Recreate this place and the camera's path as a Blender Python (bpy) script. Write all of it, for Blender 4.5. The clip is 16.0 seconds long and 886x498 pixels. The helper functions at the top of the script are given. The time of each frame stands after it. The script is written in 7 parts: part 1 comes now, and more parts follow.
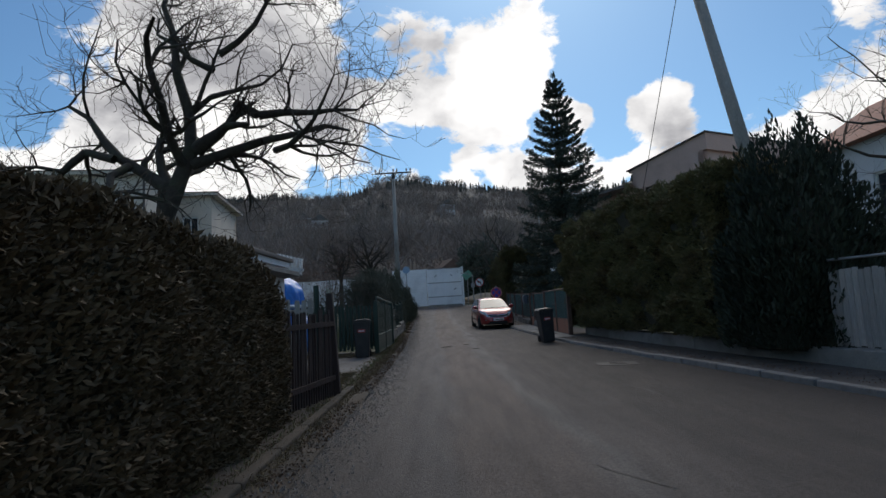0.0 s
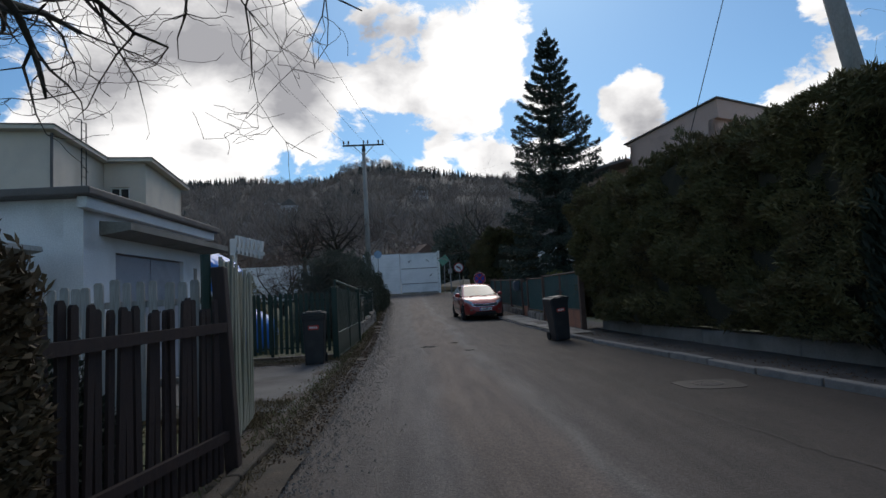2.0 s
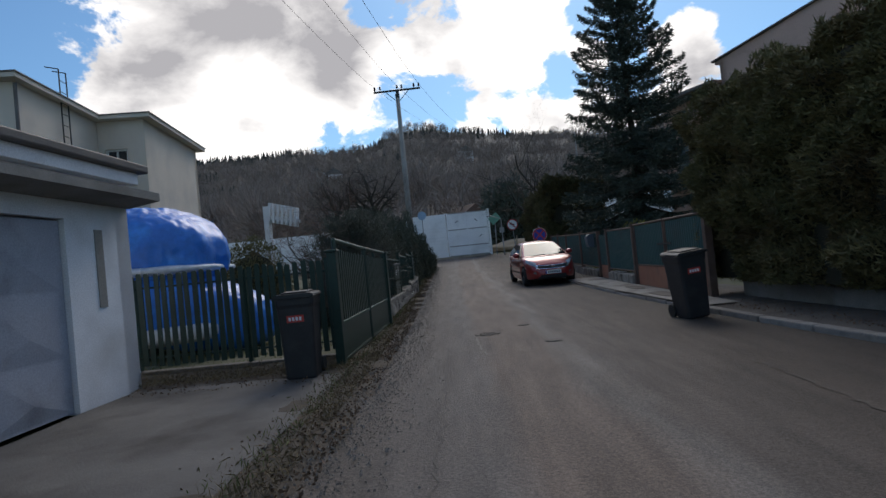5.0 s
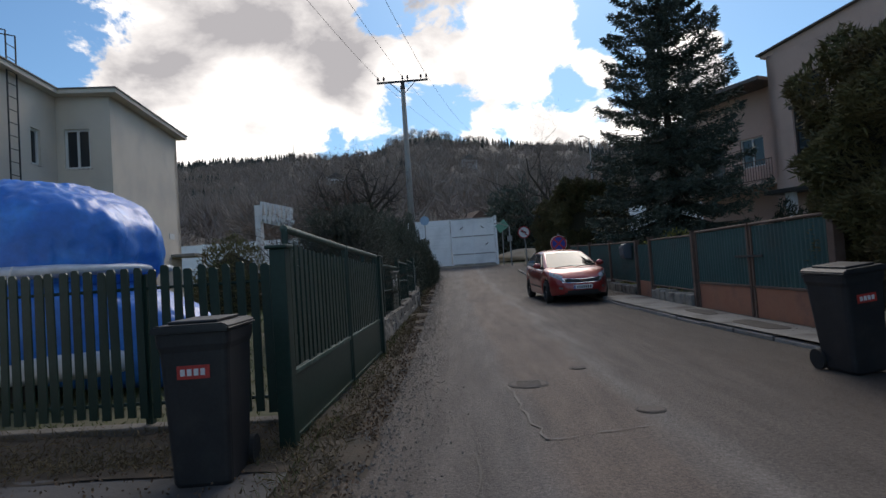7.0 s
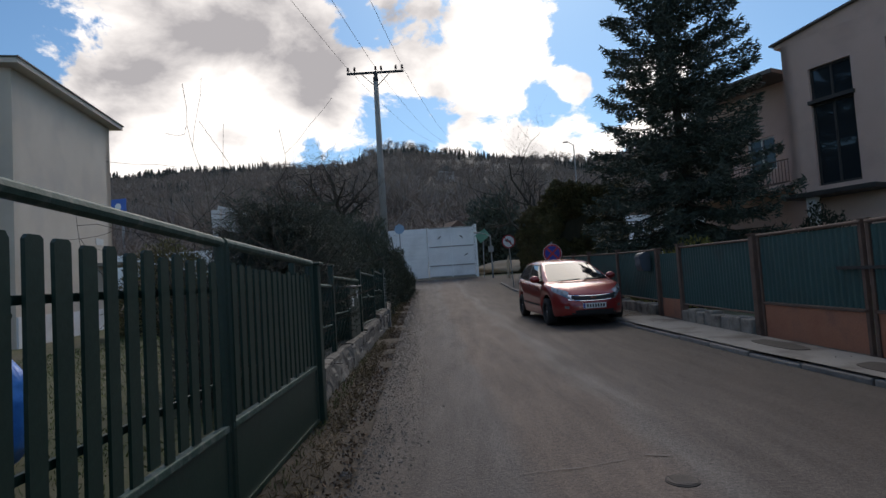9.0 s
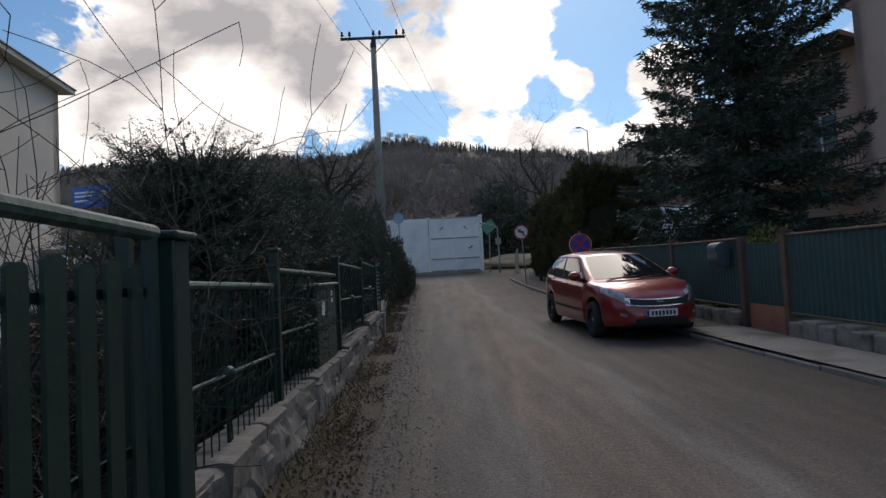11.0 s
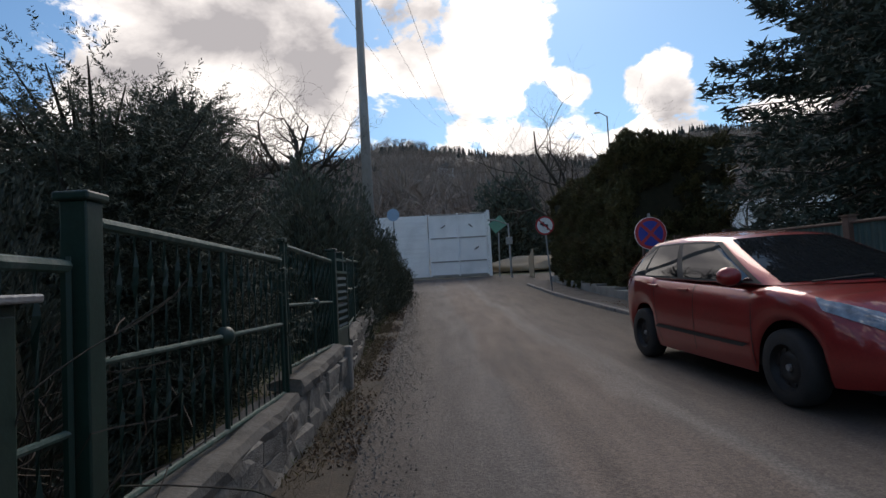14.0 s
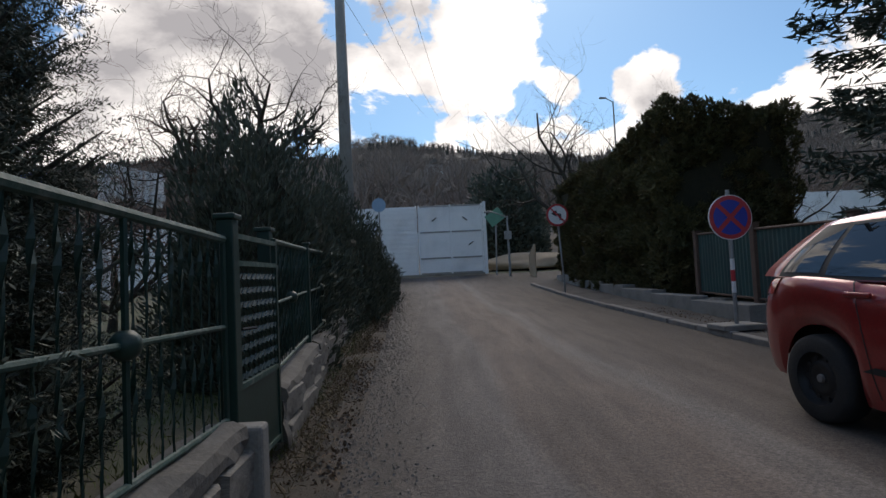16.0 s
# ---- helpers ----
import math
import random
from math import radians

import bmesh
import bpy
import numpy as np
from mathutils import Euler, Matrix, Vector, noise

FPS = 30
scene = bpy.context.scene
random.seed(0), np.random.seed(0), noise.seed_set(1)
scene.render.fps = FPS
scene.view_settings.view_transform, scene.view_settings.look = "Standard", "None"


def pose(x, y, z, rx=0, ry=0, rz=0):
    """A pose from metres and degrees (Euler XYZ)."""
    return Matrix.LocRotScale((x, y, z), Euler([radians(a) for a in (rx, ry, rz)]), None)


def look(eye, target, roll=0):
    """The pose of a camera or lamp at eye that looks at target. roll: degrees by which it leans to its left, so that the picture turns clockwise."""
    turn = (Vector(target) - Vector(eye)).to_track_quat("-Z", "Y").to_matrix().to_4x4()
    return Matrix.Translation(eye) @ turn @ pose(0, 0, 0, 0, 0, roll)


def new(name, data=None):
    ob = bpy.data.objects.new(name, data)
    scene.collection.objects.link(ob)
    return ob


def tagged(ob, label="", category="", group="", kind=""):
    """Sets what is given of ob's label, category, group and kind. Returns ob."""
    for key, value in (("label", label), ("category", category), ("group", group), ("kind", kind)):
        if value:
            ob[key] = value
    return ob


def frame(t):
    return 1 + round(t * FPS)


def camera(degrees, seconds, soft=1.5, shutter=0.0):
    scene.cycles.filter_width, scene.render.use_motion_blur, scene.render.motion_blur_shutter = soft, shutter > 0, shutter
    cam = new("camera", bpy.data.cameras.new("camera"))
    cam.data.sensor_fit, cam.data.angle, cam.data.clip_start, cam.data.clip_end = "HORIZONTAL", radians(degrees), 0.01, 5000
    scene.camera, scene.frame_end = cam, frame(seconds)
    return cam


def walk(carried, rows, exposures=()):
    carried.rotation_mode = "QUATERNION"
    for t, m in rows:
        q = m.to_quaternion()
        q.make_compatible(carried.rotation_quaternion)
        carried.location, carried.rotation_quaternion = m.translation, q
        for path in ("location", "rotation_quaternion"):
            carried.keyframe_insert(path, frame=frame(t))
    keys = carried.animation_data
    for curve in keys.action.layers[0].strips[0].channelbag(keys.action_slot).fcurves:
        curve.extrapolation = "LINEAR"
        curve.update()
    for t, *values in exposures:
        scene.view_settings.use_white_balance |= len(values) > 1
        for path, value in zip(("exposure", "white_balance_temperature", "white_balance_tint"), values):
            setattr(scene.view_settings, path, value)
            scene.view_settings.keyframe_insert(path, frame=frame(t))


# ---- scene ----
cam = camera(78.0, 16.0)
PATH = [
    (0, (0.893, -2.191, 1.282), (0.895, -0.202, 1.49), -3.2),
    (0.5, (0.782, -1.121, 1.282), (0.82, 0.874, 1.417), -3.7),
    (1, (0.694, -0.093, 1.279), (0.76, 1.9, 1.433), -3.2),
    (1.5, (0.674, 0.968, 1.27), (0.78, 2.958, 1.438), -3.0),
    (2, (0.643, 1.915, 1.288), (0.743, 3.906, 1.446), -3.1),
    (2.5, (0.699, 2.712, 1.3), (0.775, 4.706, 1.435), -3.2),
    (3, (0.641, 3.624, 1.332), (0.71, 5.619, 1.463), -2.9),
    (3.5, (0.667, 4.448, 1.335), (0.695, 6.444, 1.451), -2.9),
    (4, (0.78, 5.004, 1.305), (0.743, 7.001, 1.399), -2.8),
    (6.5, (0.339, 8.809, 1.252), (0.227, 10.806, 1.237), -9.1),
    (7, (0.303, 9.456, 1.274), (0.217, 11.453, 1.343), -3.9),
    (7.5, (0.309, 10.328, 1.285), (0.294, 12.327, 1.357), -3.6),
    (8, (0.235, 11.138, 1.279), (0.247, 13.135, 1.387), -3.0),
    (8.5, (0.25, 11.918, 1.287), (0.272, 13.914, 1.406), -3.6),
    (9, (0.147, 12.603, 1.301), (0.152, 14.6, 1.408), -3.6),
    (11.5, (-0.108, 16.789, 1.33), (-0.096, 18.788, 1.399), -2.7),
    (12, (-0.163, 17.763, 1.312), (-0.138, 19.763, 1.355), -2.8),
    (12.5, (-0.204, 18.527, 1.305), (-0.172, 20.525, 1.393), -3.2),
    (13, (-0.196, 19.334, 1.28), (-0.145, 21.33, 1.404), -3.5),
    (13.5, (-0.296, 20.236, 1.288), (-0.275, 22.232, 1.409), -2.2),
    (14, (-0.272, 20.983, 1.257), (-0.26, 22.98, 1.365), -3.2),
    (14.5, (-0.364, 21.884, 1.269), (-0.358, 23.877, 1.425), -2.9),
    (15, (-0.347, 22.69, 1.264), (-0.291, 24.682, 1.432), -3.1),
    (15.5, (-0.404, 23.452, 1.277), (-0.347, 25.445, 1.432), -2.6),
    (16, (-0.442, 24.234, 1.279), (-0.385, 26.231, 1.377), -2.7),
]
walk(cam, [(t, look(eye, target, roll)) for t, eye, target, roll in PATH], exposures=[(0.0, -0.16, 6520, 10.2), (4.0, 0.0, 6560, 10.5), (7.0, 0.16, 6850, 12.5), (9.0, 0.04, 6880, 13.0), (11.5, 0.02, 7000, 14.0), (12.5, 0.24, 7050, 14.5), (16.0, 0.04, 6900, 13.5)])

# ---- world, sun and exposure ----
def make_world():
    w = bpy.data.worlds.new("sky")
    scene.world = w
    w.use_nodes = True
    nt = w.node_tree
    nt.nodes.clear()
    N = lambda kind: nt.nodes.new(kind)
    L = nt.links.new
    out = N("ShaderNodeOutputWorld")
    bg = N("ShaderNodeBackground")
    bg.inputs["Strength"].default_value = 0.112
    L(bg.outputs[0], out.inputs[0])
    sky = N("ShaderNodeTexSky")
    sky.sky_type = "NISHITA"
    sky.sun_disc = False
    sky.sun_elevation = radians(SUN_ELEVATION)
    sky.sun_rotation = radians(SUN_AZIMUTH)
    sky.air_density = 1.0
    sky.dust_density = 0.6
    sky.ozone_density = 2.5
    deep = N("ShaderNodeMix")
    deep.data_type = "RGBA"
    deep.blend_type = "MULTIPLY"
    deep.inputs[0].default_value = 1.0
    L(sky.outputs[0], deep.inputs[6])
    deep.inputs[7].default_value = SKY_TINT
    co = N("ShaderNodeTexCoord")

    def mapped(scale, shift):
        m = N("ShaderNodeMapping")
        m.inputs["Scale"].default_value = scale
        m.inputs["Location"].default_value = shift
        L(co.outputs["Generated"], m.inputs[0])
        return m

    def noise_of(vec, scale, detail, rough, dist=0.0):
        n = N("ShaderNodeTexNoise")
        n.inputs["Scale"].default_value = scale
        n.inputs["Detail"].default_value = detail
        n.inputs["Roughness"].default_value = rough
        n.inputs["Distortion"].default_value = dist
        L(vec.outputs[0], n.inputs["Vector"])
        return n

    def calc(op, a, b, c=None):
        m = N("ShaderNodeMath")
        m.operation = op
        for i, v in enumerate((a, b) if c is None else (a, b, c)):
            if isinstance(v, (int, float)):
                m.inputs[i].default_value = v
            else:
                L(v, m.inputs[i])
        return m.outputs[0]

    def blob(d, width, amount):
        """A soft swelling of the cloud cover round the direction d."""
        dot = N("ShaderNodeVectorMath")
        dot.operation = "DOT_PRODUCT"
        L(co.outputs["Generated"], dot.inputs[0])
        dot.inputs[1].default_value = Vector(d).normalized()
        r = N("ShaderNodeMapRange")
        r.interpolation_type = "SMOOTHSTEP"
        r.inputs["From Min"].default_value = math.cos(radians(width))
        r.inputs["From Max"].default_value = 1.0
        r.inputs["To Max"].default_value = amount
        L(dot.outputs["Value"], r.inputs[0])
        return r.outputs[0]

    raw = noise_of(mapped((1.0, 1.0, 1.5), (0.3, 0.0, 0.2)), 8.5, 12, 0.62, 0.25).outputs["Fac"]
    cover = calc("ADD", calc("MULTIPLY", raw, 1.7), -0.47)
    for d, width, amount in CLOUDS:
        cover = calc("ADD", cover, blob(d, width, amount))
    ramp = N("ShaderNodeMapRange")
    ramp.interpolation_type = "SMOOTHSTEP"
    ramp.inputs["From Min"].default_value = 0.44
    ramp.inputs["From Max"].default_value = 0.60
    L(cover, ramp.inputs[0])
    shade_noise = noise_of(mapped((1.0, 1.0, 1.6), (1.7, 0.4, 0.9)), 6.5, 8, 0.55, 0.2).outputs["Fac"]
    shade_noise = calc("MULTIPLY_ADD", shade_noise, 1.7, -0.35)
    for d, width, amount in CLOUD_SHADE:
        shade_noise = calc("ADD", shade_noise, blob(d, width, amount))
    shade = N("ShaderNodeValToRGB")
    shade.color_ramp.elements[0].position = 0.46
    shade.color_ramp.elements[0].color = (10.6, 10.5, 10.4, 1)
    shade.color_ramp.elements[1].position = 1.0
    shade.color_ramp.elements[1].color = (3.9, 3.9, 4.15, 1)
    L(shade_noise, shade.inputs[0])
    mix = N("ShaderNodeMix")
    mix.data_type = "RGBA"
    L(ramp.outputs[0], mix.inputs[0])
    L(deep.outputs[2], mix.inputs[6])
    L(shade.outputs[0], mix.inputs[7])
    L(mix.outputs[2], bg.inputs["Color"])


SUN_ELEVATION, SUN_AZIMUTH = 44.0, 10.0
SKY_TINT = (0.66, 0.92, 1.05, 1)
CLOUDS = [((-0.42, 1, 0.46), 17, 0.42), ((-0.58, 1, 0.41), 9, 0.26), ((-0.40, 1, 0.27), 11, 0.30), ((-0.20, 1, 0.34), 8, 0.26), ((-0.24, 1, 0.50), 8, 0.22), ((-0.62, 1, 0.27), 8, 0.2),
          ((0.02, 1, 0.44), 8, 0.36), ((0.17, 1, 0.47), 7, 0.38), ((-0.04, 1, 0.36), 5, 0.24), ((0.09, 1, 0.39), 6, 0.26), ((0.14, 1, 0.34), 3, 0.26),
          ((0.08, 1, 0.25), 5, 0.28), ((0.17, 1, 0.25), 5, 0.28), ((0.27, 1, 0.23), 5, 0.24), ((0.26, 1, 0.345), 2.6, 0.3),
          ((0.42, 1, 0.37), 5, 0.40), ((0.45, 1, 0.30), 6, 0.34), ((0.55, 1, 0.38), 2.2, 0.3), ((0.66, 1, 0.31), 5.5, 0.34), ((0.77, 1, 0.30), 6, 0.34), ((0.80, 1, 0.48), 4.5, 0.3),
          ((-0.74, 1, 0.51), 8, -0.42), ((-0.15, 1, 0.50), 3.5, -0.34), ((-0.01, 1, 0.295), 4, -0.28), ((-0.13, 1, 0.285), 3.2, -0.24), ((-0.25, 1, 0.258), 2.6, -0.26), ((0.20, 1, 0.31), 3.4, -0.2), ((0.12, 1, 0.365), 2.2, -0.18),
          ((0.32, 1, 0.43), 6, -0.36), ((0.37, 1, 0.52), 9, -0.36), ((0.56, 1, 0.49), 10, -0.40), ((0.70, 1, 0.41), 6, -0.34), ((0.335, 1, 0.31), 3.4, -0.22), ((0.52, 1, 0.345), 2.6, -0.22)]
CLOUD_SHADE = [((-0.44, 1, 0.46), 15, 0.30), ((-0.27, 1, 0.44), 9, 0.17), ((-0.20, 1, 0.36), 5, 0.16), ((-0.56, 1, 0.40), 7, 0.12), ((-0.01, 1, 0.46), 5, 0.26), ((-0.40, 1, 0.27), 10, -0.32), ((0.12, 1, 0.41), 7, -0.2), ((0.14, 1, 0.235), 4, 0.16), ((0.46, 1, 0.29), 4, 0.14)]
make_world()
sun = new("sun", bpy.data.lights.new("sun", "SUN"))
sun.data.energy, sun.data.angle, sun.data.color = 1.4, radians(32), (1.0, 0.93, 0.84)
sun.matrix_world = look((0, 0, 40), (-math.sin(radians(SUN_AZIMUTH)), 40 - 40 - math.cos(radians(SUN_AZIMUTH)), 40 - math.tan(radians(SUN_ELEVATION))))
scene.view_settings.exposure = 0.0


# ---- materials ----
def mat(name, c1, c2, scale=6.0, rough=0.8, metal=0.0, bump=0.2, grain=60.0, stain=None, stain_scale=1.2, stain_amount=0.5, stretch=(1, 1, 1), island=0.0, spec=0.5, world_space=True, coat=0.0):
    m = bpy.data.materials.new(name)
    m.use_nodes = True
    nt = m.node_tree
    b = nt.nodes["Principled BSDF"]
    L = nt.links.new
    co = nt.nodes.new("ShaderNodeTexCoord")
    mp = nt.nodes.new("ShaderNodeMapping")
    mp.inputs["Scale"].default_value = stretch
    L(co.outputs["Object"], mp.inputs[0])

    def noise_node(s, detail=5, rgh=0.6):
        n = nt.nodes.new("ShaderNodeTexNoise")
        n.inputs["Scale"].default_value = s
        n.inputs["Detail"].default_value = detail
        n.inputs["Roughness"].default_value = rgh
        L(mp.outputs[0], n.inputs["Vector"])
        return n.outputs["Fac"]

    def ramp(fac, lo, hi):
        r = nt.nodes.new("ShaderNodeMapRange")
        r.inputs["From Min"].default_value, r.inputs["From Max"].default_value = lo, hi
        L(fac, r.inputs[0])
        return r.outputs[0]

    def mixed(fac, a, bb):
        x = nt.nodes.new("ShaderNodeMix")
        x.data_type = "RGBA"
        if isinstance(fac, float):
            x.inputs[0].default_value = fac
        else:
            L(fac, x.inputs[0])
        for sock, v in ((x.inputs[6], a), (x.inputs[7], bb)):
            if isinstance(v, tuple):
                sock.default_value = (*v, 1)
            else:
                L(v, sock)
        return x.outputs[2]

    col = mixed(ramp(noise_node(scale), 0.3, 0.7), c1, c2)
    fine = noise_node(grain, 3)
    if stain:
        col = mixed(ramp(noise_node(stain_scale, 4, 0.55), 0.5, 0.5 + 0.4 * (1.05 - stain_amount)), col, stain)
    if island:
        geo = nt.nodes.new("ShaderNodeNewGeometry")
        info = nt.nodes.new("ShaderNodeObjectInfo")
        add = nt.nodes.new("ShaderNodeMath")
        add.operation = "ADD"
        L(geo.outputs["Random Per Island"], add.inputs[0])
        L(info.outputs["Random"], add.inputs[1])
        hv = nt.nodes.new("ShaderNodeHueSaturation")
        L(ramp(add.outputs[0], 0.0, 2.0), hv.inputs["Value"])
        hv.inputs["Value"].default_value = 1
        r = hv.inputs["Value"].links[0].from_node
        r.inputs["To Min"].default_value, r.inputs["To Max"].default_value = 1 - island, 1 + island
        L(col, hv.inputs["Color"])
        col = hv.outputs[0]
    hv2 = nt.nodes.new("ShaderNodeHueSaturation")
    rr = nt.nodes.new("ShaderNodeMapRange")
    rr.inputs["From Min"].default_value, rr.inputs["From Max"].default_value = 0.3, 0.7
    rr.inputs["To Min"].default_value, rr.inputs["To Max"].default_value = 0.86, 1.14
    L(fine, rr.inputs[0])
    L(rr.outputs[0], hv2.inputs["Value"])
    L(col, hv2.inputs["Color"])
    L(hv2.outputs[0], b.inputs["Base Color"])
    b.inputs["Roughness"].default_value = rough
    b.inputs["Metallic"].default_value = metal
    b.inputs["Specular IOR Level"].default_value = spec
    b.inputs["Coat Weight"].default_value = coat
    b.inputs["Coat Roughness"].default_value = 0.05
    if bump:
        bp = nt.nodes.new("ShaderNodeBump")
        bp.inputs["Strength"].default_value = bump
        bp.inputs["Distance"].default_value = 0.01
        L(fine, bp.inputs["Height"])
        L(bp.outputs[0], b.inputs["Normal"])
    return m


def glass(name, tint=(0.02, 0.025, 0.03), rough=0.03, gloss=0.6):
    """Dark glazing with nothing lit behind it."""
    m = bpy.data.materials.new(name)
    m.use_nodes = True
    b = m.node_tree.nodes["Principled BSDF"]
    b.inputs["Base Color"].default_value = (*tint, 1)
    b.inputs["Roughness"].default_value = rough
    b.inputs["Specular IOR Level"].default_value = gloss
    return m


ASPHALT_OLD = mat("asphalt_old", (0.062, 0.054, 0.048), (0.105, 0.092, 0.082), 3, 0.92, bump=0.5, grain=80, stain=(0.04, 0.034, 0.03), stain_scale=1.2)


def road_material():
    """Old asphalt: tan and grey bands along the wheel tracks, coarse stones, brown stains; darker brown to the right
    and near the start.
    """
    m = bpy.data.materials.new("lane_asphalt")
    m.use_nodes = True
    nt = m.node_tree
    L = nt.links.new
    b = nt.nodes["Principled BSDF"]
    co = nt.nodes.new("ShaderNodeTexCoord")
    sep = nt.nodes.new("ShaderNodeSeparateXYZ")
    L(co.outputs["Object"], sep.inputs[0])

    def noise_fac(scale, detail, stretch=(1, 1, 1)):
        mp = nt.nodes.new("ShaderNodeMapping")
        mp.inputs["Scale"].default_value = stretch
        L(co.outputs["Object"], mp.inputs[0])
        n = nt.nodes.new("ShaderNodeTexNoise")
        n.inputs["Scale"].default_value, n.inputs["Detail"].default_value = scale, detail
        L(mp.outputs[0], n.inputs["Vector"])
        return n.outputs["Fac"]

    def calc(op, *vals):
        k = nt.nodes.new("ShaderNodeMath")
        k.operation = op
        for i, v in enumerate(vals):
            if isinstance(v, (int, float)):
                k.inputs[i].default_value = v
            else:
                L(v, k.inputs[i])
        return k.outputs[0]

    across = calc("MULTIPLY_ADD", sep.outputs["Y"], 0.022, sep.outputs["X"])
    across = calc("ADD", across, calc("MULTIPLY_ADD", noise_fac(0.9, 5, (1, 0.3, 1)), 1.1, -0.72))
    ramp = nt.nodes.new("ShaderNodeValToRGB")
    stops = [(-0.6, (0.074, 0.060, 0.049)), (-0.15, (0.092, 0.076, 0.065)), (0.15, (0.100, 0.085, 0.076)), (0.7, (0.118, 0.103, 0.094)), (0.95, (0.132, 0.101, 0.082)), (1.7, (0.128, 0.098, 0.080)), (1.95, (0.145, 0.128, 0.115)),
             (2.2, (0.104, 0.085, 0.073)), (3.0, (0.076, 0.059, 0.049)), (3.5, (0.068, 0.051, 0.041)), (4.6, (0.052, 0.041, 0.034))]
    el = ramp.color_ramp.elements
    while len(el) < len(stops):
        el.new(0.5)
    for e, (x, c) in zip(el, stops):
        e.position, e.color = (x + 1) / 7, (*c, 1)
    L(calc("MULTIPLY_ADD", across, 1 / 7, 1 / 7), ramp.inputs[0])
    worn = nt.nodes.new("ShaderNodeMix")
    worn.data_type = "RGBA"
    blot = nt.nodes.new("ShaderNodeMapRange")
    blot.inputs["From Min"].default_value, blot.inputs["From Max"].default_value = 0.55, 0.72
    blot.inputs["To Max"].default_value = 0.65
    L(noise_fac(0.55, 6, (1, 0.5, 1)), blot.inputs[0])
    L(blot.outputs[0], worn.inputs[0])
    L(ramp.outputs[0], worn.inputs[6])
    worn.inputs[7].default_value = (0.068, 0.054, 0.046, 1)
    mid_noise = noise_fac(1.1, 5)
    hs = nt.nodes.new("ShaderNodeHueSaturation")
    coarse, fine = noise_fac(42, 3), noise_fac(130, 2)
    mid = noise_fac(5, 6, (1, 0.12, 1))
    L(calc("MULTIPLY_ADD", calc("ADD", calc("ADD", coarse, fine), mid), 1.2, -0.8), hs.inputs["Value"])
    # darker brown: right side up to y = 15, full width near the start
    sepia = nt.nodes.new("ShaderNodeMix")
    sepia.data_type = "RGBA"
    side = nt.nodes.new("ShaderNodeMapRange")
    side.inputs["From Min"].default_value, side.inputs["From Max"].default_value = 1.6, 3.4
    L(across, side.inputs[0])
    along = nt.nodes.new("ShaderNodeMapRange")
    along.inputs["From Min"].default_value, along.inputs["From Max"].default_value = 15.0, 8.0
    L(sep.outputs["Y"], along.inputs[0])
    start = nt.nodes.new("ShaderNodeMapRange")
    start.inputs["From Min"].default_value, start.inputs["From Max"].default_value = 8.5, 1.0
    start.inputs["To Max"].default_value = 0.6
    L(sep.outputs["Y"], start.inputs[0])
    dark_share = calc("MAXIMUM", calc("MULTIPLY", side.outputs[0], along.outputs[0]), start.outputs[0])
    L(calc("MULTIPLY", dark_share, calc("MULTIPLY_ADD", mid_noise, 0.9, 0.4)), sepia.inputs[0])
    L(worn.outputs[2], sepia.inputs[6])
    sepia.inputs[7].default_value = (0.029, 0.022, 0.018, 1)
    L(sepia.outputs[2], hs.inputs["Color"])
    chips = nt.nodes.new("ShaderNodeTexVoronoi")
    chips.inputs["Scale"].default_value = 62
    L(co.outputs["Object"], chips.inputs["Vector"])
    grey = nt.nodes.new("ShaderNodeSeparateColor")
    L(chips.outputs["Color"], grey.inputs[0])
    edge = nt.nodes.new("ShaderNodeMapRange")
    edge.inputs["From Min"].default_value, edge.inputs["From Max"].default_value = 0.25, -0.35
    edge.inputs["To Min"].default_value, edge.inputs["To Max"].default_value = 0.38, 0.75
    L(across, edge.inputs[0])
    stone = nt.nodes.new("ShaderNodeHueSaturation")
    L(calc("MULTIPLY_ADD", calc("SUBTRACT", grey.outputs[0], 0.5), edge.outputs[0], 1.0), stone.inputs["Value"])
    L(hs.outputs[0], stone.inputs["Color"])
    L(stone.outputs[0], b.inputs["Base Color"])
    b.inputs["Roughness"].default_value = 0.82
    bp = nt.nodes.new("ShaderNodeBump")
    bp.inputs["Strength"].default_value, bp.inputs["Distance"].default_value = 0.7, 0.012
    L(calc("ADD", calc("ADD", coarse, fine), calc("MULTIPLY", grey.outputs[0], edge.outputs[0])), bp.inputs["Height"])
    L(bp.outputs[0], b.inputs["Normal"])
    return m


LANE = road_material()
PATCH = mat("road_patch", (0.115, 0.097, 0.083), (0.14, 0.118, 0.10), 2.5, 0.92, bump=0.4, grain=110, stain=(0.09, 0.08, 0.075), stain_scale=1.5)
DRIVE = mat("driveway_concrete", (0.07, 0.065, 0.062), (0.112, 0.105, 0.10), 1.5, 0.8, bump=0.4, grain=60, stain=(0.036, 0.031, 0.028), stain_scale=0.9, stain_amount=0.6)
APRON = mat("apron_concrete", (0.20, 0.188, 0.17), (0.25, 0.235, 0.215), 2, 0.9, bump=0.4, grain=60, stain=(0.12, 0.105, 0.09), stain_scale=1.3, stain_amount=0.6)
FENCE_X = 5.15
TAR = mat("tar", (0.032, 0.027, 0.024), (0.048, 0.04, 0.035), 5, 0.7)
GROUND = mat("garden_soil", (0.06, 0.075, 0.03), (0.11, 0.10, 0.055), 1.2, 0.95, bump=0.6, grain=30, stain=(0.10, 0.085, 0.06), stain_scale=0.25, stain_amount=0.6)
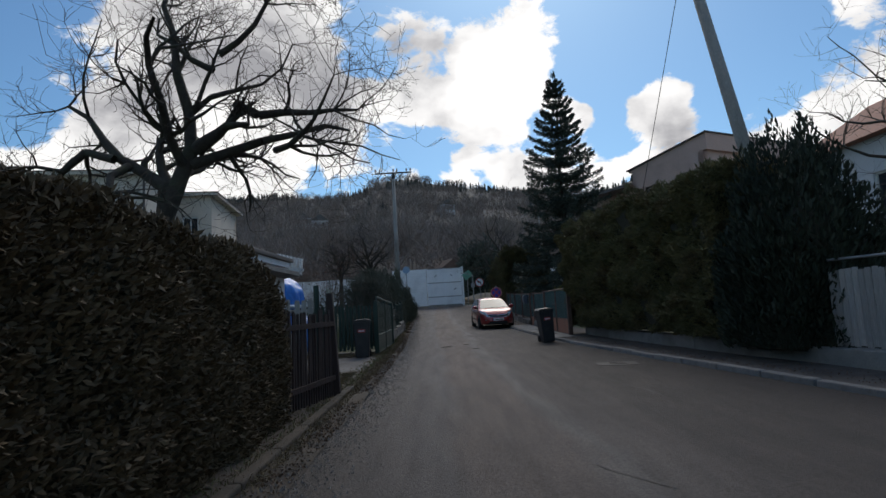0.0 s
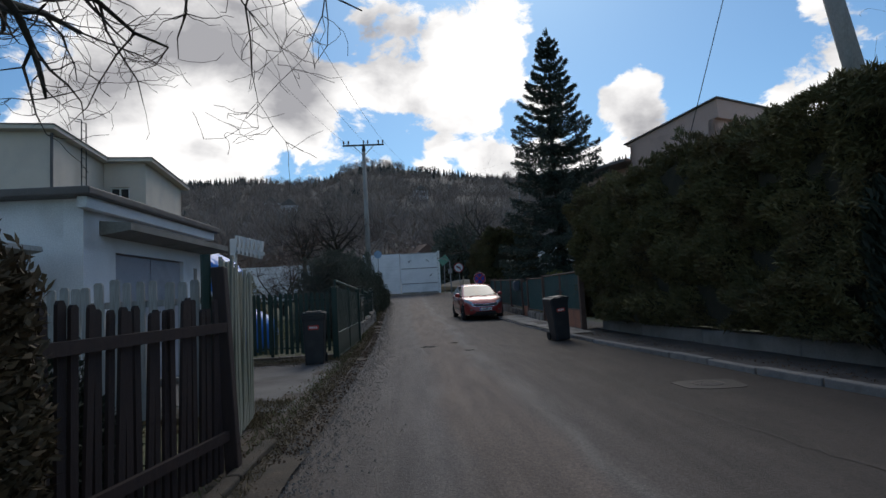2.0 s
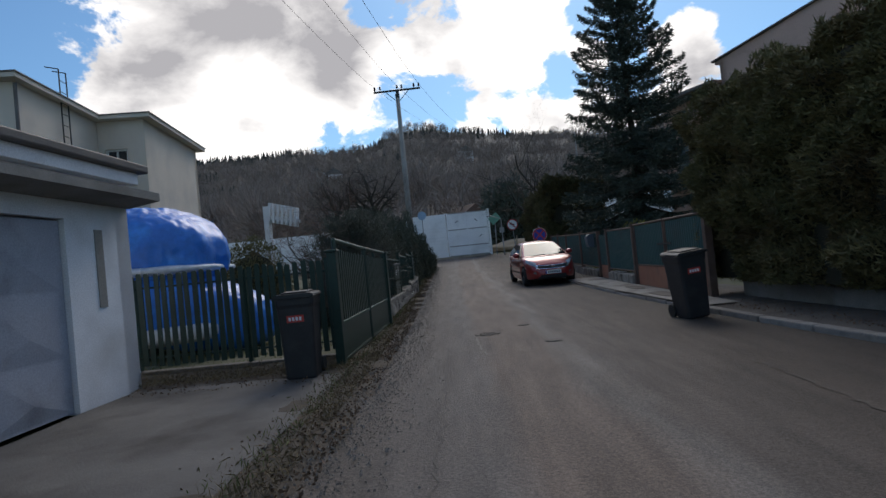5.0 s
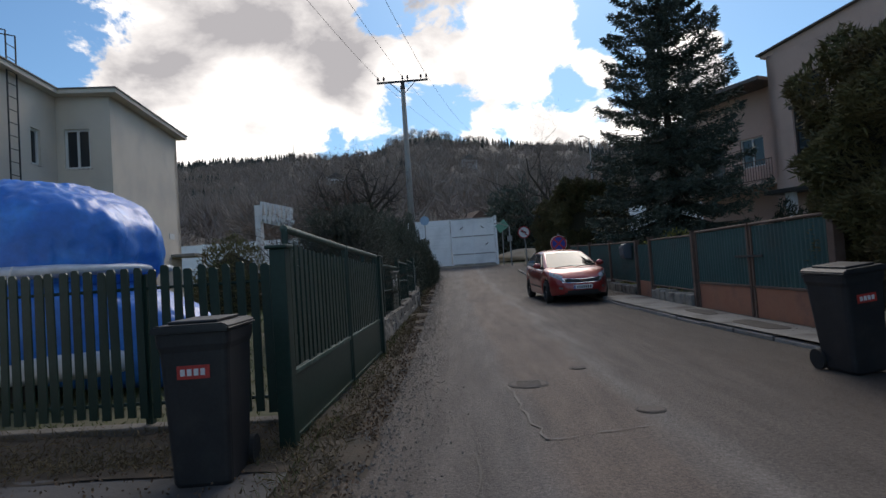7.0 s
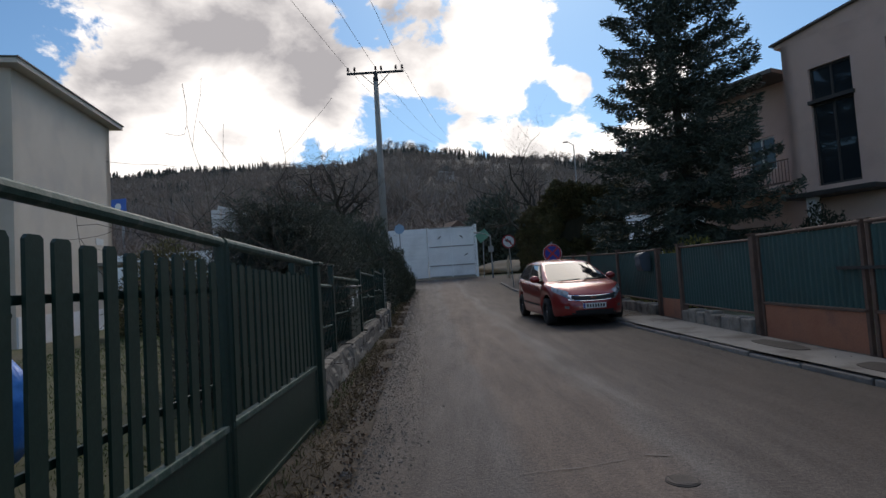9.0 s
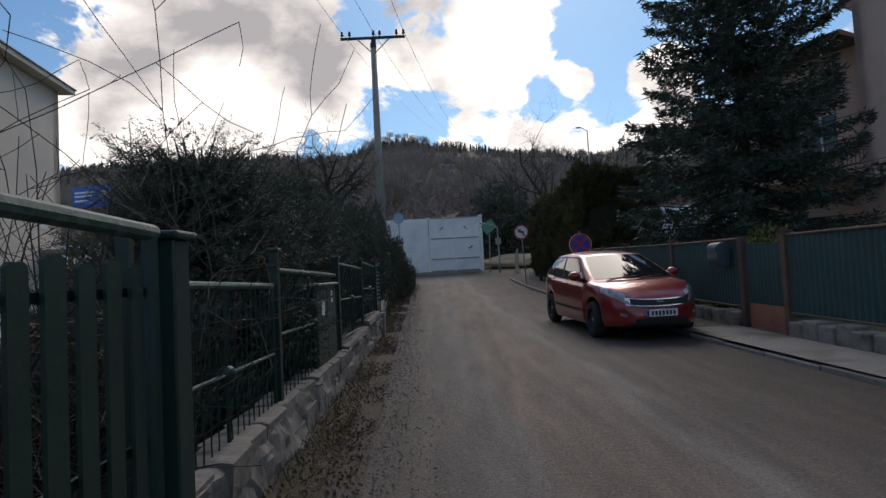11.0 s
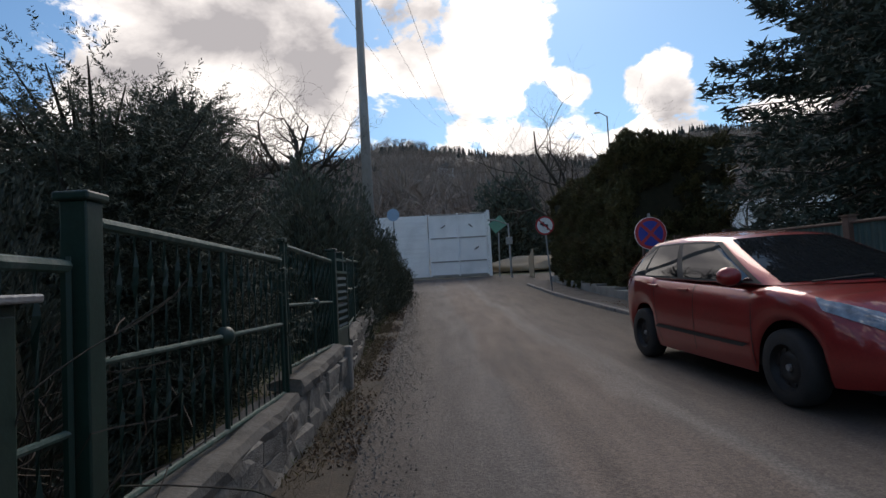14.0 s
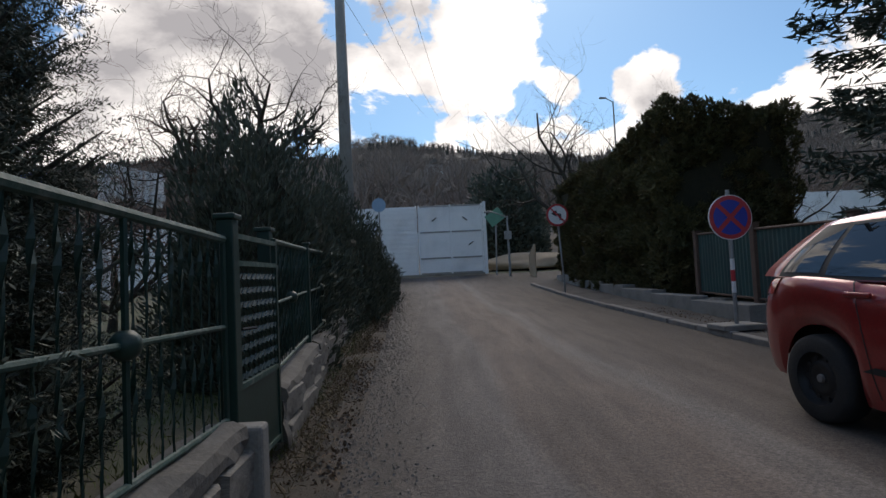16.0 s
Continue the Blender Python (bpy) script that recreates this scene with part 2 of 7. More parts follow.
VERGE = mat("verge_soil", (0.048, 0.038, 0.029), (0.085, 0.066, 0.047), 5, 0.95, bump=0.8, grain=45, stain=(0.035, 0.03, 0.022), stain_scale=2.0)
STRAW = mat("dry_grass", (0.17, 0.125, 0.062), (0.10, 0.08, 0.04), 3, 0.9, bump=0, island=0.4)
GRASS = mat("green_grass", (0.07, 0.10, 0.03), (0.12, 0.13, 0.045), 3, 0.9, bump=0, island=0.4)
DEADLEAF = mat("dead_leaf", (0.075, 0.046, 0.028), (0.14, 0.092, 0.055), 3, 0.85, bump=0, island=0.5)
CONCRETE = mat("concrete", (0.20, 0.19, 0.175), (0.28, 0.265, 0.24), 3, 0.9, bump=0.4, grain=50, stain=(0.13, 0.12, 0.10), stain_scale=1.5)
KERB = mat("kerb_concrete", (0.17, 0.158, 0.145), (0.25, 0.235, 0.215), 4, 0.9, bump=0.4, grain=60, stain=(0.08, 0.07, 0.06), stain_scale=3, island=0.3)
STONE = mat("wall_stone", (0.15, 0.135, 0.115), (0.25, 0.23, 0.20), 5, 0.95, bump=0.8, grain=25, stain=(0.07, 0.06, 0.05), stain_scale=3, island=0.25)
MORTAR = mat("mortar", (0.11, 0.10, 0.085), (0.17, 0.155, 0.135), 6, 0.95, bump=0.6, grain=40)
PLASTER = mat("grey_plaster", (0.59, 0.515, 0.43), (0.65, 0.575, 0.485), 0.8, 0.92, bump=0.35, grain=70, stain=(0.50, 0.45, 0.395), stain_scale=0.5)
WHITEWASH = mat("whitewash", (0.72, 0.73, 0.75), (0.79, 0.80, 0.82), 1.2, 0.9, bump=0.3, grain=60, stain=(0.58, 0.58, 0.58), stain_scale=0.9)
PINK = mat("pink_plaster", (0.56, 0.385, 0.32), (0.61, 0.43, 0.36), 0.8, 0.92, bump=0.3, grain=70, stain=(0.47, 0.33, 0.28), stain_scale=0.6)
TERRACOTTA = mat("terracotta_paint", (0.30, 0.12, 0.07), (0.36, 0.16, 0.095), 2, 0.8, bump=0.2, stain=(0.21, 0.10, 0.07), stain_scale=2)
ROOFTIN = mat("roof_tin", (0.10, 0.09, 0.085), (0.15, 0.135, 0.125), 2, 0.6, metal=0.3)
GREENPAINT = mat("green_paint", (0.007, 0.029, 0.021), (0.010, 0.038, 0.028), 2.5, 0.45, bump=0.12, grain=40, stain=(0.017, 0.036, 0.028), stain_scale=5, stain_amount=0.3)
GREENWORN = mat("worn_green_paint", (0.02, 0.06, 0.045), (0.05, 0.095, 0.075), 9, 0.6, bump=0.3, grain=60, stain=(0.16, 0.18, 0.16), stain_scale=14, stain_amount=0.35)
TEAL = mat("teal_sheet_metal", (0.020, 0.068, 0.064), (0.028, 0.085, 0.080), 2, 0.5, bump=0.1, stain=(0.03, 0.06, 0.055), stain_scale=1.5, island=0.1)
RUST = mat("brown_iron", (0.085, 0.05, 0.037), (0.13, 0.08, 0.06), 6, 0.75, bump=0.3)
GREYIRON = mat("galvanised_iron", (0.25, 0.25, 0.25), (0.33, 0.33, 0.33), 5, 0.5, metal=0.6)
BROWNWOOD = mat("dark_brown_wood", (0.020, 0.010, 0.009), (0.034, 0.018, 0.014), 5, 0.7, bump=0.4, grain=30, stretch=(8, 8, 0.8), island=0.25)
GREENWOOD = mat("algae_green_wood", (0.13, 0.145, 0.10), (0.22, 0.225, 0.175), 6, 0.85, bump=0.5, grain=25, stain=(0.31, 0.305, 0.28), stain_scale=3.5, stain_amount=0.6, stretch=(6, 6, 0.5), island=0.3)
PALEWOOD = mat("pale_grey_wood", (0.30, 0.29, 0.27), (0.40, 0.39, 0.37), 6, 0.85, bump=0.4, grain=25, stretch=(6, 6, 0.6), island=0.25)
GREYWOOD = mat("weathered_grey_wood", (0.28, 0.26, 0.24), (0.38, 0.36, 0.33), 6, 0.85, bump=0.4, grain=25, stretch=(6, 6, 0.6), island=0.25)
BARK = mat("bark", (0.034, 0.028, 0.023), (0.06, 0.052, 0.041), 14, 0.95, bump=0.9, grain=35, stain=(0.055, 0.06, 0.034), stain_scale=4)
TWIG = mat("twig_bark", (0.045, 0.034, 0.028), (0.08, 0.06, 0.046), 6, 0.9, bump=0, island=0.3)
REDTWIG = mat("red_brown_twig", (0.15, 0.07, 0.045), (0.20, 0.10, 0.07), 6, 0.9, bump=0, island=0.3)
HEDGELEAF = mat("brownish_thuja_leaf", (0.086, 0.058, 0.027), (0.135, 0.090, 0.044), 2.2, 0.75, bump=0, stain=(0.135, 0.085, 0.036), stain_scale=4, stain_amount=0.4, island=0.5)
THUJA = mat("olive_thuja_leaf", (0.088, 0.088, 0.032), (0.165, 0.135, 0.052), 1.2, 0.75, bump=0, stain=(0.095, 0.062, 0.024), stain_scale=1.4, stain_amount=0.5, island=0.5)
YEW = mat("dark_yew_leaf", (0.015, 0.023, 0.012), (0.026, 0.035, 0.017), 2, 0.75, bump=0, island=0.5)
SPRUCE = mat("spruce_needle", (0.032, 0.046, 0.034), (0.058, 0.074, 0.056), 1.5, 0.7, bump=0, island=0.5)
JUNIPER = mat("juniper_needle", (0.046, 0.058, 0.038), (0.078, 0.088, 0.060), 1.5, 0.7, bump=0, island=0.5)
# near-black filler colour: paints in the shade inside hedges and shrubs
SHADE_CORE = mat("shaded_foliage_core", (0.02, 0.02, 0.01), (0.035, 0.03, 0.016), 6, 0.95, bump=0.3)
FOREST = mat("far_conifer", (0.040, 0.048, 0.043), (0.058, 0.066, 0.056), 0.05, 0.95, bump=0, island=0.5)
# bare woods and hillside: haze over the hill is put into these paler colours
HAZED_WOODS = mat("far_bare_wood", (0.25, 0.205, 0.178), (0.34, 0.275, 0.235), 0.05, 0.95, bump=0, island=0.5)
HAZED_HILL = mat("hillside", (0.15, 0.125, 0.10), (0.20, 0.17, 0.135), 0.02, 0.95, bump=0, grain=0.3, stain=(0.19, 0.165, 0.125), stain_scale=0.012, stain_amount=0.4)
TARP = mat("blue_tarpaulin", (0.018, 0.14, 0.50), (0.028, 0.18, 0.60), 1.5, 0.34, bump=1.0, grain=7, stain=(0.05, 0.25, 0.68), stain_scale=2.5, stain_amount=0.4)
TARPWHITE = mat("white_tarpaulin", (0.5, 0.54, 0.58), (0.6, 0.63, 0.66), 2, 0.5, bump=0.5, grain=9)
BINPLASTIC = mat("dark_bin_plastic", (0.018, 0.019, 0.022), (0.026, 0.027, 0.03), 4, 0.5, bump=0.1, grain=50, stain=(0.04, 0.04, 0.04), stain_scale=5, stain_amount=0.3)
STICKER = mat("red_sticker", (0.45, 0.04, 0.03), (0.5, 0.05, 0.04), 6, 0.5, bump=0)
WHITEMARK = mat("white_marking", (0.7, 0.7, 0.7), (0.78, 0.78, 0.78), 6, 0.5, bump=0)
WHITESHEET = mat("white_sheet_metal", (0.76, 0.78, 0.80), (0.82, 0.84, 0.85), 1.0, 0.55, bump=0.1, stain=(0.66, 0.68, 0.69), stain_scale=0.7, island=0.06)
POLECONC = mat("pole_concrete", (0.27, 0.255, 0.235), (0.34, 0.325, 0.30), 3, 0.9, bump=0.4, grain=50, stain=(0.20, 0.185, 0.165), stain_scale=2, stretch=(1, 1, 0.3))
IRON = mat("dark_iron", (0.035, 0.035, 0.037), (0.05, 0.05, 0.05), 8, 0.6, metal=0.4)
CERAMIC = mat("brown_ceramic", (0.05, 0.025, 0.02), (0.07, 0.035, 0.03), 8, 0.3, bump=0)
CARRED = mat("car_red_paint", (0.25, 0.013, 0.013), (0.28, 0.016, 0.015), 2, 0.35, metal=0.25, bump=0, coat=1.0)
CARBLACK = mat("car_black_trim", (0.012, 0.012, 0.013), (0.018, 0.018, 0.019), 6, 0.6, bump=0.1)
RUBBER = mat("tyre_rubber", (0.016, 0.016, 0.016), (0.026, 0.025, 0.024), 8, 0.85, bump=0.3)
RIM = mat("black_steel_rim", (0.022, 0.022, 0.024), (0.04, 0.04, 0.04), 6, 0.5, metal=0.5, bump=0.1)
CHROME = mat("chrome", (0.7, 0.7, 0.72), (0.75, 0.75, 0.77), 4, 0.12, metal=1.0, bump=0)
HEADLAMP = mat("headlamp_lens", (0.16, 0.17, 0.18), (0.42, 0.44, 0.46), 12, 0.12, metal=0.4, bump=0, coat=1.0)
TAILRED = mat("tail_lamp_lens", (0.35, 0.02, 0.02), (0.4, 0.03, 0.02), 12, 0.15, bump=0, coat=1.0)
SIGNRED = mat("sign_red", (0.42, 0.025, 0.035), (0.47, 0.03, 0.04), 3, 0.45, bump=0)
SIGNBLUE = mat("sign_blue", (0.018, 0.03, 0.28), (0.022, 0.04, 0.33), 3, 0.45, bump=0)
SIGNBLACK = mat("sign_black", (0.02, 0.02, 0.02), (0.025, 0.025, 0.025), 3, 0.45, bump=0)
WINGLASS = glass("window_glass")
CARGLASS = glass("car_glass", (0.012, 0.014, 0.016), 0.015, 1.0)
SCREENGLASS = glass("windscreen_glass", (0.012, 0.014, 0.016), 0.02, 0.22)
WINFRAME = mat("white_window_frame", (0.6, 0.6, 0.58), (0.68, 0.68, 0.66), 4, 0.5, bump=0)
DARKFRAME = mat("dark_window_frame", (0.03, 0.028, 0.027), (0.045, 0.04, 0.038), 4, 0.5, bump=0)
BRICKRED = mat("brick_red_paint", (0.28, 0.085, 0.05), (0.33, 0.11, 0.07), 5, 0.85, bump=0.3)
BILLBLUE = mat("billboard_blue", (0.03, 0.10, 0.42), (0.04, 0.14, 0.5), 1, 0.5, bump=0)
HOUSEWHITE = mat("pale_house_plaster", (0.55, 0.56, 0.57), (0.62, 0.63, 0.64), 0.8, 0.9, bump=0.2)
SAND = mat("sand_heap", (0.30, 0.235, 0.16), (0.37, 0.29, 0.20), 2, 0.95, bump=0.6, grain=30)
YELLOWLEAF = mat("yellow_green_conifer", (0.16, 0.15, 0.03), (0.22, 0.20, 0.05), 3, 0.8, bump=0, island=0.4)


# ---- mesh helpers ----
def thing(name, label="", category="", at=(0, 0, 0), turn=0.0, group="", kind=""):
    ob = new(name)
    ob.matrix_basis = pose(*at, 0, 0, turn)
    return tagged(ob, label, category, group, kind)


def part(name, bm, material, parent=None, label="", smooth=False):
    me = bpy.data.meshes.new(name)
    bm.normal_update()
    bm.to_mesh(me)
    bm.free()
    me.materials.append(material)
    if smooth:
        me.polygons.foreach_set("use_smooth", [True] * len(me.polygons))
    ob = new(name, me)
    if parent:
        ob.parent = parent
    return tagged(ob, label)


def flat_mesh(name, verts, faces, material, parent=None, label="", smooth=False):
    me = bpy.data.meshes.new(name)
    me.from_pydata([tuple(v) for v in verts], [], [tuple(f) for f in faces])
    me.materials.append(material)
    if smooth:
        me.polygons.foreach_set("use_smooth", [True] * len(me.polygons))
    me.update()
    ob = new(name, me)
    if parent:
        ob.parent = parent
    return tagged(ob, label)


def box(bm, x0, x1, y0, y1, z0, z1, bevel=0.0, m=None):
    vs = [bm.verts.new((x, y, z)) for x in (x0, x1) for y in (y0, y1) for z in (z0, z1)]
    fs = [bm.faces.new([vs[i] for i in q]) for q in ((0, 1, 3, 2), (4, 6, 7, 5), (0, 4, 5, 1), (2, 3, 7, 6), (0, 2, 6, 4), (1, 5, 7, 3))]
    if m is not None:
        bmesh.ops.transform(bm, matrix=m, verts=vs)
    if bevel:
        es = list({e for f in fs for e in f.edges})
        bmesh.ops.bevel(bm, geom=es, offset=bevel, segments=2, affect="EDGES", profile=0.5)
    return bm


def boxed(*args, **kw):
    return box(bmesh.new(), *args, **kw)


def tube(bm, a, b, ra, rb=None, n=8, cap=True):
    a, b = Vector(a), Vector(b)
    rb = ra if rb is None else rb
    d = (b - a)
    q = d.to_track_quat("Z", "Y")
    rings = []
    for p, r in ((a, ra), (b, rb)):
        rings.append([bm.verts.new(p + q @ Vector((r * math.cos(2 * math.pi * i / n), r * math.sin(2 * math.pi * i / n), 0))) for i in range(n)])
    for i in range(n):
        bm.faces.new((rings[0][i], rings[0][(i + 1) % n], rings[1][(i + 1) % n], rings[1][i]))
    if cap:
        bm.faces.new(rings[0][::-1])
        bm.faces.new(rings[1])
    return bm


def tubed(*args, **kw):
    return tube(bmesh.new(), *args, **kw)


def prism(bm, outline, y0, y1, m=None):
    """An outline in x and z, extruded from y0 to y1."""
    a = [bm.verts.new((x, y0, z)) for x, z in outline]
    b = [bm.verts.new((x, y1, z)) for x, z in outline]
    n = len(outline)
    bm.faces.new(a)
    bm.faces.new(b[::-1])
    for i in range(n):
        bm.faces.new((a[i], b[i], b[(i + 1) % n], a[(i + 1) % n]))
    if m is not None:
        bmesh.ops.transform(bm, matrix=m, verts=a + b)
    return bm


def disc(bm, r, y0, y1, n=32, cx=0.0, cz=0.0):
    return prism(bm, [(cx + r * math.cos(2 * math.pi * i / n), cz + r * math.sin(2 * math.pi * i / n)) for i in range(n)], y0, y1)


def ground_z(y):
    """Height of the road: level, then rising gently towards the white gate."""
    return 0.00095 * max(0.0, min(y, 58.0) - 18.0) ** 2


def sprays(rng, centres, normals, length, width, up=0.3, spread=0.6, cross=True):
    """Many small pointed leaf sprays; arrays of vertices and faces."""
    n = len(centres)
    d = normals + rng.normal(0, spread, (n, 3)) + np.array([0, 0, up])
    d /= np.linalg.norm(d, axis=1, keepdims=True) + 1e-9
    s = np.cross(d, rng.normal(0, 1, (n, 3)))
    s /= np.linalg.norm(s, axis=1, keepdims=True) + 1e-9
    ln = length * rng.uniform(0.5, 1.4, (n, 1))
    wd = width * rng.uniform(0.6, 1.3, (n, 1))
    p0 = centres - d * ln * 0.3
    p1 = centres + d * ln * 0.25 + s * wd
    p2 = centres + d * ln * 0.8
    p3 = centres + d * ln * 0.25 - s * wd
    v = np.stack([p0, p1, p2, p3], 1).reshape(-1, 3)
    f = np.arange(4 * n).reshape(-1, 4)
    return v, f


def leafy(name, v, f, material, parent=None, label=""):
    me = bpy.data.meshes.new(name)
    me.vertices.add(len(v))
    me.vertices.foreach_set("co", np.ascontiguousarray(v, dtype=np.float32).ravel())
    me.loops.add(f.size)
    me.loops.foreach_set("vertex_index", np.ascontiguousarray(f, dtype=np.int32).ravel())
    me.polygons.add(len(f))
    me.polygons.foreach_set("loop_start", np.arange(0, f.size, f.shape[1], dtype=np.int32))
    me.materials.append(material)
    me.update(calc_edges=True)
    ob = new(name, me)
    if parent:
        ob.parent = parent
    return tagged(ob, label)


# ---- ground, road and kerbs ----
def ridge(u):
    return float(np.interp(u, [-2.2, -1.2, -0.8, -0.45, -0.2, -0.15, -0.115, -0.07, -0.03, 0.01, 0.06, 0.2, 0.28, 0.34, 0.38, 0.46, 0.6, 0.78, 1.0, 1.4, 2.2],
                           [0.05, 0.14, 0.205, 0.219, 0.212, 0.216, 0.232, 0.240, 0.235, 0.222, 0.211, 0.203, 0.192, 0.203, 0.218, 0.236, 0.243, 0.262, 0.21, 0.12, 0.05]))


def land_z(x, y):
    """Height of the land: the road's level near by, the wooded hill beyond."""
    z = ground_z(y) - 0.04
    if y > 62:
        s = min(1.0, (y - 62) / 440)
        z += ridge(x / y) * 500 * (s ** 1.25) + 5.0 * noise.noise((x / 60, y / 60, 3.0)) * min(1, (y - 62) / 60)
        if y > 502:
            z *= max(0.0, 1 - (y - 502) / 600)
    return z


def make_land():
    ys = [-500, -200, -80, -30] + [v for v in range(-10, 62, 4)] + [62, 66, 72, 80, 90, 102, 116, 132, 150, 170, 192, 216, 242, 270, 300, 332, 366, 400, 430, 455, 475, 490, 502, 520, 560, 700, 1100]
    us = [-2.2 + 4.4 * i / 90 for i in range(91)]
    verts = [(u * (max(y, 0) + 260 if y < 62 else y + 260 * max(0, 1 - (y - 62) / 60)), y, 0) for y in ys for u in us]
    verts = [(x, y, land_z(x, y)) for x, y, _ in verts]
    n = len(us)
    faces = [(j * n + i, j * n + i + 1, (j + 1) * n + i + 1, (j + 1) * n + i) for j in range(len(ys) - 1) for i in range(n - 1)]
    ob = flat_mesh("ground", verts, faces, GROUND, None, "brown-green garden ground rising to a wooded hill", True)
    ob.data.materials.append(HAZED_HILL)
    for p in ob.data.polygons:
        if p.center.y > 62:
            p.material_index = 1
    tagged(ob, category="ground", kind="structure")


make_land()


def road_left(y):
    return float(np.interp(y, [-60, 8, 12, 17, 24.4, 28, 38, 45, 60], [-0.45, -0.45, -0.52, -0.66, -1.0, -1.15, -1.5, -1.75, -2.2]))


def road_right(y):
    return float(np.interp(y, [-60, 4, 9, 14, 20, 25, 32, 40, 46, 49, 54, 60], [6.1, 5.7, 5.0, 4.45, 4.15, 4.0, 3.85, 3.6, 3.6, 5.5, 10, 14]))


def strip(name, y0, y1, step, left, right, lift, material, label, category, kind="structure", cols=8, rough=0.0, parent=None):
    verts, faces = [], []
    count = int((y1 - y0) / step) + 1
    for j in range(count + 1):
        y = min(y0 + j * step, y1)
        for i in range(cols + 1):
            x = left(y) + (right(y) - left(y)) * i / cols
            verts.append((x, y, ground_z(y) + lift + rough * noise.noise((x * 1.3, y * 1.3, 0))))
    n = cols + 1
    faces = [(j * n + i, j * n + i + 1, (j + 1) * n + i + 1, (j + 1) * n + i) for j in range(count) for i in range(cols)]
    return tagged(flat_mesh(name, verts, faces, material, parent, label, True), category=category, kind=kind)


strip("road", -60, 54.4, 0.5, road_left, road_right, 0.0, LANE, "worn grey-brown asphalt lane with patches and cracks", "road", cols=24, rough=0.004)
strip("verge", -60, 53.5, 0.25, lambda y: road_left(y) - 0.75, lambda y: road_left(y) + 0.12, 0.014, VERGE, "bare brown soil verge with dry grass and dead leaves", "verge", cols=8, rough=0.05)
strip("pavement", -60, 47.0, 0.5, lambda y: road_right(y) + 0.13, lambda y: road_right(y) + 2.2, 0.07, ASPHALT_OLD, "cracked grey asphalt footway beside the lane", "pavement", cols=8, rough=0.02)


def driveway():
    strip("driveway", 8.4, 13.1, 0.4, lambda y: -3.55, lambda y: -0.95, 0.022, DRIVE, "cracked grey concrete driveway in front of the garage", "driveway", cols=8, rough=0.02)


driveway()
strip("flower_bed", 13.0, 14.12, 0.14, lambda y: -4.3, lambda y: -0.95, 0.03, VERGE, "strip of bare brown soil with dead grass", "soil", cols=24, rough=0.05)
strip("gate_apron", 15.6, 25.4, 0.5, lambda y: road_right(y) + 0.02, lambda y: FENCE_X - 0.14, 0.097, APRON, "pale worn concrete apron before the steel gate", "apron", cols=6, rough=0.006)


def kerb_line():
    row = thing("kerb", "row of worn pale concrete kerb stones along the footway", "kerb", kind="structure")
    me = None
    y = -3.0
    k = 0
    rng = random.Random(5)
    while y < 46:
        y2 = y + 1.0
        xa, xb = road_right(y), road_right(y2)
        if me is None:
            bm = boxed(-0.07, 0.07, 0.012, 0.988, -0.16, 0.09, bevel=0.018)
            ob = part("kerb_stone", bm, KERB, row)
            me = ob.data
        else:
            ob = new("kerb_stone", me)
            ob.parent = row
        low = 0.03 if 15.5 < y < 25 else 0.0
        ob.matrix_basis = pose(xa + 0.07, y, ground_z(y) - low + rng.uniform(-0.01, 0.01), math.degrees(math.atan2(ground_z(y2) - ground_z(y), 1)), rng.uniform(-2, 2), -math.degrees(math.atan2(xb - xa, 1.0)) + rng.uniform(-0.6, 0.6))
        y = y2
        k += 1


# ---- white gate and barrier at the end of the lane ----
def white_gate():
    g = thing("white_gate", "tall white sheet-metal sliding gate in two framed leaves", "gate", at=(-0.9, 54.65, ground_z(54.65)))
    for x0, x1, name in ((0.0, 3.6, "leaf"), (-3.55, -0.05, "leaf")):
        leaf = part("leaf", boxed(x0, x1, -0.02, 0.02, 0.12, 3.92), WHITESHEET, g)
        for x in np.linspace(x0, x1, 3 if x0 >= 0 else 2):
            xx = min(max(x, x0 + 0.05), x1 - 0.05)
            part("stile", boxed(xx - 0.05, xx + 0.05, -0.07, -0.02, 0.1, 3.96, bevel=0.01), WHITESHEET, leaf)
        if x0 >= 0:
            for z in (0.16, 1.0, 2.45, 3.9):
                part("rail", boxed(x0 + 0.1, x1 - 0.1, -0.06, -0.021, z - 0.04, z + 0.04, bevel=0.01), GREYIRON, leaf)
            for x, z, a in ((0.9, 3.15, -35), (2.6, 3.15, 40), (2.9, 1.75, -35)):
                part("stay", boxed(-0.16, 0.16, -0.1, -0.07, -0.03, 0.03, m=pose(x, 0, z, 0, a, 0)), IRON, leaf)
        else:
            for i in range(14):
                z = 0.2 + i * 0.27
                part("rib", boxed(x0 + 0.1, x1 - 0.1, -0.04, -0.021, z, z + 0.12), WHITESHEET, leaf)
    part("post", boxed(3.62, 3.8, -0.1, 0.1, 0, 4.05, bevel=0.02), WHITESHEET, g)
    part("bottom_beam", boxed(-3.5, 3.6, -0.08, 0.08, 0.0, 0.11), CONCRETE, g)


white_gate()


def barrier(x0, x1, y, h, label):
    w = thing("barrier", label, "barrier wall", at=(x0, y, ground_z(y)), kind="structure")
    n = int((x1 - x0) / 2.5)
    bm = boxed(0.06, 2.44, -0.05, 0.05, 0, h, bevel=0.01)
    first = part("panel", bm, WHITESHEET, w)
    post = part("post", boxed(-0.06, 0.06, -0.1, 0.1, 0, h + 0.06), WHITESHEET, w)
    for i in range(1, n):
        for src in (first, post):
            o = new(src.name.split(".")[0], src.data)
            o.parent = w
            o.matrix_basis = pose(i * 2.5, 0, 0)


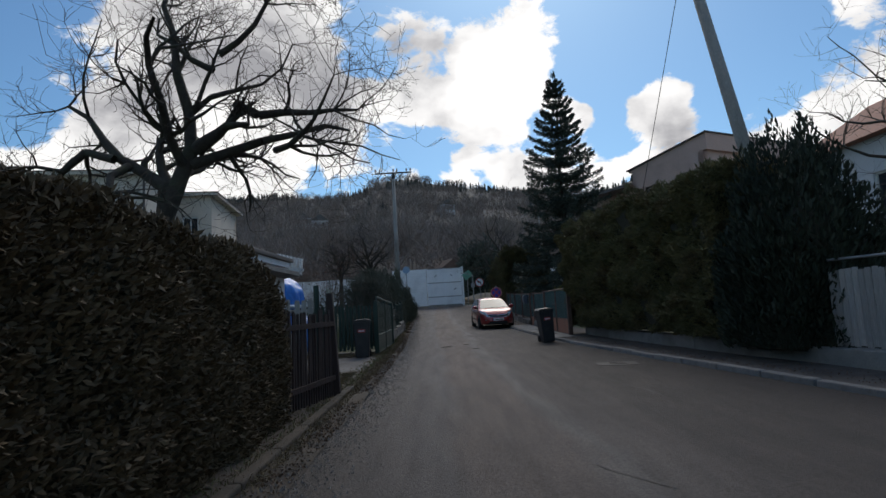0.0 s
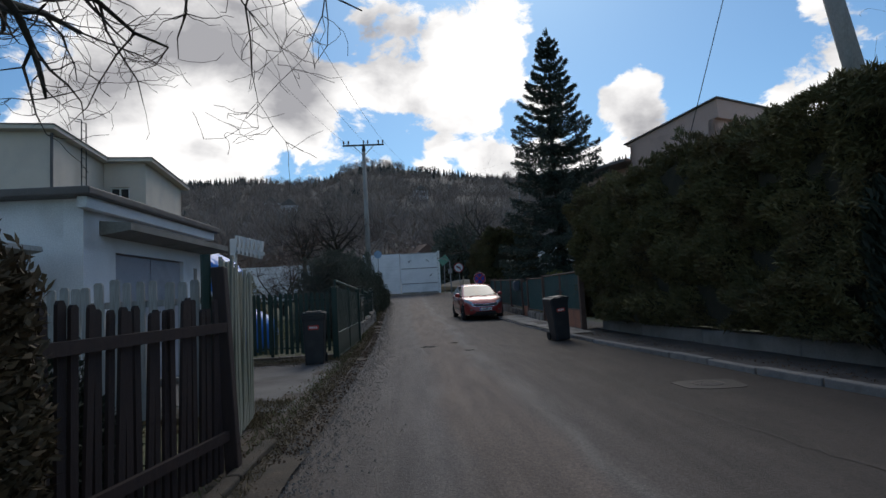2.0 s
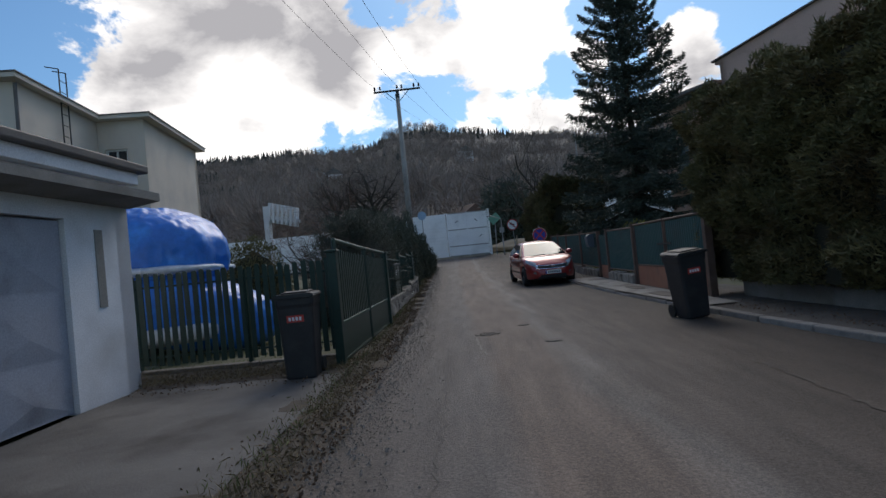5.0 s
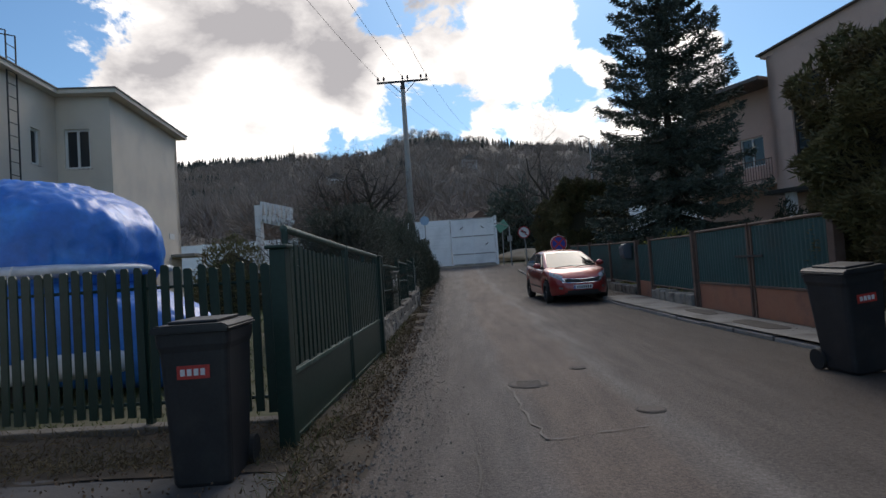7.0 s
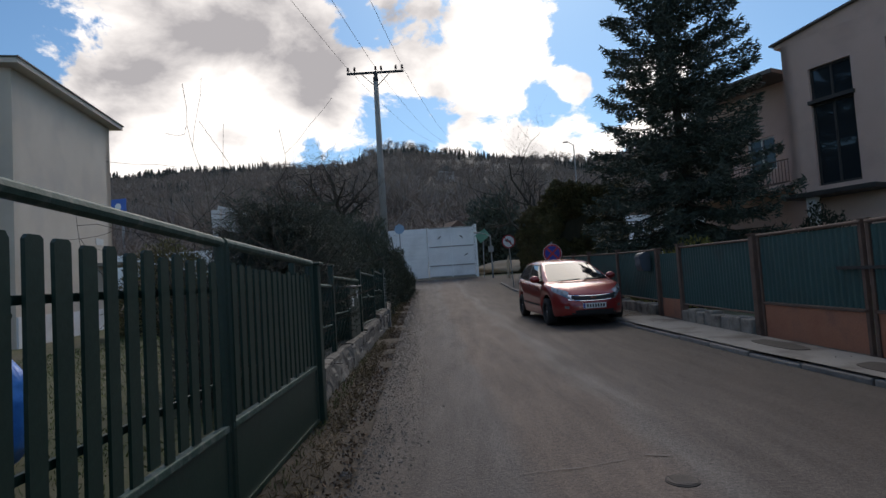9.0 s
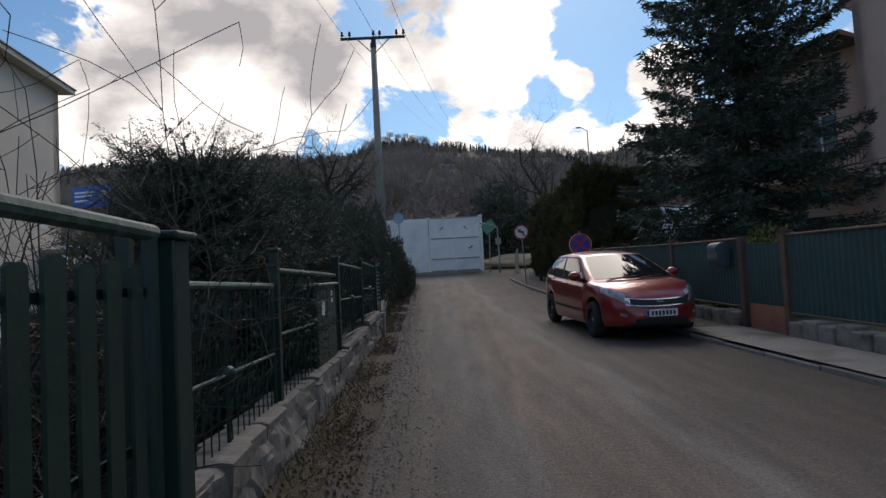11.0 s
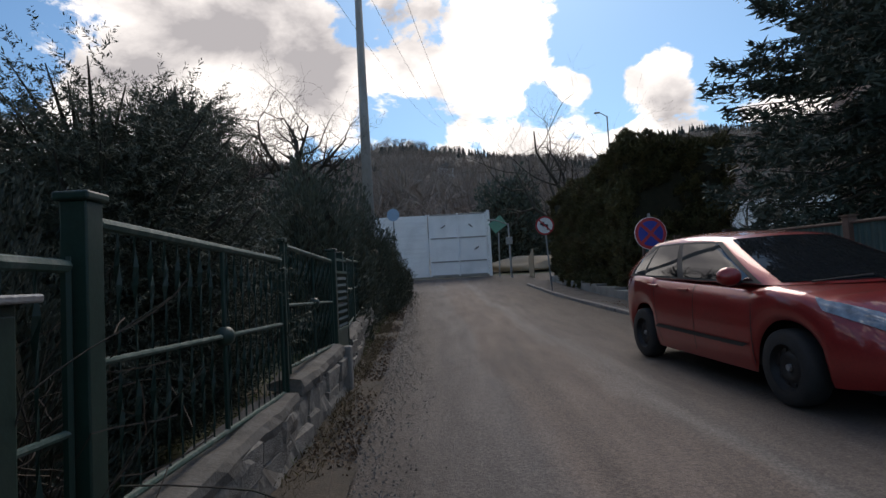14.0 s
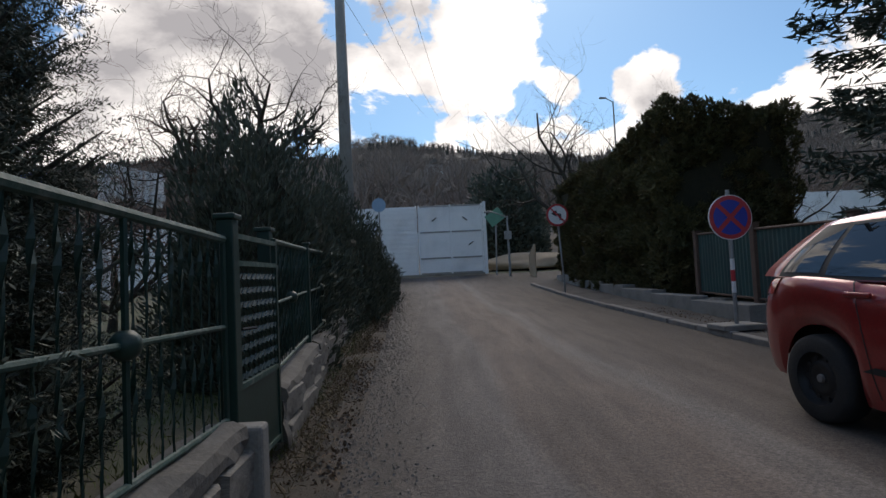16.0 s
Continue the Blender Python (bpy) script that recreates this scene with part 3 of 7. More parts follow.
barrier(-52, -4.5, 55.0, 3.3, "long white metal noise barrier behind the gardens")
barrier(10, 62, 60.0, 4.2, "long white corrugated barrier behind the gardens")


# ---- grey house ----
def window(parent, w, h, m, frame_mat=None, mullions=1, name="window", depth=0.1):
    fm = frame_mat or WINFRAME
    f = thing(name)
    f.parent = parent
    f.matrix_basis = m
    part("pane", boxed(-w / 2 + 0.05, w / 2 - 0.05, 0.03, 0.05, 0.05, h - 0.05), WINGLASS, f)
    bm = bmesh.new()
    box(bm, -w / 2, w / 2, -0.015, 0.06, 0, 0.07)
    box(bm, -w / 2, w / 2, -0.015, 0.06, h - 0.07, h)
    for i in range(mullions + 2):
        x = -w / 2 + 0.035 + (w - 0.07) * i / (mullions + 1)
        box(bm, x - 0.035, x + 0.035, -0.02, 0.061, 0.07, h - 0.07)
    part("frame", bm, fm, f)
    part("sill", boxed(-w / 2 - 0.06, w / 2 + 0.06, -0.1, 0.03, -0.05, -0.002), ROOFTIN, f)
    return f


def wall_with_holes(name, length, height, holes, thick, material, parent, m):
    """A wall in x and z with openings (x0, x1, z0, z1), its outer face at y = 0."""
    xs = sorted({0, length, *[v for hh in holes for v in hh[:2]]})
    zs = sorted({0, height, *[v for hh in holes for v in hh[2:]]})
    bm = bmesh.new()
    for i in range(len(xs) - 1):
        for j in range(len(zs) - 1):
            cx, cz = (xs[i] + xs[i + 1]) / 2, (zs[j] + zs[j + 1]) / 2
            if not any(a < cx < b and c < cz < d for a, b, c, d in holes):
                box(bm, xs[i], xs[i + 1], 0, thick, zs[j], zs[j + 1])
    bmesh.ops.remove_doubles(bm, verts=bm.verts, dist=0.0005)
    dead = [f for f in bm.faces if any(f is not g and (f.calc_center_median() - g.calc_center_median()).length < 1e-4 for g in f.verts[0].link_faces)]
    bmesh.ops.delete(bm, geom=dead, context="FACES_ONLY")
    ob = part(name, bm, material, parent)
    ob.matrix_basis = m
    return ob


def slab_roof(parent, outline, z, t, material, name="roof"):
    bm = bmesh.new()
    lo = [bm.verts.new((x, y, z)) for x, y in outline]
    hi = [bm.verts.new((x, y, z + t)) for x, y in outline]
    bm.faces.new(lo[::-1])
    bm.faces.new(hi)
    n = len(outline)
    for i in range(n):
        bm.faces.new((lo[i], lo[(i + 1) % n], hi[(i + 1) % n], hi[i]))
    return part(name, bm, material, parent)


def grey_house():
    """Two flat-roofed blocks; the nearer long face looks at the lane's start."""
    h = thing("grey_house", "two-storey flat-roofed house with bare grey-beige plaster", "house", at=(-11.95, 28.1, -0.04), turn=8.9)
    # projecting block: east face 7 m long, front face looks back along the lane
    wall_with_holes("wall", 1.8, 8.2, [(0.25, 1.1, 5.65, 7.05)], 0.35, PLASTER, h, pose(-1.8, 0, 0))
    window(h, 0.85, 1.4, pose(-1.125, 0.1, 5.65), mullions=1)
    wall_with_holes("wall", 6.3, 8.2, [], 0.35, PLASTER, h, pose(0, 0.002, 0, 0, 0, 90))
    wall_with_holes("wall", 1.8, 8.2, [], 0.35, PLASTER, h, pose(0, 6.3, 0, 0, 0, 180))
    # set-back long block to the west
    wall_with_holes("wall", 6.1, 8.2, [(3.6, 4.1, 5.6, 6.8)], 0.35, PLASTER, h, pose(-1.81, -5.0, 0, 0, 0, 90))
    window(h, 0.5, 1.2, pose(-1.91, -1.15, 5.6, 0, 0, 90), mullions=0)
    wall_with_holes("wall", 9.1, 8.2, [(5.6, 6.6, 5.4, 6.8)], 0.35, PLASTER, h, pose(-10.9, -5.01, 0))
    window(h, 1.0, 1.4, pose(-4.8, -4.91, 5.4), mullions=1)
    wall_with_holes("wall", 11.3, 8.2, [], 0.35, PLASTER, h, pose(-10.9, 6.3, 0, 0, 0, -90))
    wall_with_holes("wall", 9.1, 8.2, [], 0.35, PLASTER, h, pose(-1.8, 6.31, 0, 0, 0, 180))
    slab_roof(h, [(0.38, -0.38), (0.38, 6.65), (-11.2, 6.65), (-11.2, -5.4), (-1.5, -5.4), (-1.5, -0.38)], 8.2, 0.15, PLASTER, "cornice")
    slab_roof(h, [(0.42, -0.42), (0.42, 6.69), (-11.24, 6.69), (-11.24, -5.44), (-1.46, -5.44), (-1.46, -0.42)], 8.353, 0.04, ROOFTIN)
    part("base_course", boxed(0.003, 0.06, 0.0, 6.3, 0, 1.0), WHITEWASH, h)
    part("canopy", boxed(0.003, 1.0, 5.0, 6.8, 2.6, 2.72), CONCRETE, h)
    part("canopy_post", boxed(0.85, 0.97, 6.5, 6.62, 0, 2.599), WHITEWASH, h)
    part("downpipe", tubed((-1.7, -5.1, 0), (-1.7, -5.1, 8.1), 0.055, n=8), ROOFTIN, h)
    bm = bmesh.new()
    for x in (-2.7, -2.25):
        tube(bm, (-1.65, x, 3.5), (-1.65, x, 9.4), 0.025, n=5)
        tube(bm, (-1.65, x, 9.4), (-2.1, x, 9.5), 0.02, n=5)
    for i in range(14):
        z = 3.8 + i * 0.4
        tube(bm, (-1.65, -2.7, z), (-1.65, -2.25, z), 0.014, n=5)
    part("roof_ladder", bm, IRON, h, "thin iron ladder fixed to the wall")
    part("house_sign", boxed(0.005, 0.02, 4.9, 5.5, 3.4, 3.65), WINFRAME, h)


grey_house()


# ---- garage ----
def garage():
    g = thing("garage", "whitewashed flat-roofed garage with grey steel double doors", "garage", at=(-3.6, 9.1, 0))
    wall_with_holes("wall", 4.1, 2.75, [(0.75, 3.0, 0.0, 2.1)], 0.25, WHITEWASH, g, pose(0, 0, 0, 0, 0, 90))
    wall_with_holes("wall", 5.0, 2.75, [], 0.25, WHITEWASH, g, pose(-5.0, 0.001, 0))
    wall_with_holes("wall", 5.0, 2.75, [], 0.25, WHITEWASH, g, pose(0, 4.1, 0, 0, 0, 180))
    wall_with_holes("wall", 4.1, 2.75, [], 0.25, WHITEWASH, g, pose(-5.0, 4.1, 0, 0, 0, -90))
    part("roof", boxed(-5.3, 0.22, -0.25, 4.3, 2.752, 2.86, bevel=0.02), ROOFTIN, g)
    part("cornice", boxed(0.005, 0.13, -0.15, 4.2, 2.6, 2.75, bevel=0.01), WHITEWASH, g)
    bm = bmesh.new()
    prism(bm, [(0.003, 2.3), (0.42, 2.36), (0.42, 2.46), (0.003, 2.5)], 0.35, 4.15)
    part("canopy", bm, CONCRETE, g, "grey concrete ledge over the doors")
    for k, y0 in enumerate((0.78, 1.9)):
        d = part("door", boxed(-0.1, -0.06, y0, y0 + 1.09, 0.03, 2.08), WHITESHEET_GREY, g, "pale grey steel door leaf")
        for z0, z1 in ((0.06, 0.62), (0.64, 1.32), (1.34, 2.05)):
            bm = bmesh.new()
            c = bm.verts.new((-0.028, y0 + 0.545, (z0 + z1) / 2 - 0.1))
            q = [bm.verts.new((-0.0585, y, z)) for y, z in ((y0 + 0.05, z0), (y0 + 1.04, z0), (y0 + 1.04, z1), (y0 + 0.05, z1))]
            for i in range(4):
                bm.faces.new((q[i], q[(i + 1) % 4], c))
            part("pressed_panel", bm, WHITESHEET_GREY, d)
    part("latch", boxed(-0.055, 0.0, 1.95, 2.1, 1.2, 1.23, bevel=0.005), IRON, g)
    part("vent_slot", boxed(-0.003, 0.012, 3.45, 3.58, 1.1, 2.0), CONCRETE, g)


WHITESHEET_GREY = mat("grey_door_paint", (0.33, 0.35, 0.40), (0.38, 0.40, 0.45), 2, 0.55, bump=0.1, stain=(0.26, 0.27, 0.30), stain_scale=2)
garage()


def lean_to():
    s = thing("lean_to_shed", "old lean-to with a sagging pale board roof", "shed", at=(-3.9, 6.2, 0))
    part("roof", boxed(-3.0, 0.0, 0, 2.6, 0, 0.06, m=pose(0, 0, 2.05, 0, -14, 0)), PALEWOOD, s)
    for x, y in ((-0.15, 0.1), (-0.15, 2.4), (-2.8, 0.1), (-2.8, 2.4)):
        part("post", boxed(x - 0.05, x + 0.05, y - 0.05, y + 0.05, 0, 2.02), BROWNWOOD, s)
    part("back_wall", boxed(-2.95, -2.9, 0.1, 2.5, 0, 2.0), BROWNWOOD, s)


lean_to()


# ---- pink house ----
def pink_house():
    h = thing("pink_house", "two-storey house with salmon-pink plaster and a balcony", "house", at=(13.67, 33.28, 0.1), turn=26.9)
    H1, H2 = 9.25, 8.4
    # taller block nearer the camera: west face along the lane
    wall_with_holes("wall", 5.4, H1, [(0.9, 2.3, 3.7, 8.05), (3.35, 4.75, 6.5, 8.25), (3.35, 4.75, 2.4, 4.1)], 0.35, PINK, h, pose(0, 0, 0, 0, 0, -90))
    window(h, 1.4, 1.2, pose(0.14, -1.6, 6.85, 0, 0, -90), DARKFRAME, 1)
    window(h, 1.4, 3.0, pose(0.14, -1.6, 3.72, 0, 0, -90), DARKFRAME, 1, "stair_window")
    part("lintel_band", boxed(-0.12, 0.1, -2.36, -0.84, 6.72, 6.84), DARKFRAME, h)
    window(h, 1.4, 1.75, pose(0.14, -4.05, 6.5, 0, 0, -90), DARKFRAME, 1)
    window(h, 1.4, 1.7, pose(0.14, -4.05, 2.4, 0, 0, -90), DARKFRAME, 1)
    wall_with_holes("wall", 9.0, H1, [], 0.35, PINK, h, pose(0, -5.4, 0))
    wall_with_holes("wall", 9.0, H1, [], 0.35, PINK, h, pose(9.0, 0, 0, 0, 0, 180))
    wall_with_holes("wall", 5.4, H1, [], 0.35, PINK, h, pose(9.0, -5.4, 0, 0, 0, 90))
    bm = bmesh.new()
    vs = [bm.verts.new((x, y, H1 + 0.002 + dz)) for x in (-0.002, 9.3) for y, dz in ((0.25, 0.0), (-5.65, 0.0), (-5.65, 0.98), (0.25, 0.12))]
    for q in ((0, 1, 2, 3), (7, 6, 5, 4), (0, 4, 5, 1), (3, 2, 6, 7), (1, 5, 6, 2), (0, 3, 7, 4)):
        bm.faces.new([vs[i] for i in q])
    part("attic", bm, PINK, h)
    bm = bmesh.new()
    vs = [bm.verts.new((x, y, H1 + dz)) for x in (-0.16, 9.4) for y, dz in ((0.35, 0.125), (-5.75, 0.985), (-5.75, 1.05), (0.35, 0.19))]
    for q in ((0, 1, 2, 3), (7, 6, 5, 4), (0, 4, 5, 1), (3, 2, 6, 7), (1, 5, 6, 2), (0, 3, 7, 4)):
        bm.faces.new([vs[i] for i in q])
    part("roof", bm, ROOFTIN, h)
    # lower set-back block with the balcony
    wall_with_holes("wall", 5.0, H2, [(0.6, 1.5, 4.0, 6.2), (2.4, 3.6, 4.9, 6.3)], 0.35, PINK, h, pose(1.4, 5.0, 0, 0, 0, -90))
    window(h, 0.9, 2.2, pose(1.52, 3.95, 4.0, 0, 0, -90), WINFRAME, 0, "balcony_door")
    window(h, 1.2, 1.4, pose(1.52, 2.0, 4.9, 0, 0, -90), WINFRAME, 1)
    wall_with_holes("wall", 7.6, H2, [], 0.35, PINK, h, pose(9.0, 5.0, 0, 0, 0, 180))
    slab_roof(h, [(-0.2, 0.31), (9.3, 0.31), (9.3, 5.3), (-0.2, 5.3)], H2, 0.16, ROOFTIN, "low_roof")
    part("balcony_slab", boxed(-0.15, 1.39, 0.02, 5.0, 3.8, 3.98, bevel=0.02), PINK, h)
    b = thing("balcony_railing")
    b.parent = h
    for z in (4.05, 4.9):
        part("rail", boxed(-0.12, -0.08, 0.05, 4.95, z, z + 0.04), RUST, b)
    first = part("baluster", boxed(-0.11, -0.09, 0.06, 0.08, 4.09, 4.9), RUST, b)
    for i in range(1, 40):
        o = new("baluster", first.data)
        o.parent = b
        o.matrix_basis = pose(0, i * 0.125, 0)
    part("porch_roof", boxed(-1.2, -0.003, -3.2, -0.2, 3.25, 3.42, bevel=0.02), DARKFRAME, h)
    part("porch_wall", boxed(-0.9, -0.6, -1.2, -0.9, 0, 3.25), WHITEWASH, h)


pink_house()


def pale_house():
    h = thing("pale_house", "pale blue-white two-storey house behind the trees", "house", at=(17.0, 13.0, 0))
    wall_with_holes("wall", 9.0, 6.6, [(1.0, 2.2, 3.9, 5.3), (4.2, 5.4, 3.9, 5.3), (1.0, 2.2, 1.2, 2.6), (4.2, 5.4, 1.2, 2.6)], 0.35, HOUSEWHITE, h, pose(0, 9.0, 0, 0, 0, -90))
    for y in (7.4, 4.2):
        window(h, 1.2, 1.4, pose(0.12, y, 3.9, 0, 0, -90))
        window(h, 1.2, 1.4, pose(0.12, y, 1.2, 0, 0, -90))
    wall_with_holes("wall", 8.0, 6.6, [], 0.35, HOUSEWHITE, h, pose(0, 0, 0))
    wall_with_holes("wall", 8.0, 6.6, [], 0.35, HOUSEWHITE, h, pose(8, 9, 0, 0, 0, 180))
    wall_with_holes("wall", 9.0, 6.6, [], 0.35, HOUSEWHITE, h, pose(8, 0, 0, 0, 0, 90))
    bm = bmesh.new()
    prism(bm, [(-0.5, 6.6), (8.5, 6.6), (4.0, 9.4)], -0.5, 9.5)
    part("roof", bm, TERRACOTTA, h)
    part("base_course", boxed(-0.04, -0.003, 0, 9, 0, 1.0), BRICKRED, h)


pale_house()
kerb_line()


# ---- plants ----
def hedge(name, label, face, y0, y1, depth, height, material, seed, density, length, width, lump=0.12, base=0.0, category="hedge"):
    """A clipped hedge beside the lane; face(y) is the x of the side towards the lane, depth signed."""
    rng = np.random.default_rng(seed)
    h = thing(name, label, category)
    sgn = 1 if depth > 0 else -1
    span = y1 - y0
    pts, nrm = [], []

    def bulge(p):
        return np.array([lump * noise.noise((q[0] * 1.1, q[1] * 1.1, q[2] * 1.3)) + lump * 0.6 * noise.noise((q[0] * 3.1, q[1] * 3.1, q[2] * 3.1)) for q in p])[:, None]

    n = int(span * height(0.5 * (y0 + y1)) * density)
    y = rng.uniform(y0, y1, n)
    top = np.array([height(v) + ground_z(v) for v in y])
    k = rng.uniform(0, 1, n)
    z = base + (top - base) * k
    x = np.array([face(v) for v in y]) + sgn * (0.10 * np.abs(k - 0.45) ** 1.5 + 0.35 * np.clip(k - 0.85, 0, 1) ** 1.0)
    pts.append(np.stack([x, y, z], 1))
    nrm.append(np.tile([-sgn, 0, 0.1], (n, 1)))
    n = int(span * abs(depth) * density * 0.7)
    y = rng.uniform(y0, y1, n)
    x = np.array([face(v) for v in y]) + depth * rng.uniform(0.03, 1, n)
    z = np.array([height(v) + ground_z(v) for v in y]) + 0.04
    pts.append(np.stack([x, y, z], 1))
    nrm.append(np.tile([0, 0, 1.0], (n, 1)))
    for ye, s in ((y0, -1), (y1, 1)):
        n = int(abs(depth) * height(ye) * density * 0.8)
        x = face(ye) + depth * rng.uniform(0.0, 1, n)
        z = base + (height(ye) + ground_z(ye) - base) * rng.uniform(0, 1, n)
        pts.append(np.stack([x, np.full(n, ye), z], 1))
        nrm.append(np.tile([0, s, 0.1], (n, 1)))
    p, q = np.concatenate(pts), np.concatenate(nrm)
    p = p + q * bulge(p) - q * rng.exponential(0.05, (len(p), 1))
    v, f = sprays(rng, p, q, length, width, 0.35, 0.75)
    leafy("foliage", v, f, material, h)
    # solid filler behind the sprays, its dark colour standing in for inner shade
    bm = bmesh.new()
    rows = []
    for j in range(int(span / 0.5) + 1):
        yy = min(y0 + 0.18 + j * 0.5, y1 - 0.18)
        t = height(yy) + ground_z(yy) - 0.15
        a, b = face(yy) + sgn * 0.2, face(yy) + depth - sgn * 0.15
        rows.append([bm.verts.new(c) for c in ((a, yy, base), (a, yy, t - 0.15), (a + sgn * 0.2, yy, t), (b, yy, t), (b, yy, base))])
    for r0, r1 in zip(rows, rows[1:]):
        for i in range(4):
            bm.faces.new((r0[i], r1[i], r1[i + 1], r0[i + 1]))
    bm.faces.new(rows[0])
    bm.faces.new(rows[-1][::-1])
    part("core", bm, SHADE_CORE, h)
    return h


def conifer(name, label, at, top, radius, base, material, seed, whorls=26, arms=8, per=90, length=0.3, width=0.045, droop=0.35, taper=0.9, category="tree", lift=0.25, trunk_r=0.22, waist=1.0, twigs=0):
    rng = np.random.default_rng(seed)
    c = thing(name, label, category, at=at)
    bm = bmesh.new()
    prev = Vector((0, 0, 0))
    for i in range(1, 9):
        k = i / 8
        cur = Vector((0.06 * math.sin(i * 1.3 + seed), 0.06 * math.cos(i * 1.7 + seed), top * k * 0.98))
        tube(bm, prev, cur, trunk_r * (1 - (i - 1) / 8) + 0.01, trunk_r * (1 - k) + 0.01, 9, cap=(i == 1))
        prev = cur
    part("trunk", bm, BARK, c)
    limbs, pts, dirs, needle_at, needle_to = bmesh.new(), [], [], [], []
    for w in range(whorls):
        k = (w + rng.uniform(-0.3, 0.3)) / whorls
        k = min(max(k, 0), 0.985)
        z0 = base + (top - base) * k
        reach = radius * (1 - k) ** taper * (waist + (1 - waist) * min(1.0, k / 0.28)) + 0.12
        n = max(4, int(arms * (1 - 0.45 * k)))
        off = rng.uniform(0, 6.28)
        for a in range(n):
            th = off + 6.283 * a / n + rng.uniform(-0.25, 0.25)
            L = reach * rng.uniform(0.72, 1.12)
            d = np.array([math.cos(th), math.sin(th), 0])
            s = np.array([-math.sin(th), math.cos(th), 0])
            dr = droop * (1 - 0.9 * k)

            def at_t(t):
                return d * L * t + np.array([0, 0, z0 + L * (0.30 * k * t - dr * t + lift * t ** 2.2)])

            tube(limbs, Vector(at_t(0.0)), Vector(at_t(0.5)), 0.035 * L / radius + 0.01, 0.02 * L / radius + 0.006, 4, cap=False)
            tube(limbs, Vector(at_t(0.5)), Vector(at_t(0.96)), 0.02 * L / radius + 0.006, 0.004, 4, cap=False)
            m = int(per * (0.25 + 0.75 * L / radius))
            t = rng.beta(1.5, 1.05, m) * (0.8 if twigs else 1.0)
            side = rng.uniform(-1, 1, m) * (0.34 * L * (1.06 - t)) * np.sqrt(t + 0.05)
            for ti, si in zip(t, side):
                p = at_t(ti) + s * si + np.array([0, 0, -0.10 * abs(si) - abs(rng.normal(0, 0.09)) * L * 0.6 + rng.normal(0, 0.03)])
                pts.append(p)
                dirs.append(d * 0.75 + s * np.sign(si) * 0.55 + np.array([0, 0, -0.05]))
            # needled shoots set along the limb
            for j in range(twigs):
                ti = rng.uniform(0.35, 1.0)
                out = d * 0.8 + s * rng.uniform(-0.9, 0.9) + np.array([0, 0, rng.uniform(-0.15, 0.55)])
                out /= np.linalg.norm(out)
                along = np.linspace(0, rng.uniform(0.12, 0.30), 26)[:, None]
                around = rng.normal(0, 1, (26, 3))
                around -= (around @ out)[:, None] * out
                around /= np.linalg.norm(around, axis=1, keepdims=True) + 1e-9
                start = at_t(ti) + s * rng.normal(0, 0.10) + np.array([0, 0, rng.normal(0, 0.05)])
                needle_at.append(start + out * along + around * 0.008)
                needle_to.append(around + out * 0.75)
    part("branchwork", limbs, BARK, c)["kind"] = "stuff"
    p, q = np.array(pts), np.array(dirs)
    v, f = sprays(rng, p, q, length, width, 0.0, 0.5)
    leafy("crown", v, f, material, c)["kind"] = "stuff"
    if twigs:
        v, f = sprays(rng, np.concatenate(needle_at), np.concatenate(needle_to), 0.036, 0.0042, 0.0, 0.12)
        leafy("needles", v, f, material, c)["kind"] = "stuff"
    v, f = sprays(rng, np.array([[0, 0, top - 0.1]] * 26) + rng.normal(0, 0.05, (26, 3)), np.tile([0, 0, 1.0], (26, 1)), 0.4, 0.03, 0.5, 0.25)
    leafy("leader", v, f, material, c)
    return c


def branchy(verts, faces, a, b, ra, rb, n):
    d = b - a
    if d.length < 1e-5:
        return
    q = d.to_track_quat("Z", "Y")
    k = len(verts)
    for p, r in ((a, ra), (b, rb)):
        for i in range(n):
            verts.append(p + q @ Vector((r * math.cos(6.2832 * i / n), r * math.sin(6.2832 * i / n), 0)))
    for i in range(n):
        faces.append((k + i, k + (i + 1) % n, k + n + (i + 1) % n, k + n + i))


def grow(rng, store, start, way, length, radius, level, most, wander, gravity, kids, steps=5):
    """One branch and, from it, its side branches."""
    p, d = Vector(start), Vector(way).normalized()
    joints = [(p.copy(), radius, d.copy())]
    for i in range(steps):
        k = (i + 1) / steps
        d = (d + Vector((rng.gauss(0, wander), rng.gauss(0, wander), rng.gauss(0, wander) + gravity * (0.4 + k)))).normalized()
        q = p + d * (length / steps)
        r = radius * (1 - 0.75 * k)
        branchy(*store[0 if level < 2 else 1], p, q, joints[-1][1], max(r, 0.0025), 6 if level < 1 else 4 if level < 2 else 3)
        p = q
        joints.append((p.copy(), max(r, 0.0025), d.copy()))
    if level >= most:
        return
    for i in range(kids[level]):
        j = rng.randint(1, len(joints) - 1)
        o, r, dd = joints[j]
        side = Vector((rng.gauss(0, 1), rng.gauss(0, 1), rng.gauss(0.1, 0.7)))
        side = (side - dd * side.dot(dd)).normalized()
        w = (dd * rng.uniform(0.3, 0.9) + side).normalized()
        grow(rng, store, o, w, length * rng.uniform(0.38, 0.68), max(r * 0.62, 0.003), level + 1, most, wander * 1.05, gravity * 0.6 + (0.05 if level >= 1 else 0.02), kids, steps=4 if level >= 1 else 5)


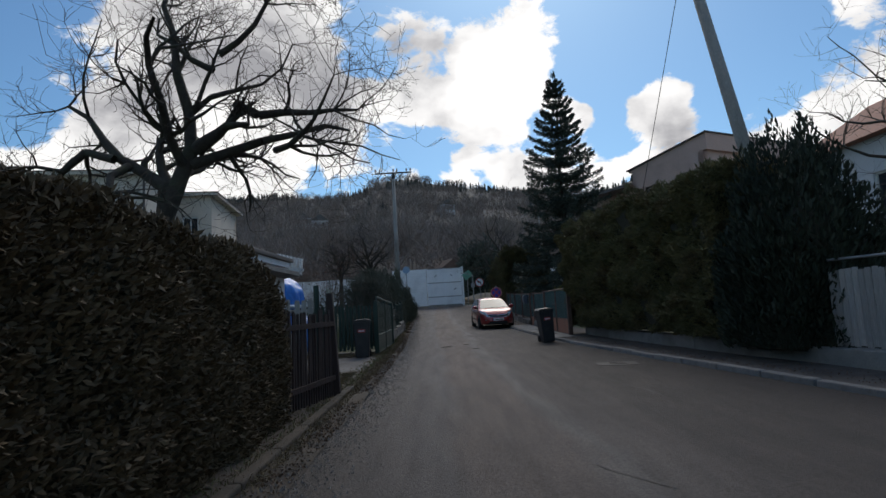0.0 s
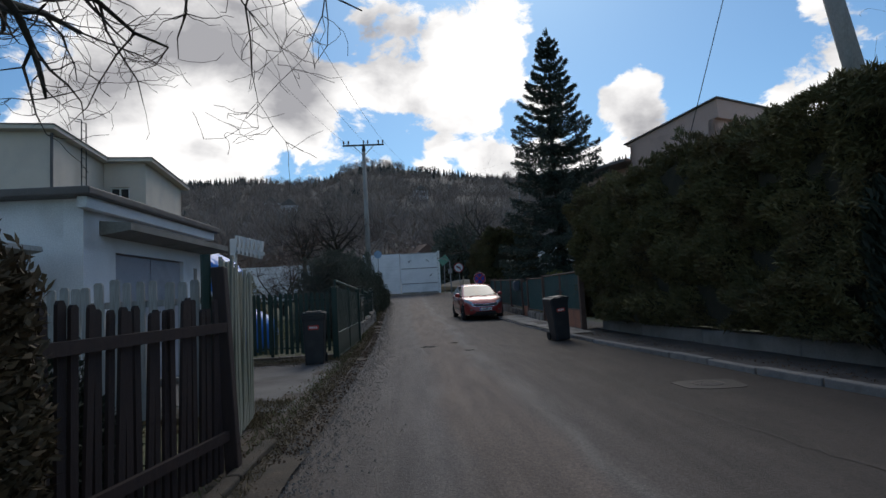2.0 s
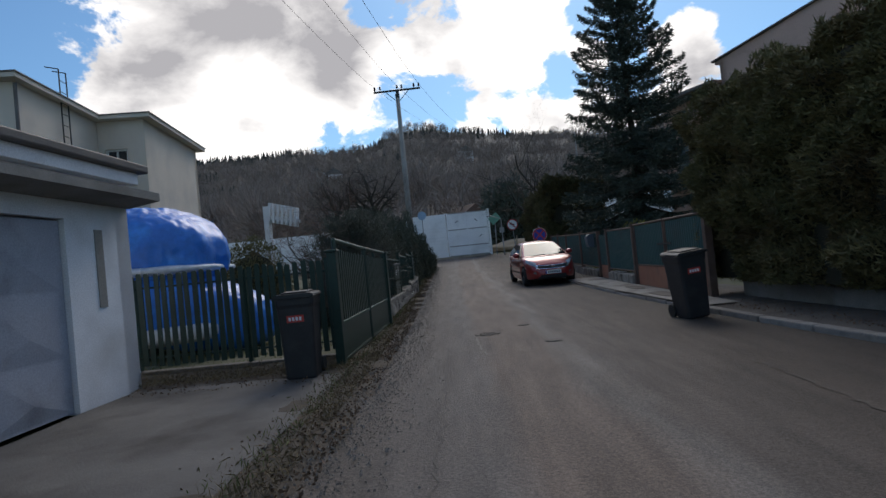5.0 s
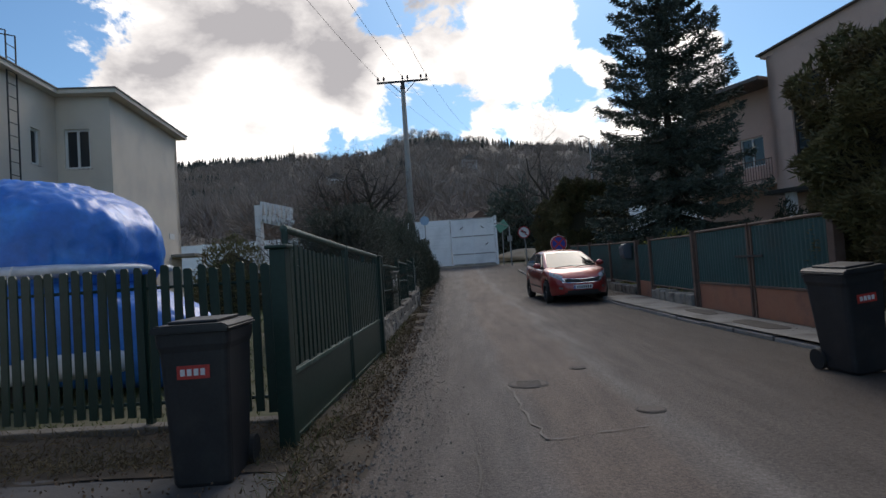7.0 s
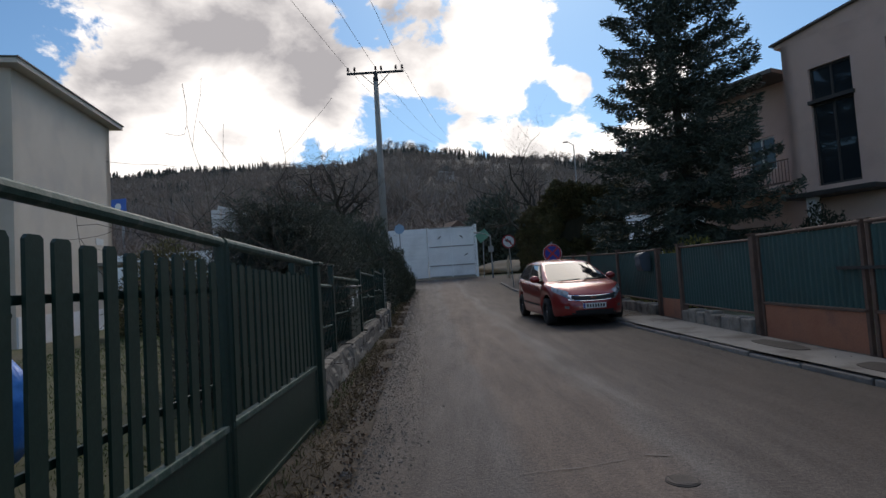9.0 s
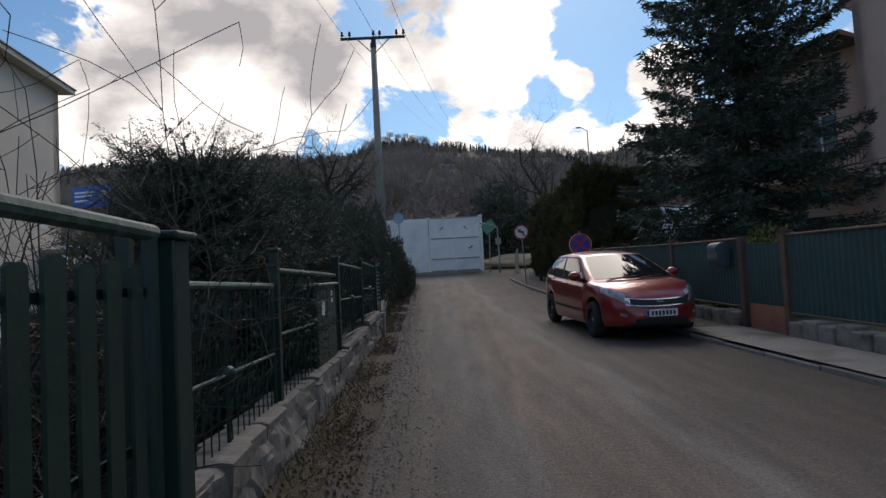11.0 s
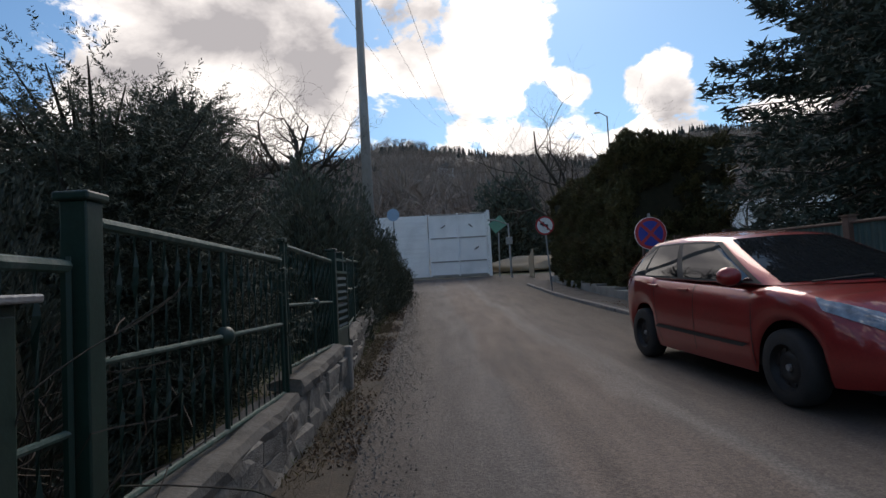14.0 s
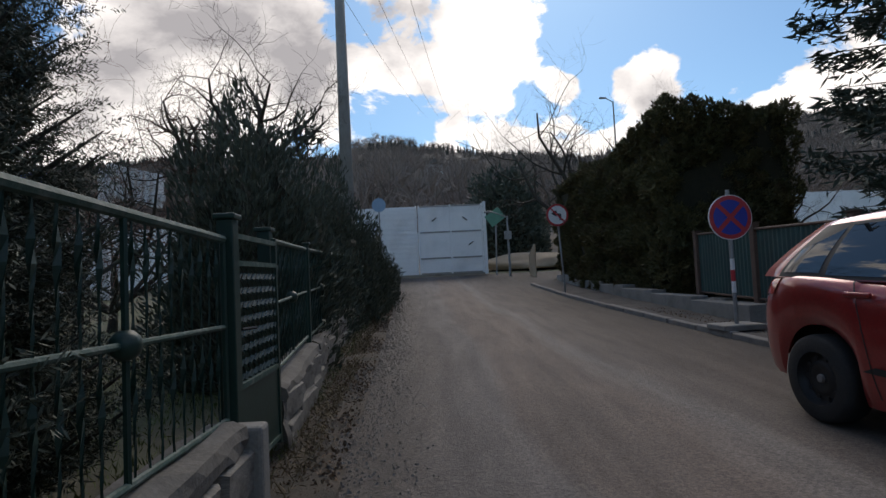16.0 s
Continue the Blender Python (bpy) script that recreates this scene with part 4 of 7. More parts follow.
def bare_tree(name, label, at, limbs, seed, kids=(5, 6, 5), most=3, wander=0.22, gravity=0.03, trunk=None, twig=None, category="tree"):
    """limbs: (start, way, length, radius) for each main limb, in the tree's own metres."""
    rng = random.Random(seed)
    t = thing(name, label, category, at=at)
    store = (([], []), ([], []))
    for a, b, ra, rb in (trunk or ()):
        branchy(*store[0], Vector(a), Vector(b), ra, rb, 9)
    for start, way, length, radius in limbs:
        grow(rng, store, start, way, length, radius, 0, most, wander, gravity, kids)
    flat_mesh("trunk", *store[0], BARK, t, smooth=True)
    if store[1][0]:
        flat_mesh("twig_mass", *store[1], twig or TWIG, t)["kind"] = "stuff"
    return t


def shrub(name, label, at, rx, ry, h, material, seed, n, length, width, category="shrub", lump=0.35, spiky=0.0, turn=0.0):
    """An evergreen shrub: a mass of small sprays over a solid middle coloured dark as inner shade, with an uneven
    outline.
    """
    rng = np.random.default_rng(seed)
    s = thing(name, label, category, at=at, turn=turn)
    u = rng.normal(0, 1, (n, 3))
    u /= np.linalg.norm(u, axis=1, keepdims=True)
    u[:, 2] = np.abs(u[:, 2]) * 1.0
    k = np.array([1 + lump * noise.noise((q[0] * 2.2 + seed, q[1] * 2.2, q[2] * 2.2)) + lump * 0.5 * noise.noise((q[0] * 6 + seed, q[1] * 6, q[2] * 6)) for q in u])[:, None]
    depth = 1 - rng.exponential(0.09, (n, 1))
    p = u * k * depth * np.array([rx, ry, h])
    low = rng.uniform(0, 1, n) < 0.35
    p[low, 2] = rng.uniform(0, 0.5, low.sum()) * h
    q = u + np.array([0, 0, spiky])
    v, f = sprays(rng, p, q, length, width, 0.25 + spiky, 0.55)
    leafy("foliage", v, f, material, s)
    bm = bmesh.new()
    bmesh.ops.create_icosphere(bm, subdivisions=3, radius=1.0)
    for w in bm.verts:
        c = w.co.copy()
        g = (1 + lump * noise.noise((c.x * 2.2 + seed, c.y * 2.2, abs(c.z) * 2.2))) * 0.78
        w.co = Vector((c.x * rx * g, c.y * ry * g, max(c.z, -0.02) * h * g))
    part("core", bm, SHADE_CORE, s)
    return s


def apple_tree():
    limbs = [((-2.42, 5.0, 3.55), (0.25, 0.0, 1.0), 2.8, 0.11), ((-2.35, 5.0, 3.6), (0.75, -0.1, 0.75), 1.0, 0.13), ((-1.80, 4.95, 4.2), (1.0, 0.05, -0.08), 1.7, 0.09),
             ((-2.42, 5.0, 3.4), (1.0, 0.1, 0.10), 2.5, 0.10), ((-1.3, 5.05, 3.55), (1.0, -0.2, -0.12), 1.6, 0.06), ((-2.75, 5.0, 3.1), (-0.8, -0.1, 0.45), 2.2, 0.12), ((-3.4, 4.9, 3.5), (-1.0, 0.1, 0.2), 2.2, 0.08),
             ((-2.7, 5.0, 3.1), (-0.35, 0.1, 0.95), 1.6, 0.1), ((-2.5, 4.9, 3.4), (0.2, -0.9, 0.35), 2.3, 0.09), ((-2.6, 5.1, 3.3), (0.1, 0.9, 0.4), 2.2, 0.09), ((-2.0, 4.95, 4.9), (0.9, -0.3, 0.3), 1.6, 0.06),
             ((-2.1, 5.0, 4.7), (-0.9, -0.2, 0.3), 1.6, 0.06), ((-3.2, 4.9, 3.4), (-0.2, -0.9, 0.25), 1.9, 0.07)]
    limbs = [((a[0] + 2.9, a[1] - 5.0, a[2]), d, ln, r * 0.8) for a, d, ln, r in limbs]
    bare_tree("apple_tree", "old bare apple tree with gnarled limbs and many twigs", (-2.9, 5.0, -0.04), limbs, 11, kids=(6, 7, 5), wander=0.26, gravity=0.02,
              trunk=[((0, 0, 0), (0.05, 0, 1.2), 0.17, 0.14), ((0.05, 0, 1.18), (0.12, 0, 2.7), 0.14, 0.13), ((0.12, 0, 2.68), (0.48, 0, 3.6), 0.12, 0.095), ((0.12, 0, 2.7), (0.15, 0, 3.15), 0.11, 0.095)])


def small_bare_tree(name, label, at, h, spread, seed, trunk_h=None, twig=None, kids=(5, 6, 5)):
    rng = random.Random(seed)
    th = trunk_h or h * 0.32
    limbs = []
    for i in range(6):
        a = i * 1.047 + rng.uniform(-0.3, 0.3)
        up = rng.uniform(0.5, 1.6)
        limbs.append(((0, 0, th * rng.uniform(0.85, 1.0)), (math.cos(a), math.sin(a), up), (h - th) * rng.uniform(0.75, 1.05) * (0.75 + 0.25 * spread), 0.09 * h / 6))
    limbs.append(((0, 0, th), (rng.uniform(-0.2, 0.2), 0, 1), (h - th) * 0.95, 0.1 * h / 6))
    return bare_tree(name, label, at, limbs, seed, kids=kids, twig=twig, trunk=[((0, 0, 0), (0.05, 0, th), 0.16 * h / 6, 0.12 * h / 6)])


def wall_x(y):
    return road_right(y) + 1.3


hedge("thuja_hedge", "tall brownish-green clipped thuja hedge above a low kerb", lambda y: -1.0, -5.0, 4.5, -1.3, lambda y: 1.97 + 0.05 * math.sin(y * 1.7) - 0.5 * max(0, y - 3.4), HEDGELEAF, 1, 3600, 0.066, 0.014, lump=0.14)
hedge("thuja_hedge", "big shaggy olive-brown thuja hedge hanging over a concrete wall", lambda y: wall_x(y) - 0.30 - 0.12 * math.sin(y) - 0.25 * max(0, y - 15) / 3, 8.3, 17.5, 2.3, lambda y: 3.7 + 0.35 * noise.noise((y * 0.7, 0, 0)) + 0.3 * noise.noise((y * 3.1, 4, 0)) - 0.25 * max(0, y - 16.5), THUJA, 2, 3000, 0.115, 0.013, lump=0.55, base=0.4)
shrub("yew_tree", "dark bushy yew rising above the footway", (wall_x(7.4) + 0.65, 7.45, 0.3), 1.35, 1.4, 3.5, YEW, 3, 30000, 0.13, 0.022, "tree", lump=0.4, spiky=0.5)
hedge("thuja_hedge", "tall dark green thuja hedge on a stepped concrete base", lambda y: 5.2 + 0.1 * math.sin(y), 37.0, 47.5, 3.4, lambda y: float(np.interp(y, [37, 40, 47.5], [4.6, 4.3, 3.9])) + 0.3 * noise.noise((y * 0.8, 1, 0)), THUJA, 4, 2600, 0.14, 0.022, lump=0.55, base=0.6)
conifer("spruce_tree", "tall dark blue-green spruce with drooping branches", (8.45, 31.0, 0.1), 15.2, 3.85, 2.3, SPRUCE, 5, whorls=27, arms=10, per=620, length=0.20, width=0.026, droop=0.55, taper=0.80, waist=0.78, lift=0.36)
apple_tree()


# ---- fences ----
def pickets(parent, p0, p1, count, width, thick, z0, z1, material, seed, gap_skip=(), pointed=False, lean=1.5, wobble=0.03, name="picket"):
    """Upright boards from p0 to p1, each one an object; they share two meshes."""
    rng = random.Random(seed)
    a, b = Vector((*p0, 0)), Vector((*p1, 0))
    d = (b - a)
    ang = math.degrees(math.atan2(d.y, d.x))
    shapes = []
    for s in range(2):
        bm = bmesh.new()
        h = 1.0
        if pointed:
            prism(bm, [(-width / 2, 0), (width / 2, 0), (width / 2, h - width * 0.5), (0.01 * s, h), (-width / 2, h - width * 0.5)], -thick / 2, thick / 2)
        else:
            prism(bm, [(-width / 2, 0), (width / 2, 0), (width / 2, h - 0.012 - 0.01 * s), (width / 2 - 0.015, h), (-width / 2 + 0.012, h), (-width / 2, h - 0.015)], -thick / 2, thick / 2)
        me = bpy.data.meshes.new(name)
        bm.to_mesh(me)
        bm.free()
        me.materials.append(material)
        shapes.append(me)
    for i in range(count):
        if i in gap_skip:
            continue
        k = (i + 0.5) / count
        p = a + d * k
        o = new(name, shapes[rng.randint(0, 1)])
        o.parent = parent
        za = z0(k) if callable(z0) else z0
        zb = (z1(k) if callable(z1) else z1) + rng.uniform(-wobble, wobble)
        o.matrix_basis = pose(p.x, p.y, za + rng.uniform(-0.015, 0.015), rng.uniform(-lean, lean) * 0.5, rng.uniform(-lean, lean), ang) @ Matrix.Diagonal((rng.uniform(0.9, 1.1), 1, zb - za, 1))


def brown_fence():
    f = thing("picket_fence", "dark brown weathered wooden picket fence beside the hedge", "fence")
    a, b = (-1.15, 4.5), (-0.85, 6.14)
    pickets(f, a, b, 21, 0.05, 0.022, 0.06, lambda k: 1.32 - 0.02 * k, BROWNWOOD, 21, lean=2, wobble=0.04)
    ang = math.degrees(math.atan2(b[1] - a[1], b[0] - a[0]))
    for z in (0.28, 1.08):
        part("rail", boxed(0, 1.67, -0.05, -0.013, z, z + 0.07, m=pose(*a, 0, 0, 0, ang)), BROWNWOOD, f)
    part("post", boxed(-0.05, 0.05, -0.05, 0.05, 0, 1.58, bevel=0.01, m=pose(-0.80, 6.22, 0, 0, -3, 0)), BROWNWOOD, f, "leaning dark brown post")


def algae_gate():
    f = thing("picket_gate", "open wooden picket gate leaf, grey boards green with algae", "gate")
    a, b = (-0.96, 6.5), (-1.22, 8.14)
    pickets(f, a, b, 17, 0.082, 0.02, 0.07, lambda k: 1.68 - 0.09 * k, GREENWOOD, 22, lean=3.0, wobble=0.045)
    ang = math.degrees(math.atan2(b[1] - a[1], b[0] - a[0]))
    for z in (0.45, 1.42):
        bm = tubed((0, 0.035, z), (1.64, 0.035, z - 0.03), 0.018, n=8)
        ob = part("rail", bm, GREENPAINT, f)
        ob.matrix_basis = pose(*a, 0, 0, 0, ang)


def yard_fence():
    f = thing("yard_fence", "pale grey picket fence between yard and driveway", "fence")
    pickets(f, (-3.5, 6.95), (-1.3, 6.95), 19, 0.075, 0.02, 0.3, 1.52, PALEWOOD, 23, lean=1.5)
    for z in (0.6, 1.3):
        part("rail", boxed(-3.5, -1.3, 6.97, 7.01, z, z + 0.06), PALEWOOD, f)
    part("post", tubed((-1.24, 6.9, 0), (-1.24, 6.9, 1.74), 0.045, n=10), GREENPAINT, f, "round dark green steel post")


def green_picket_fence():
    f = thing("picket_fence", "dark green painted wooden picket fence before the garden", "fence")
    pickets(f, (-4.3, 14.2), (-1.18, 14.2), 27, 0.072, 0.02, 0.13, lambda k: 1.47 - 0.04 * k, GREENPAINT, 24, lean=0.7, wobble=0.012)
    for z in (0.25, 1.27):
        part("rail", tubed((-4.3, 14.235, z), (-1.15, 14.235, z), 0.016, n=6), GREENPAINT, f)
    for x in (-4.25, -2.6):
        part("post", boxed(x - 0.03, x + 0.03, 14.22, 14.28, 0, 1.4), GREENPAINT, f)
    part("footing", boxed(-4.3, -1.15, 14.13, 14.3, -0.1, 0.07, bevel=0.015), MORTAR, f)


def green_gate():
    g = thing("driveway_gate", "dark green double gate with pickets over a sheet-steel base", "gate")
    x = -1.1
    for y, h in ((13.5, 1.5), (17.85, 1.5)):
        p = part("post", boxed(x - 0.06, x + 0.06, y - 0.06, y + 0.06, 0, h, bevel=0.008), GREENPAINT, g)
        part("cap", boxed(x - 0.085, x + 0.085, y - 0.085, y + 0.085, h, h + 0.03, bevel=0.01), GREENPAINT, p)
    for y0, y1, t0, t1 in ((13.62, 15.68, 1.66, 1.58), (15.72, 17.76, 1.58, 1.52)):
        leaf = thing("leaf")
        leaf.parent = g
        part("top_rail", tubed((x, y0, t0), (x, y1, t1), 0.03, n=10), GREENWORN, leaf)
        part("panel", boxed(x - 0.012, x + 0.012, y0, y1, 0.08, 0.53), GREENPAINT, leaf)
        part("panel_rail", boxed(x - 0.025, x + 0.025, y0, y1, 0.53, 0.57, bevel=0.006), GREENWORN, leaf)
        part("bottom_rail", boxed(x - 0.025, x + 0.025, y0, y1, 0.05, 0.08), GREENPAINT, leaf)
        for z in (0.78, 1.3):
            part("rail", boxed(x - 0.03, x - 0.015, y0, y1, z, z + 0.03), GREENPAINT, leaf)
        for y in (y0 + 0.02, y1 - 0.02):
            part("stile", tubed((x, y, 0.06), (x, y, t0 if y < y0 + 0.1 else t1), 0.028, n=8), GREENPAINT, leaf)
        pickets(leaf, (x + 0.005, y0 + 0.06), (x + 0.005, y1 - 0.06), 15, 0.075, 0.014, 0.58, lambda k: t0 + (t1 - t0) * k - 0.12, GREENPAINT, 25, lean=0.3, wobble=0.006)


def fence_panel_meshes():
    """The twisted bar and the two rail lengths, shared by all the iron panels."""
    bm = bmesh.new()
    n = 14
    prev = None
    for i in range(n + 1):
        z = i / n
        w = 0.006 + (0.007 if 3 < i % 7 < 6 else 0.0)
        a = i * 0.9
        ring = [bm.verts.new((w * math.cos(a + j * 2.094), w * math.sin(a + j * 2.094), z)) for j in range(3)]
        if prev:
            for j in range(3):
                bm.faces.new((prev[j], prev[(j + 1) % 3], ring[(j + 1) % 3], ring[j]))
        prev = ring
    me = bpy.data.meshes.new("bar")
    bm.to_mesh(me)
    bm.free()
    me.materials.append(GREENPAINT)
    return me


def left_fence_x(y):
    return float(np.interp(y, [18, 20.1, 22.7, 27, 32, 38, 46], [-1.34, -1.39, -1.43, -1.48, -1.95, -2.2, -2.5]))


def iron_fence():
    bar = fence_panel_meshes()
    ys = [18.0, 20.1, 22.76, 25.1, 27.15, 28.12, 30.4, 32.7, 35.0, 37.3, 39.6, 41.9, 44.2]
    f = thing("iron_fence", "dark green wrought-iron fence with twisted bars on a low wall", "fence")
    for i, y in enumerate(ys):
        x, g = left_fence_x(y), ground_z(y)
        wide = 0.044 if i in (2, 4, 5) else 0.034 if i == 1 else 0.018 if i == 3 else 0.026
        p = part("post", boxed(x - wide, x + wide, y - wide, y + wide, g + 0.2, g + 1.55, bevel=0.006), GREENPAINT, f)
        part("cap", boxed(x - wide - 0.015, x + wide + 0.015, y - wide - 0.015, y + wide + 0.015, g + 1.55, g + 1.58, bevel=0.008), GREENPAINT, p)
    for i, (a, b) in enumerate(zip(ys, ys[1:])):
        if i == 4:
            continue
        pa = Vector((left_fence_x(a), a + 0.08, ground_z(a)))
        pb = Vector((left_fence_x(b), b - 0.08, ground_z(b)))
        panel = thing("panel")
        panel.parent = f
        # heights of the top, middle and bottom rails at both ends over the road
        tops = {0: (1.34, 0.82, 0.36), 1: (1.41, 0.90, 0.38), 2: (1.51, 1.04, 0.54), 3: (1.57, 1.12, 0.65)}.get(i, (1.50, 1.03, 0.54))
        fall = 0.05 if i < 4 else 0.0
        if i < 4:
            pa.z = pb.z = 0.0
        dz = Vector((0, 0, fall))
        for z, r in zip(tops, (0.022, 0.013, 0.016)):
            part("rail", tubed(pa + Vector((0, 0, z)), pb + Vector((0, 0, z)) - dz, r, n=8), GREENWORN, panel)
        for e in (pa, pb):
            part("stile", tubed(e + Vector((0, 0, tops[2] - 0.05)), e + Vector((0, 0, tops[0] - 0.02)), 0.016, n=6), GREENPAINT, panel)
        mid = (pa + pb) / 2
        part("middle_stile", tubed(mid + Vector((0, 0, tops[2] - 0.02)), mid + Vector((0, 0, tops[0] - 0.03)), 0.014, n=6), GREENPAINT, panel)
        bm = bmesh.new()
        bmesh.ops.create_uvsphere(bm, u_segments=10, v_segments=6, radius=0.055, matrix=Matrix.Translation(mid + Vector((0, 0, tops[1] - fall / 2))))
        part("boss", bm, GREENPAINT, panel, smooth=True)
        n = 19
        for k in range(1, n):
            if k == n // 2:
                continue
            q = pa.lerp(pb, k / n)
            o = new("bar", bar)
            o.parent = panel
            o.matrix_basis = pose(q.x, q.y, q.z + tops[2] - fall * k / n, 0, 0, (k * 67) % 360) @ Matrix.Diagonal((1, 1, tops[0] - tops[2], 1))


def wicket_gate():
    g = thing("wicket_gate", "narrow dark green garden gate with woven mesh", "gate")
    x, z = -1.5, ground_z(27.6)
    a, b = 27.24, 28.03
    for zz in (0.15, 0.62, 1.3, 1.45):
        part("rail", boxed(x - 0.015, x + 0.015, a, b, z + zz, z + zz + 0.03), GREENWORN, g)
    for y in (a, b):
        part("stile", boxed(x - 0.016, x + 0.016, y - 0.016, y + 0.016, z + 0.12, z + 1.5), GREENPAINT, g)
    part("panel", boxed(x - 0.006, x + 0.006, a + 0.02, b - 0.02, z + 0.16, z + 0.62), GREENPAINT, g)
    bm = bmesh.new()
    for i in range(9):
        y = a + 0.06 + i * 0.085
        for j in range(8):
            zz = z + 0.66 + j * 0.08
            tube(bm, (x, y, zz), (x, y + 0.05, zz + 0.04), 0.011, n=4)
            tube(bm, (x, y + 0.05, zz + 0.04), (x, y, zz + 0.08), 0.011, n=4)
    part("mesh", bm, GREENPAINT, g, "woven iron mesh infill")
    part("handle", tubed((x + 0.02, a + 0.05, z + 0.95), (x + 0.07, a + 0.14, z + 0.95), 0.009, n=6), IRON, g)


def low_wall():
    """A rough wall of rendered stones under the iron fence; every stone a part."""
    w = thing("garden_wall", "low rough stone and concrete wall under the iron fence", "wall", kind="structure")
    rng = random.Random(31)
    y = 18.05
    shapes = []
    for s in range(5):
        bm = boxed(-0.13, 0.13, 0.0, 1.0, 0, 1.0, bevel=0.06)
        for v in bm.verts:
            v.co += Vector((rng.uniform(-0.022, 0.022), rng.uniform(-0.02, 0.02), rng.uniform(-0.03, 0.03)))
        me = bpy.data.meshes.new("stone")
        bm.to_mesh(me)
        bm.free()
        me.materials.append(STONE)
        shapes.append(me)
    while y < 45:
        ln = rng.uniform(0.28, 0.62)
        if 27.1 < y + ln and y < 28.1:
            y = 28.15
            continue
        x, g = left_fence_x(y), ground_z(y)
        for z0, z1 in ((-0.1, 0.20 + rng.uniform(-0.03, 0.03)), (0.19, 0.40)):
            o = new("stone", shapes[rng.randint(0, 4)])
            o.parent = w
            o.matrix_basis = pose(x - 0.03 + rng.uniform(-0.02, 0.02), y + rng.uniform(-0.06, 0.06), g + z0, 0, 0, rng.uniform(-3, 3)) @ Matrix.Diagonal((1, ln, z1 - z0, 1))
        y += ln
    for a, b in ((22.8, 25.0), (25.1, 27.0), (28.16, 30.3), (30.4, 32.6), (32.7, 34.9), (35, 37.2), (37.3, 39.5), (39.6, 41.8), (41.9, 44.1)):
        xa, xb = left_fence_x(a), left_fence_x(b)
        rows = []
        bm = bmesh.new()
        n = int((b - a) / 0.1)
        for i in range(n + 1):
            y = (b - a) * i / n
            ring = []
            for x, z in ((-0.19, 0.0), (-0.19, 0.05), (-0.1, 0.07), (0.0, 0.07), (0.07, 0.05), (0.085, 0.0), (0.07, -0.06)):
                q = Vector((x, y, z))
                ring.append(bm.verts.new(q + 0.03 * noise.noise_vector((x * 6, (y + a) * 3.0, z * 6)) + 0.012 * noise.noise_vector((x * 20, (y + a) * 14, z * 20))))
            rows.append(ring)
        for r, q in zip(rows, rows[1:]):
            for k in range(len(r) - 1):
                bm.faces.new((r[k], q[k], q[k + 1], r[k + 1]))
        bm.faces.new(rows[0])
        bm.faces.new(rows[-1][::-1])
        bmesh.ops.recalc_face_normals(bm, faces=bm.faces)
        ob = part("coping", bm, MORTAR, w)
        ob.matrix_basis = pose(xa + 0.04, a, ground_z(a) + (0.46 if 25 < a < 26 else 0.38 if a < 25 else 0.4), math.degrees(math.atan2(ground_z(b) - ground_z(a), b - a)), 0, -math.degrees(math.atan2(xb - xa, b - a)))
    part("wall_end", boxed(-1.62, -1.3, 27.0, 27.13, ground_z(27) - 0.1, ground_z(27) + 0.5, bevel=0.02), CONCRETE, w)
    for a, b in ((18.0, 27.1), (28.15, 44.5)):
        bm = bmesh.new()
        rows = []
        n = int((b - a) / 0.09)
        for i in range(n + 1):
            y = a + (b - a) * i / n
            x0, g = left_fence_x(y), ground_z(y)
            ring = []
            for x, z in ((-0.16, -0.2), (-0.16, 0.36), (-0.08, 0.38), (0.03, 0.38), (0.09, 0.35), (0.10, 0.28), (0.105, 0.2), (0.11, 0.1), (0.13, 0.0), (0.14, -0.2)):
                q = Vector((x0 + x, y, g + z))
                ring.append(bm.verts.new(q + 0.055 * noise.noise_vector((x * 5, y * 2.2, z * 5)) + 0.025 * noise.noise_vector((x * 14, y * 9, z * 14))))
            rows.append(ring)
        for r, q in zip(rows, rows[1:]):
            for k in range(len(r) - 1):
                bm.faces.new((r[k], q[k], q[k + 1], r[k + 1]))
        bmesh.ops.recalc_face_normals(bm, faces=bm.faces)
        part("rough_render", bm, STONE, w)


def meter_cabinet():
    c = thing("meter_cabinet", "dark green steel meter cabinet with a torn white label", "cabinet", at=(-1.42, 21.45, ground_z(21.5) + 0.38))
    part("body", boxed(-0.17, 0.03, 0, 0.98, 0, 0.86, bevel=0.008), GREENPAINT, c)
    part("roof", boxed(-0.2, 0.075, -0.04, 1.02, 0.861, 0.885, bevel=0.006), GREYIRON, c)
    for y0 in (0.02, 0.5):
        d = part("door", boxed(0.031, 0.042, y0, y0 + 0.46, 0.04, 0.83, bevel=0.004), GREENPAINT, c)
        part("slot", boxed(0.0425, 0.046, y0 + 0.22, y0 + 0.34, 0.42, 0.49), CARBLACK, d)
        part("label", boxed(0.0425, 0.045, y0 + 0.2, y0 + 0.33, 0.54, 0.70) if y0 < 0.3 else boxed(0.0425, 0.045, y0 + 0.2, y0 + 0.29, 0.66, 0.79), WHITEMARK, d)
    part("lock", tubed((0.04, 0.49, 0.42), (0.065, 0.49, 0.42), 0.03, n=10), GREENPAINT, c)
    part("plinth", boxed(-0.16, 0.02, 0.02, 0.96, -0.5, -0.001), CONCRETE, c)


brown_fence()
algae_gate()
yard_fence()
green_picket_fence()
green_gate()
iron_fence()
wicket_gate()
meter_cabinet()


# ---- right-hand boundary ----


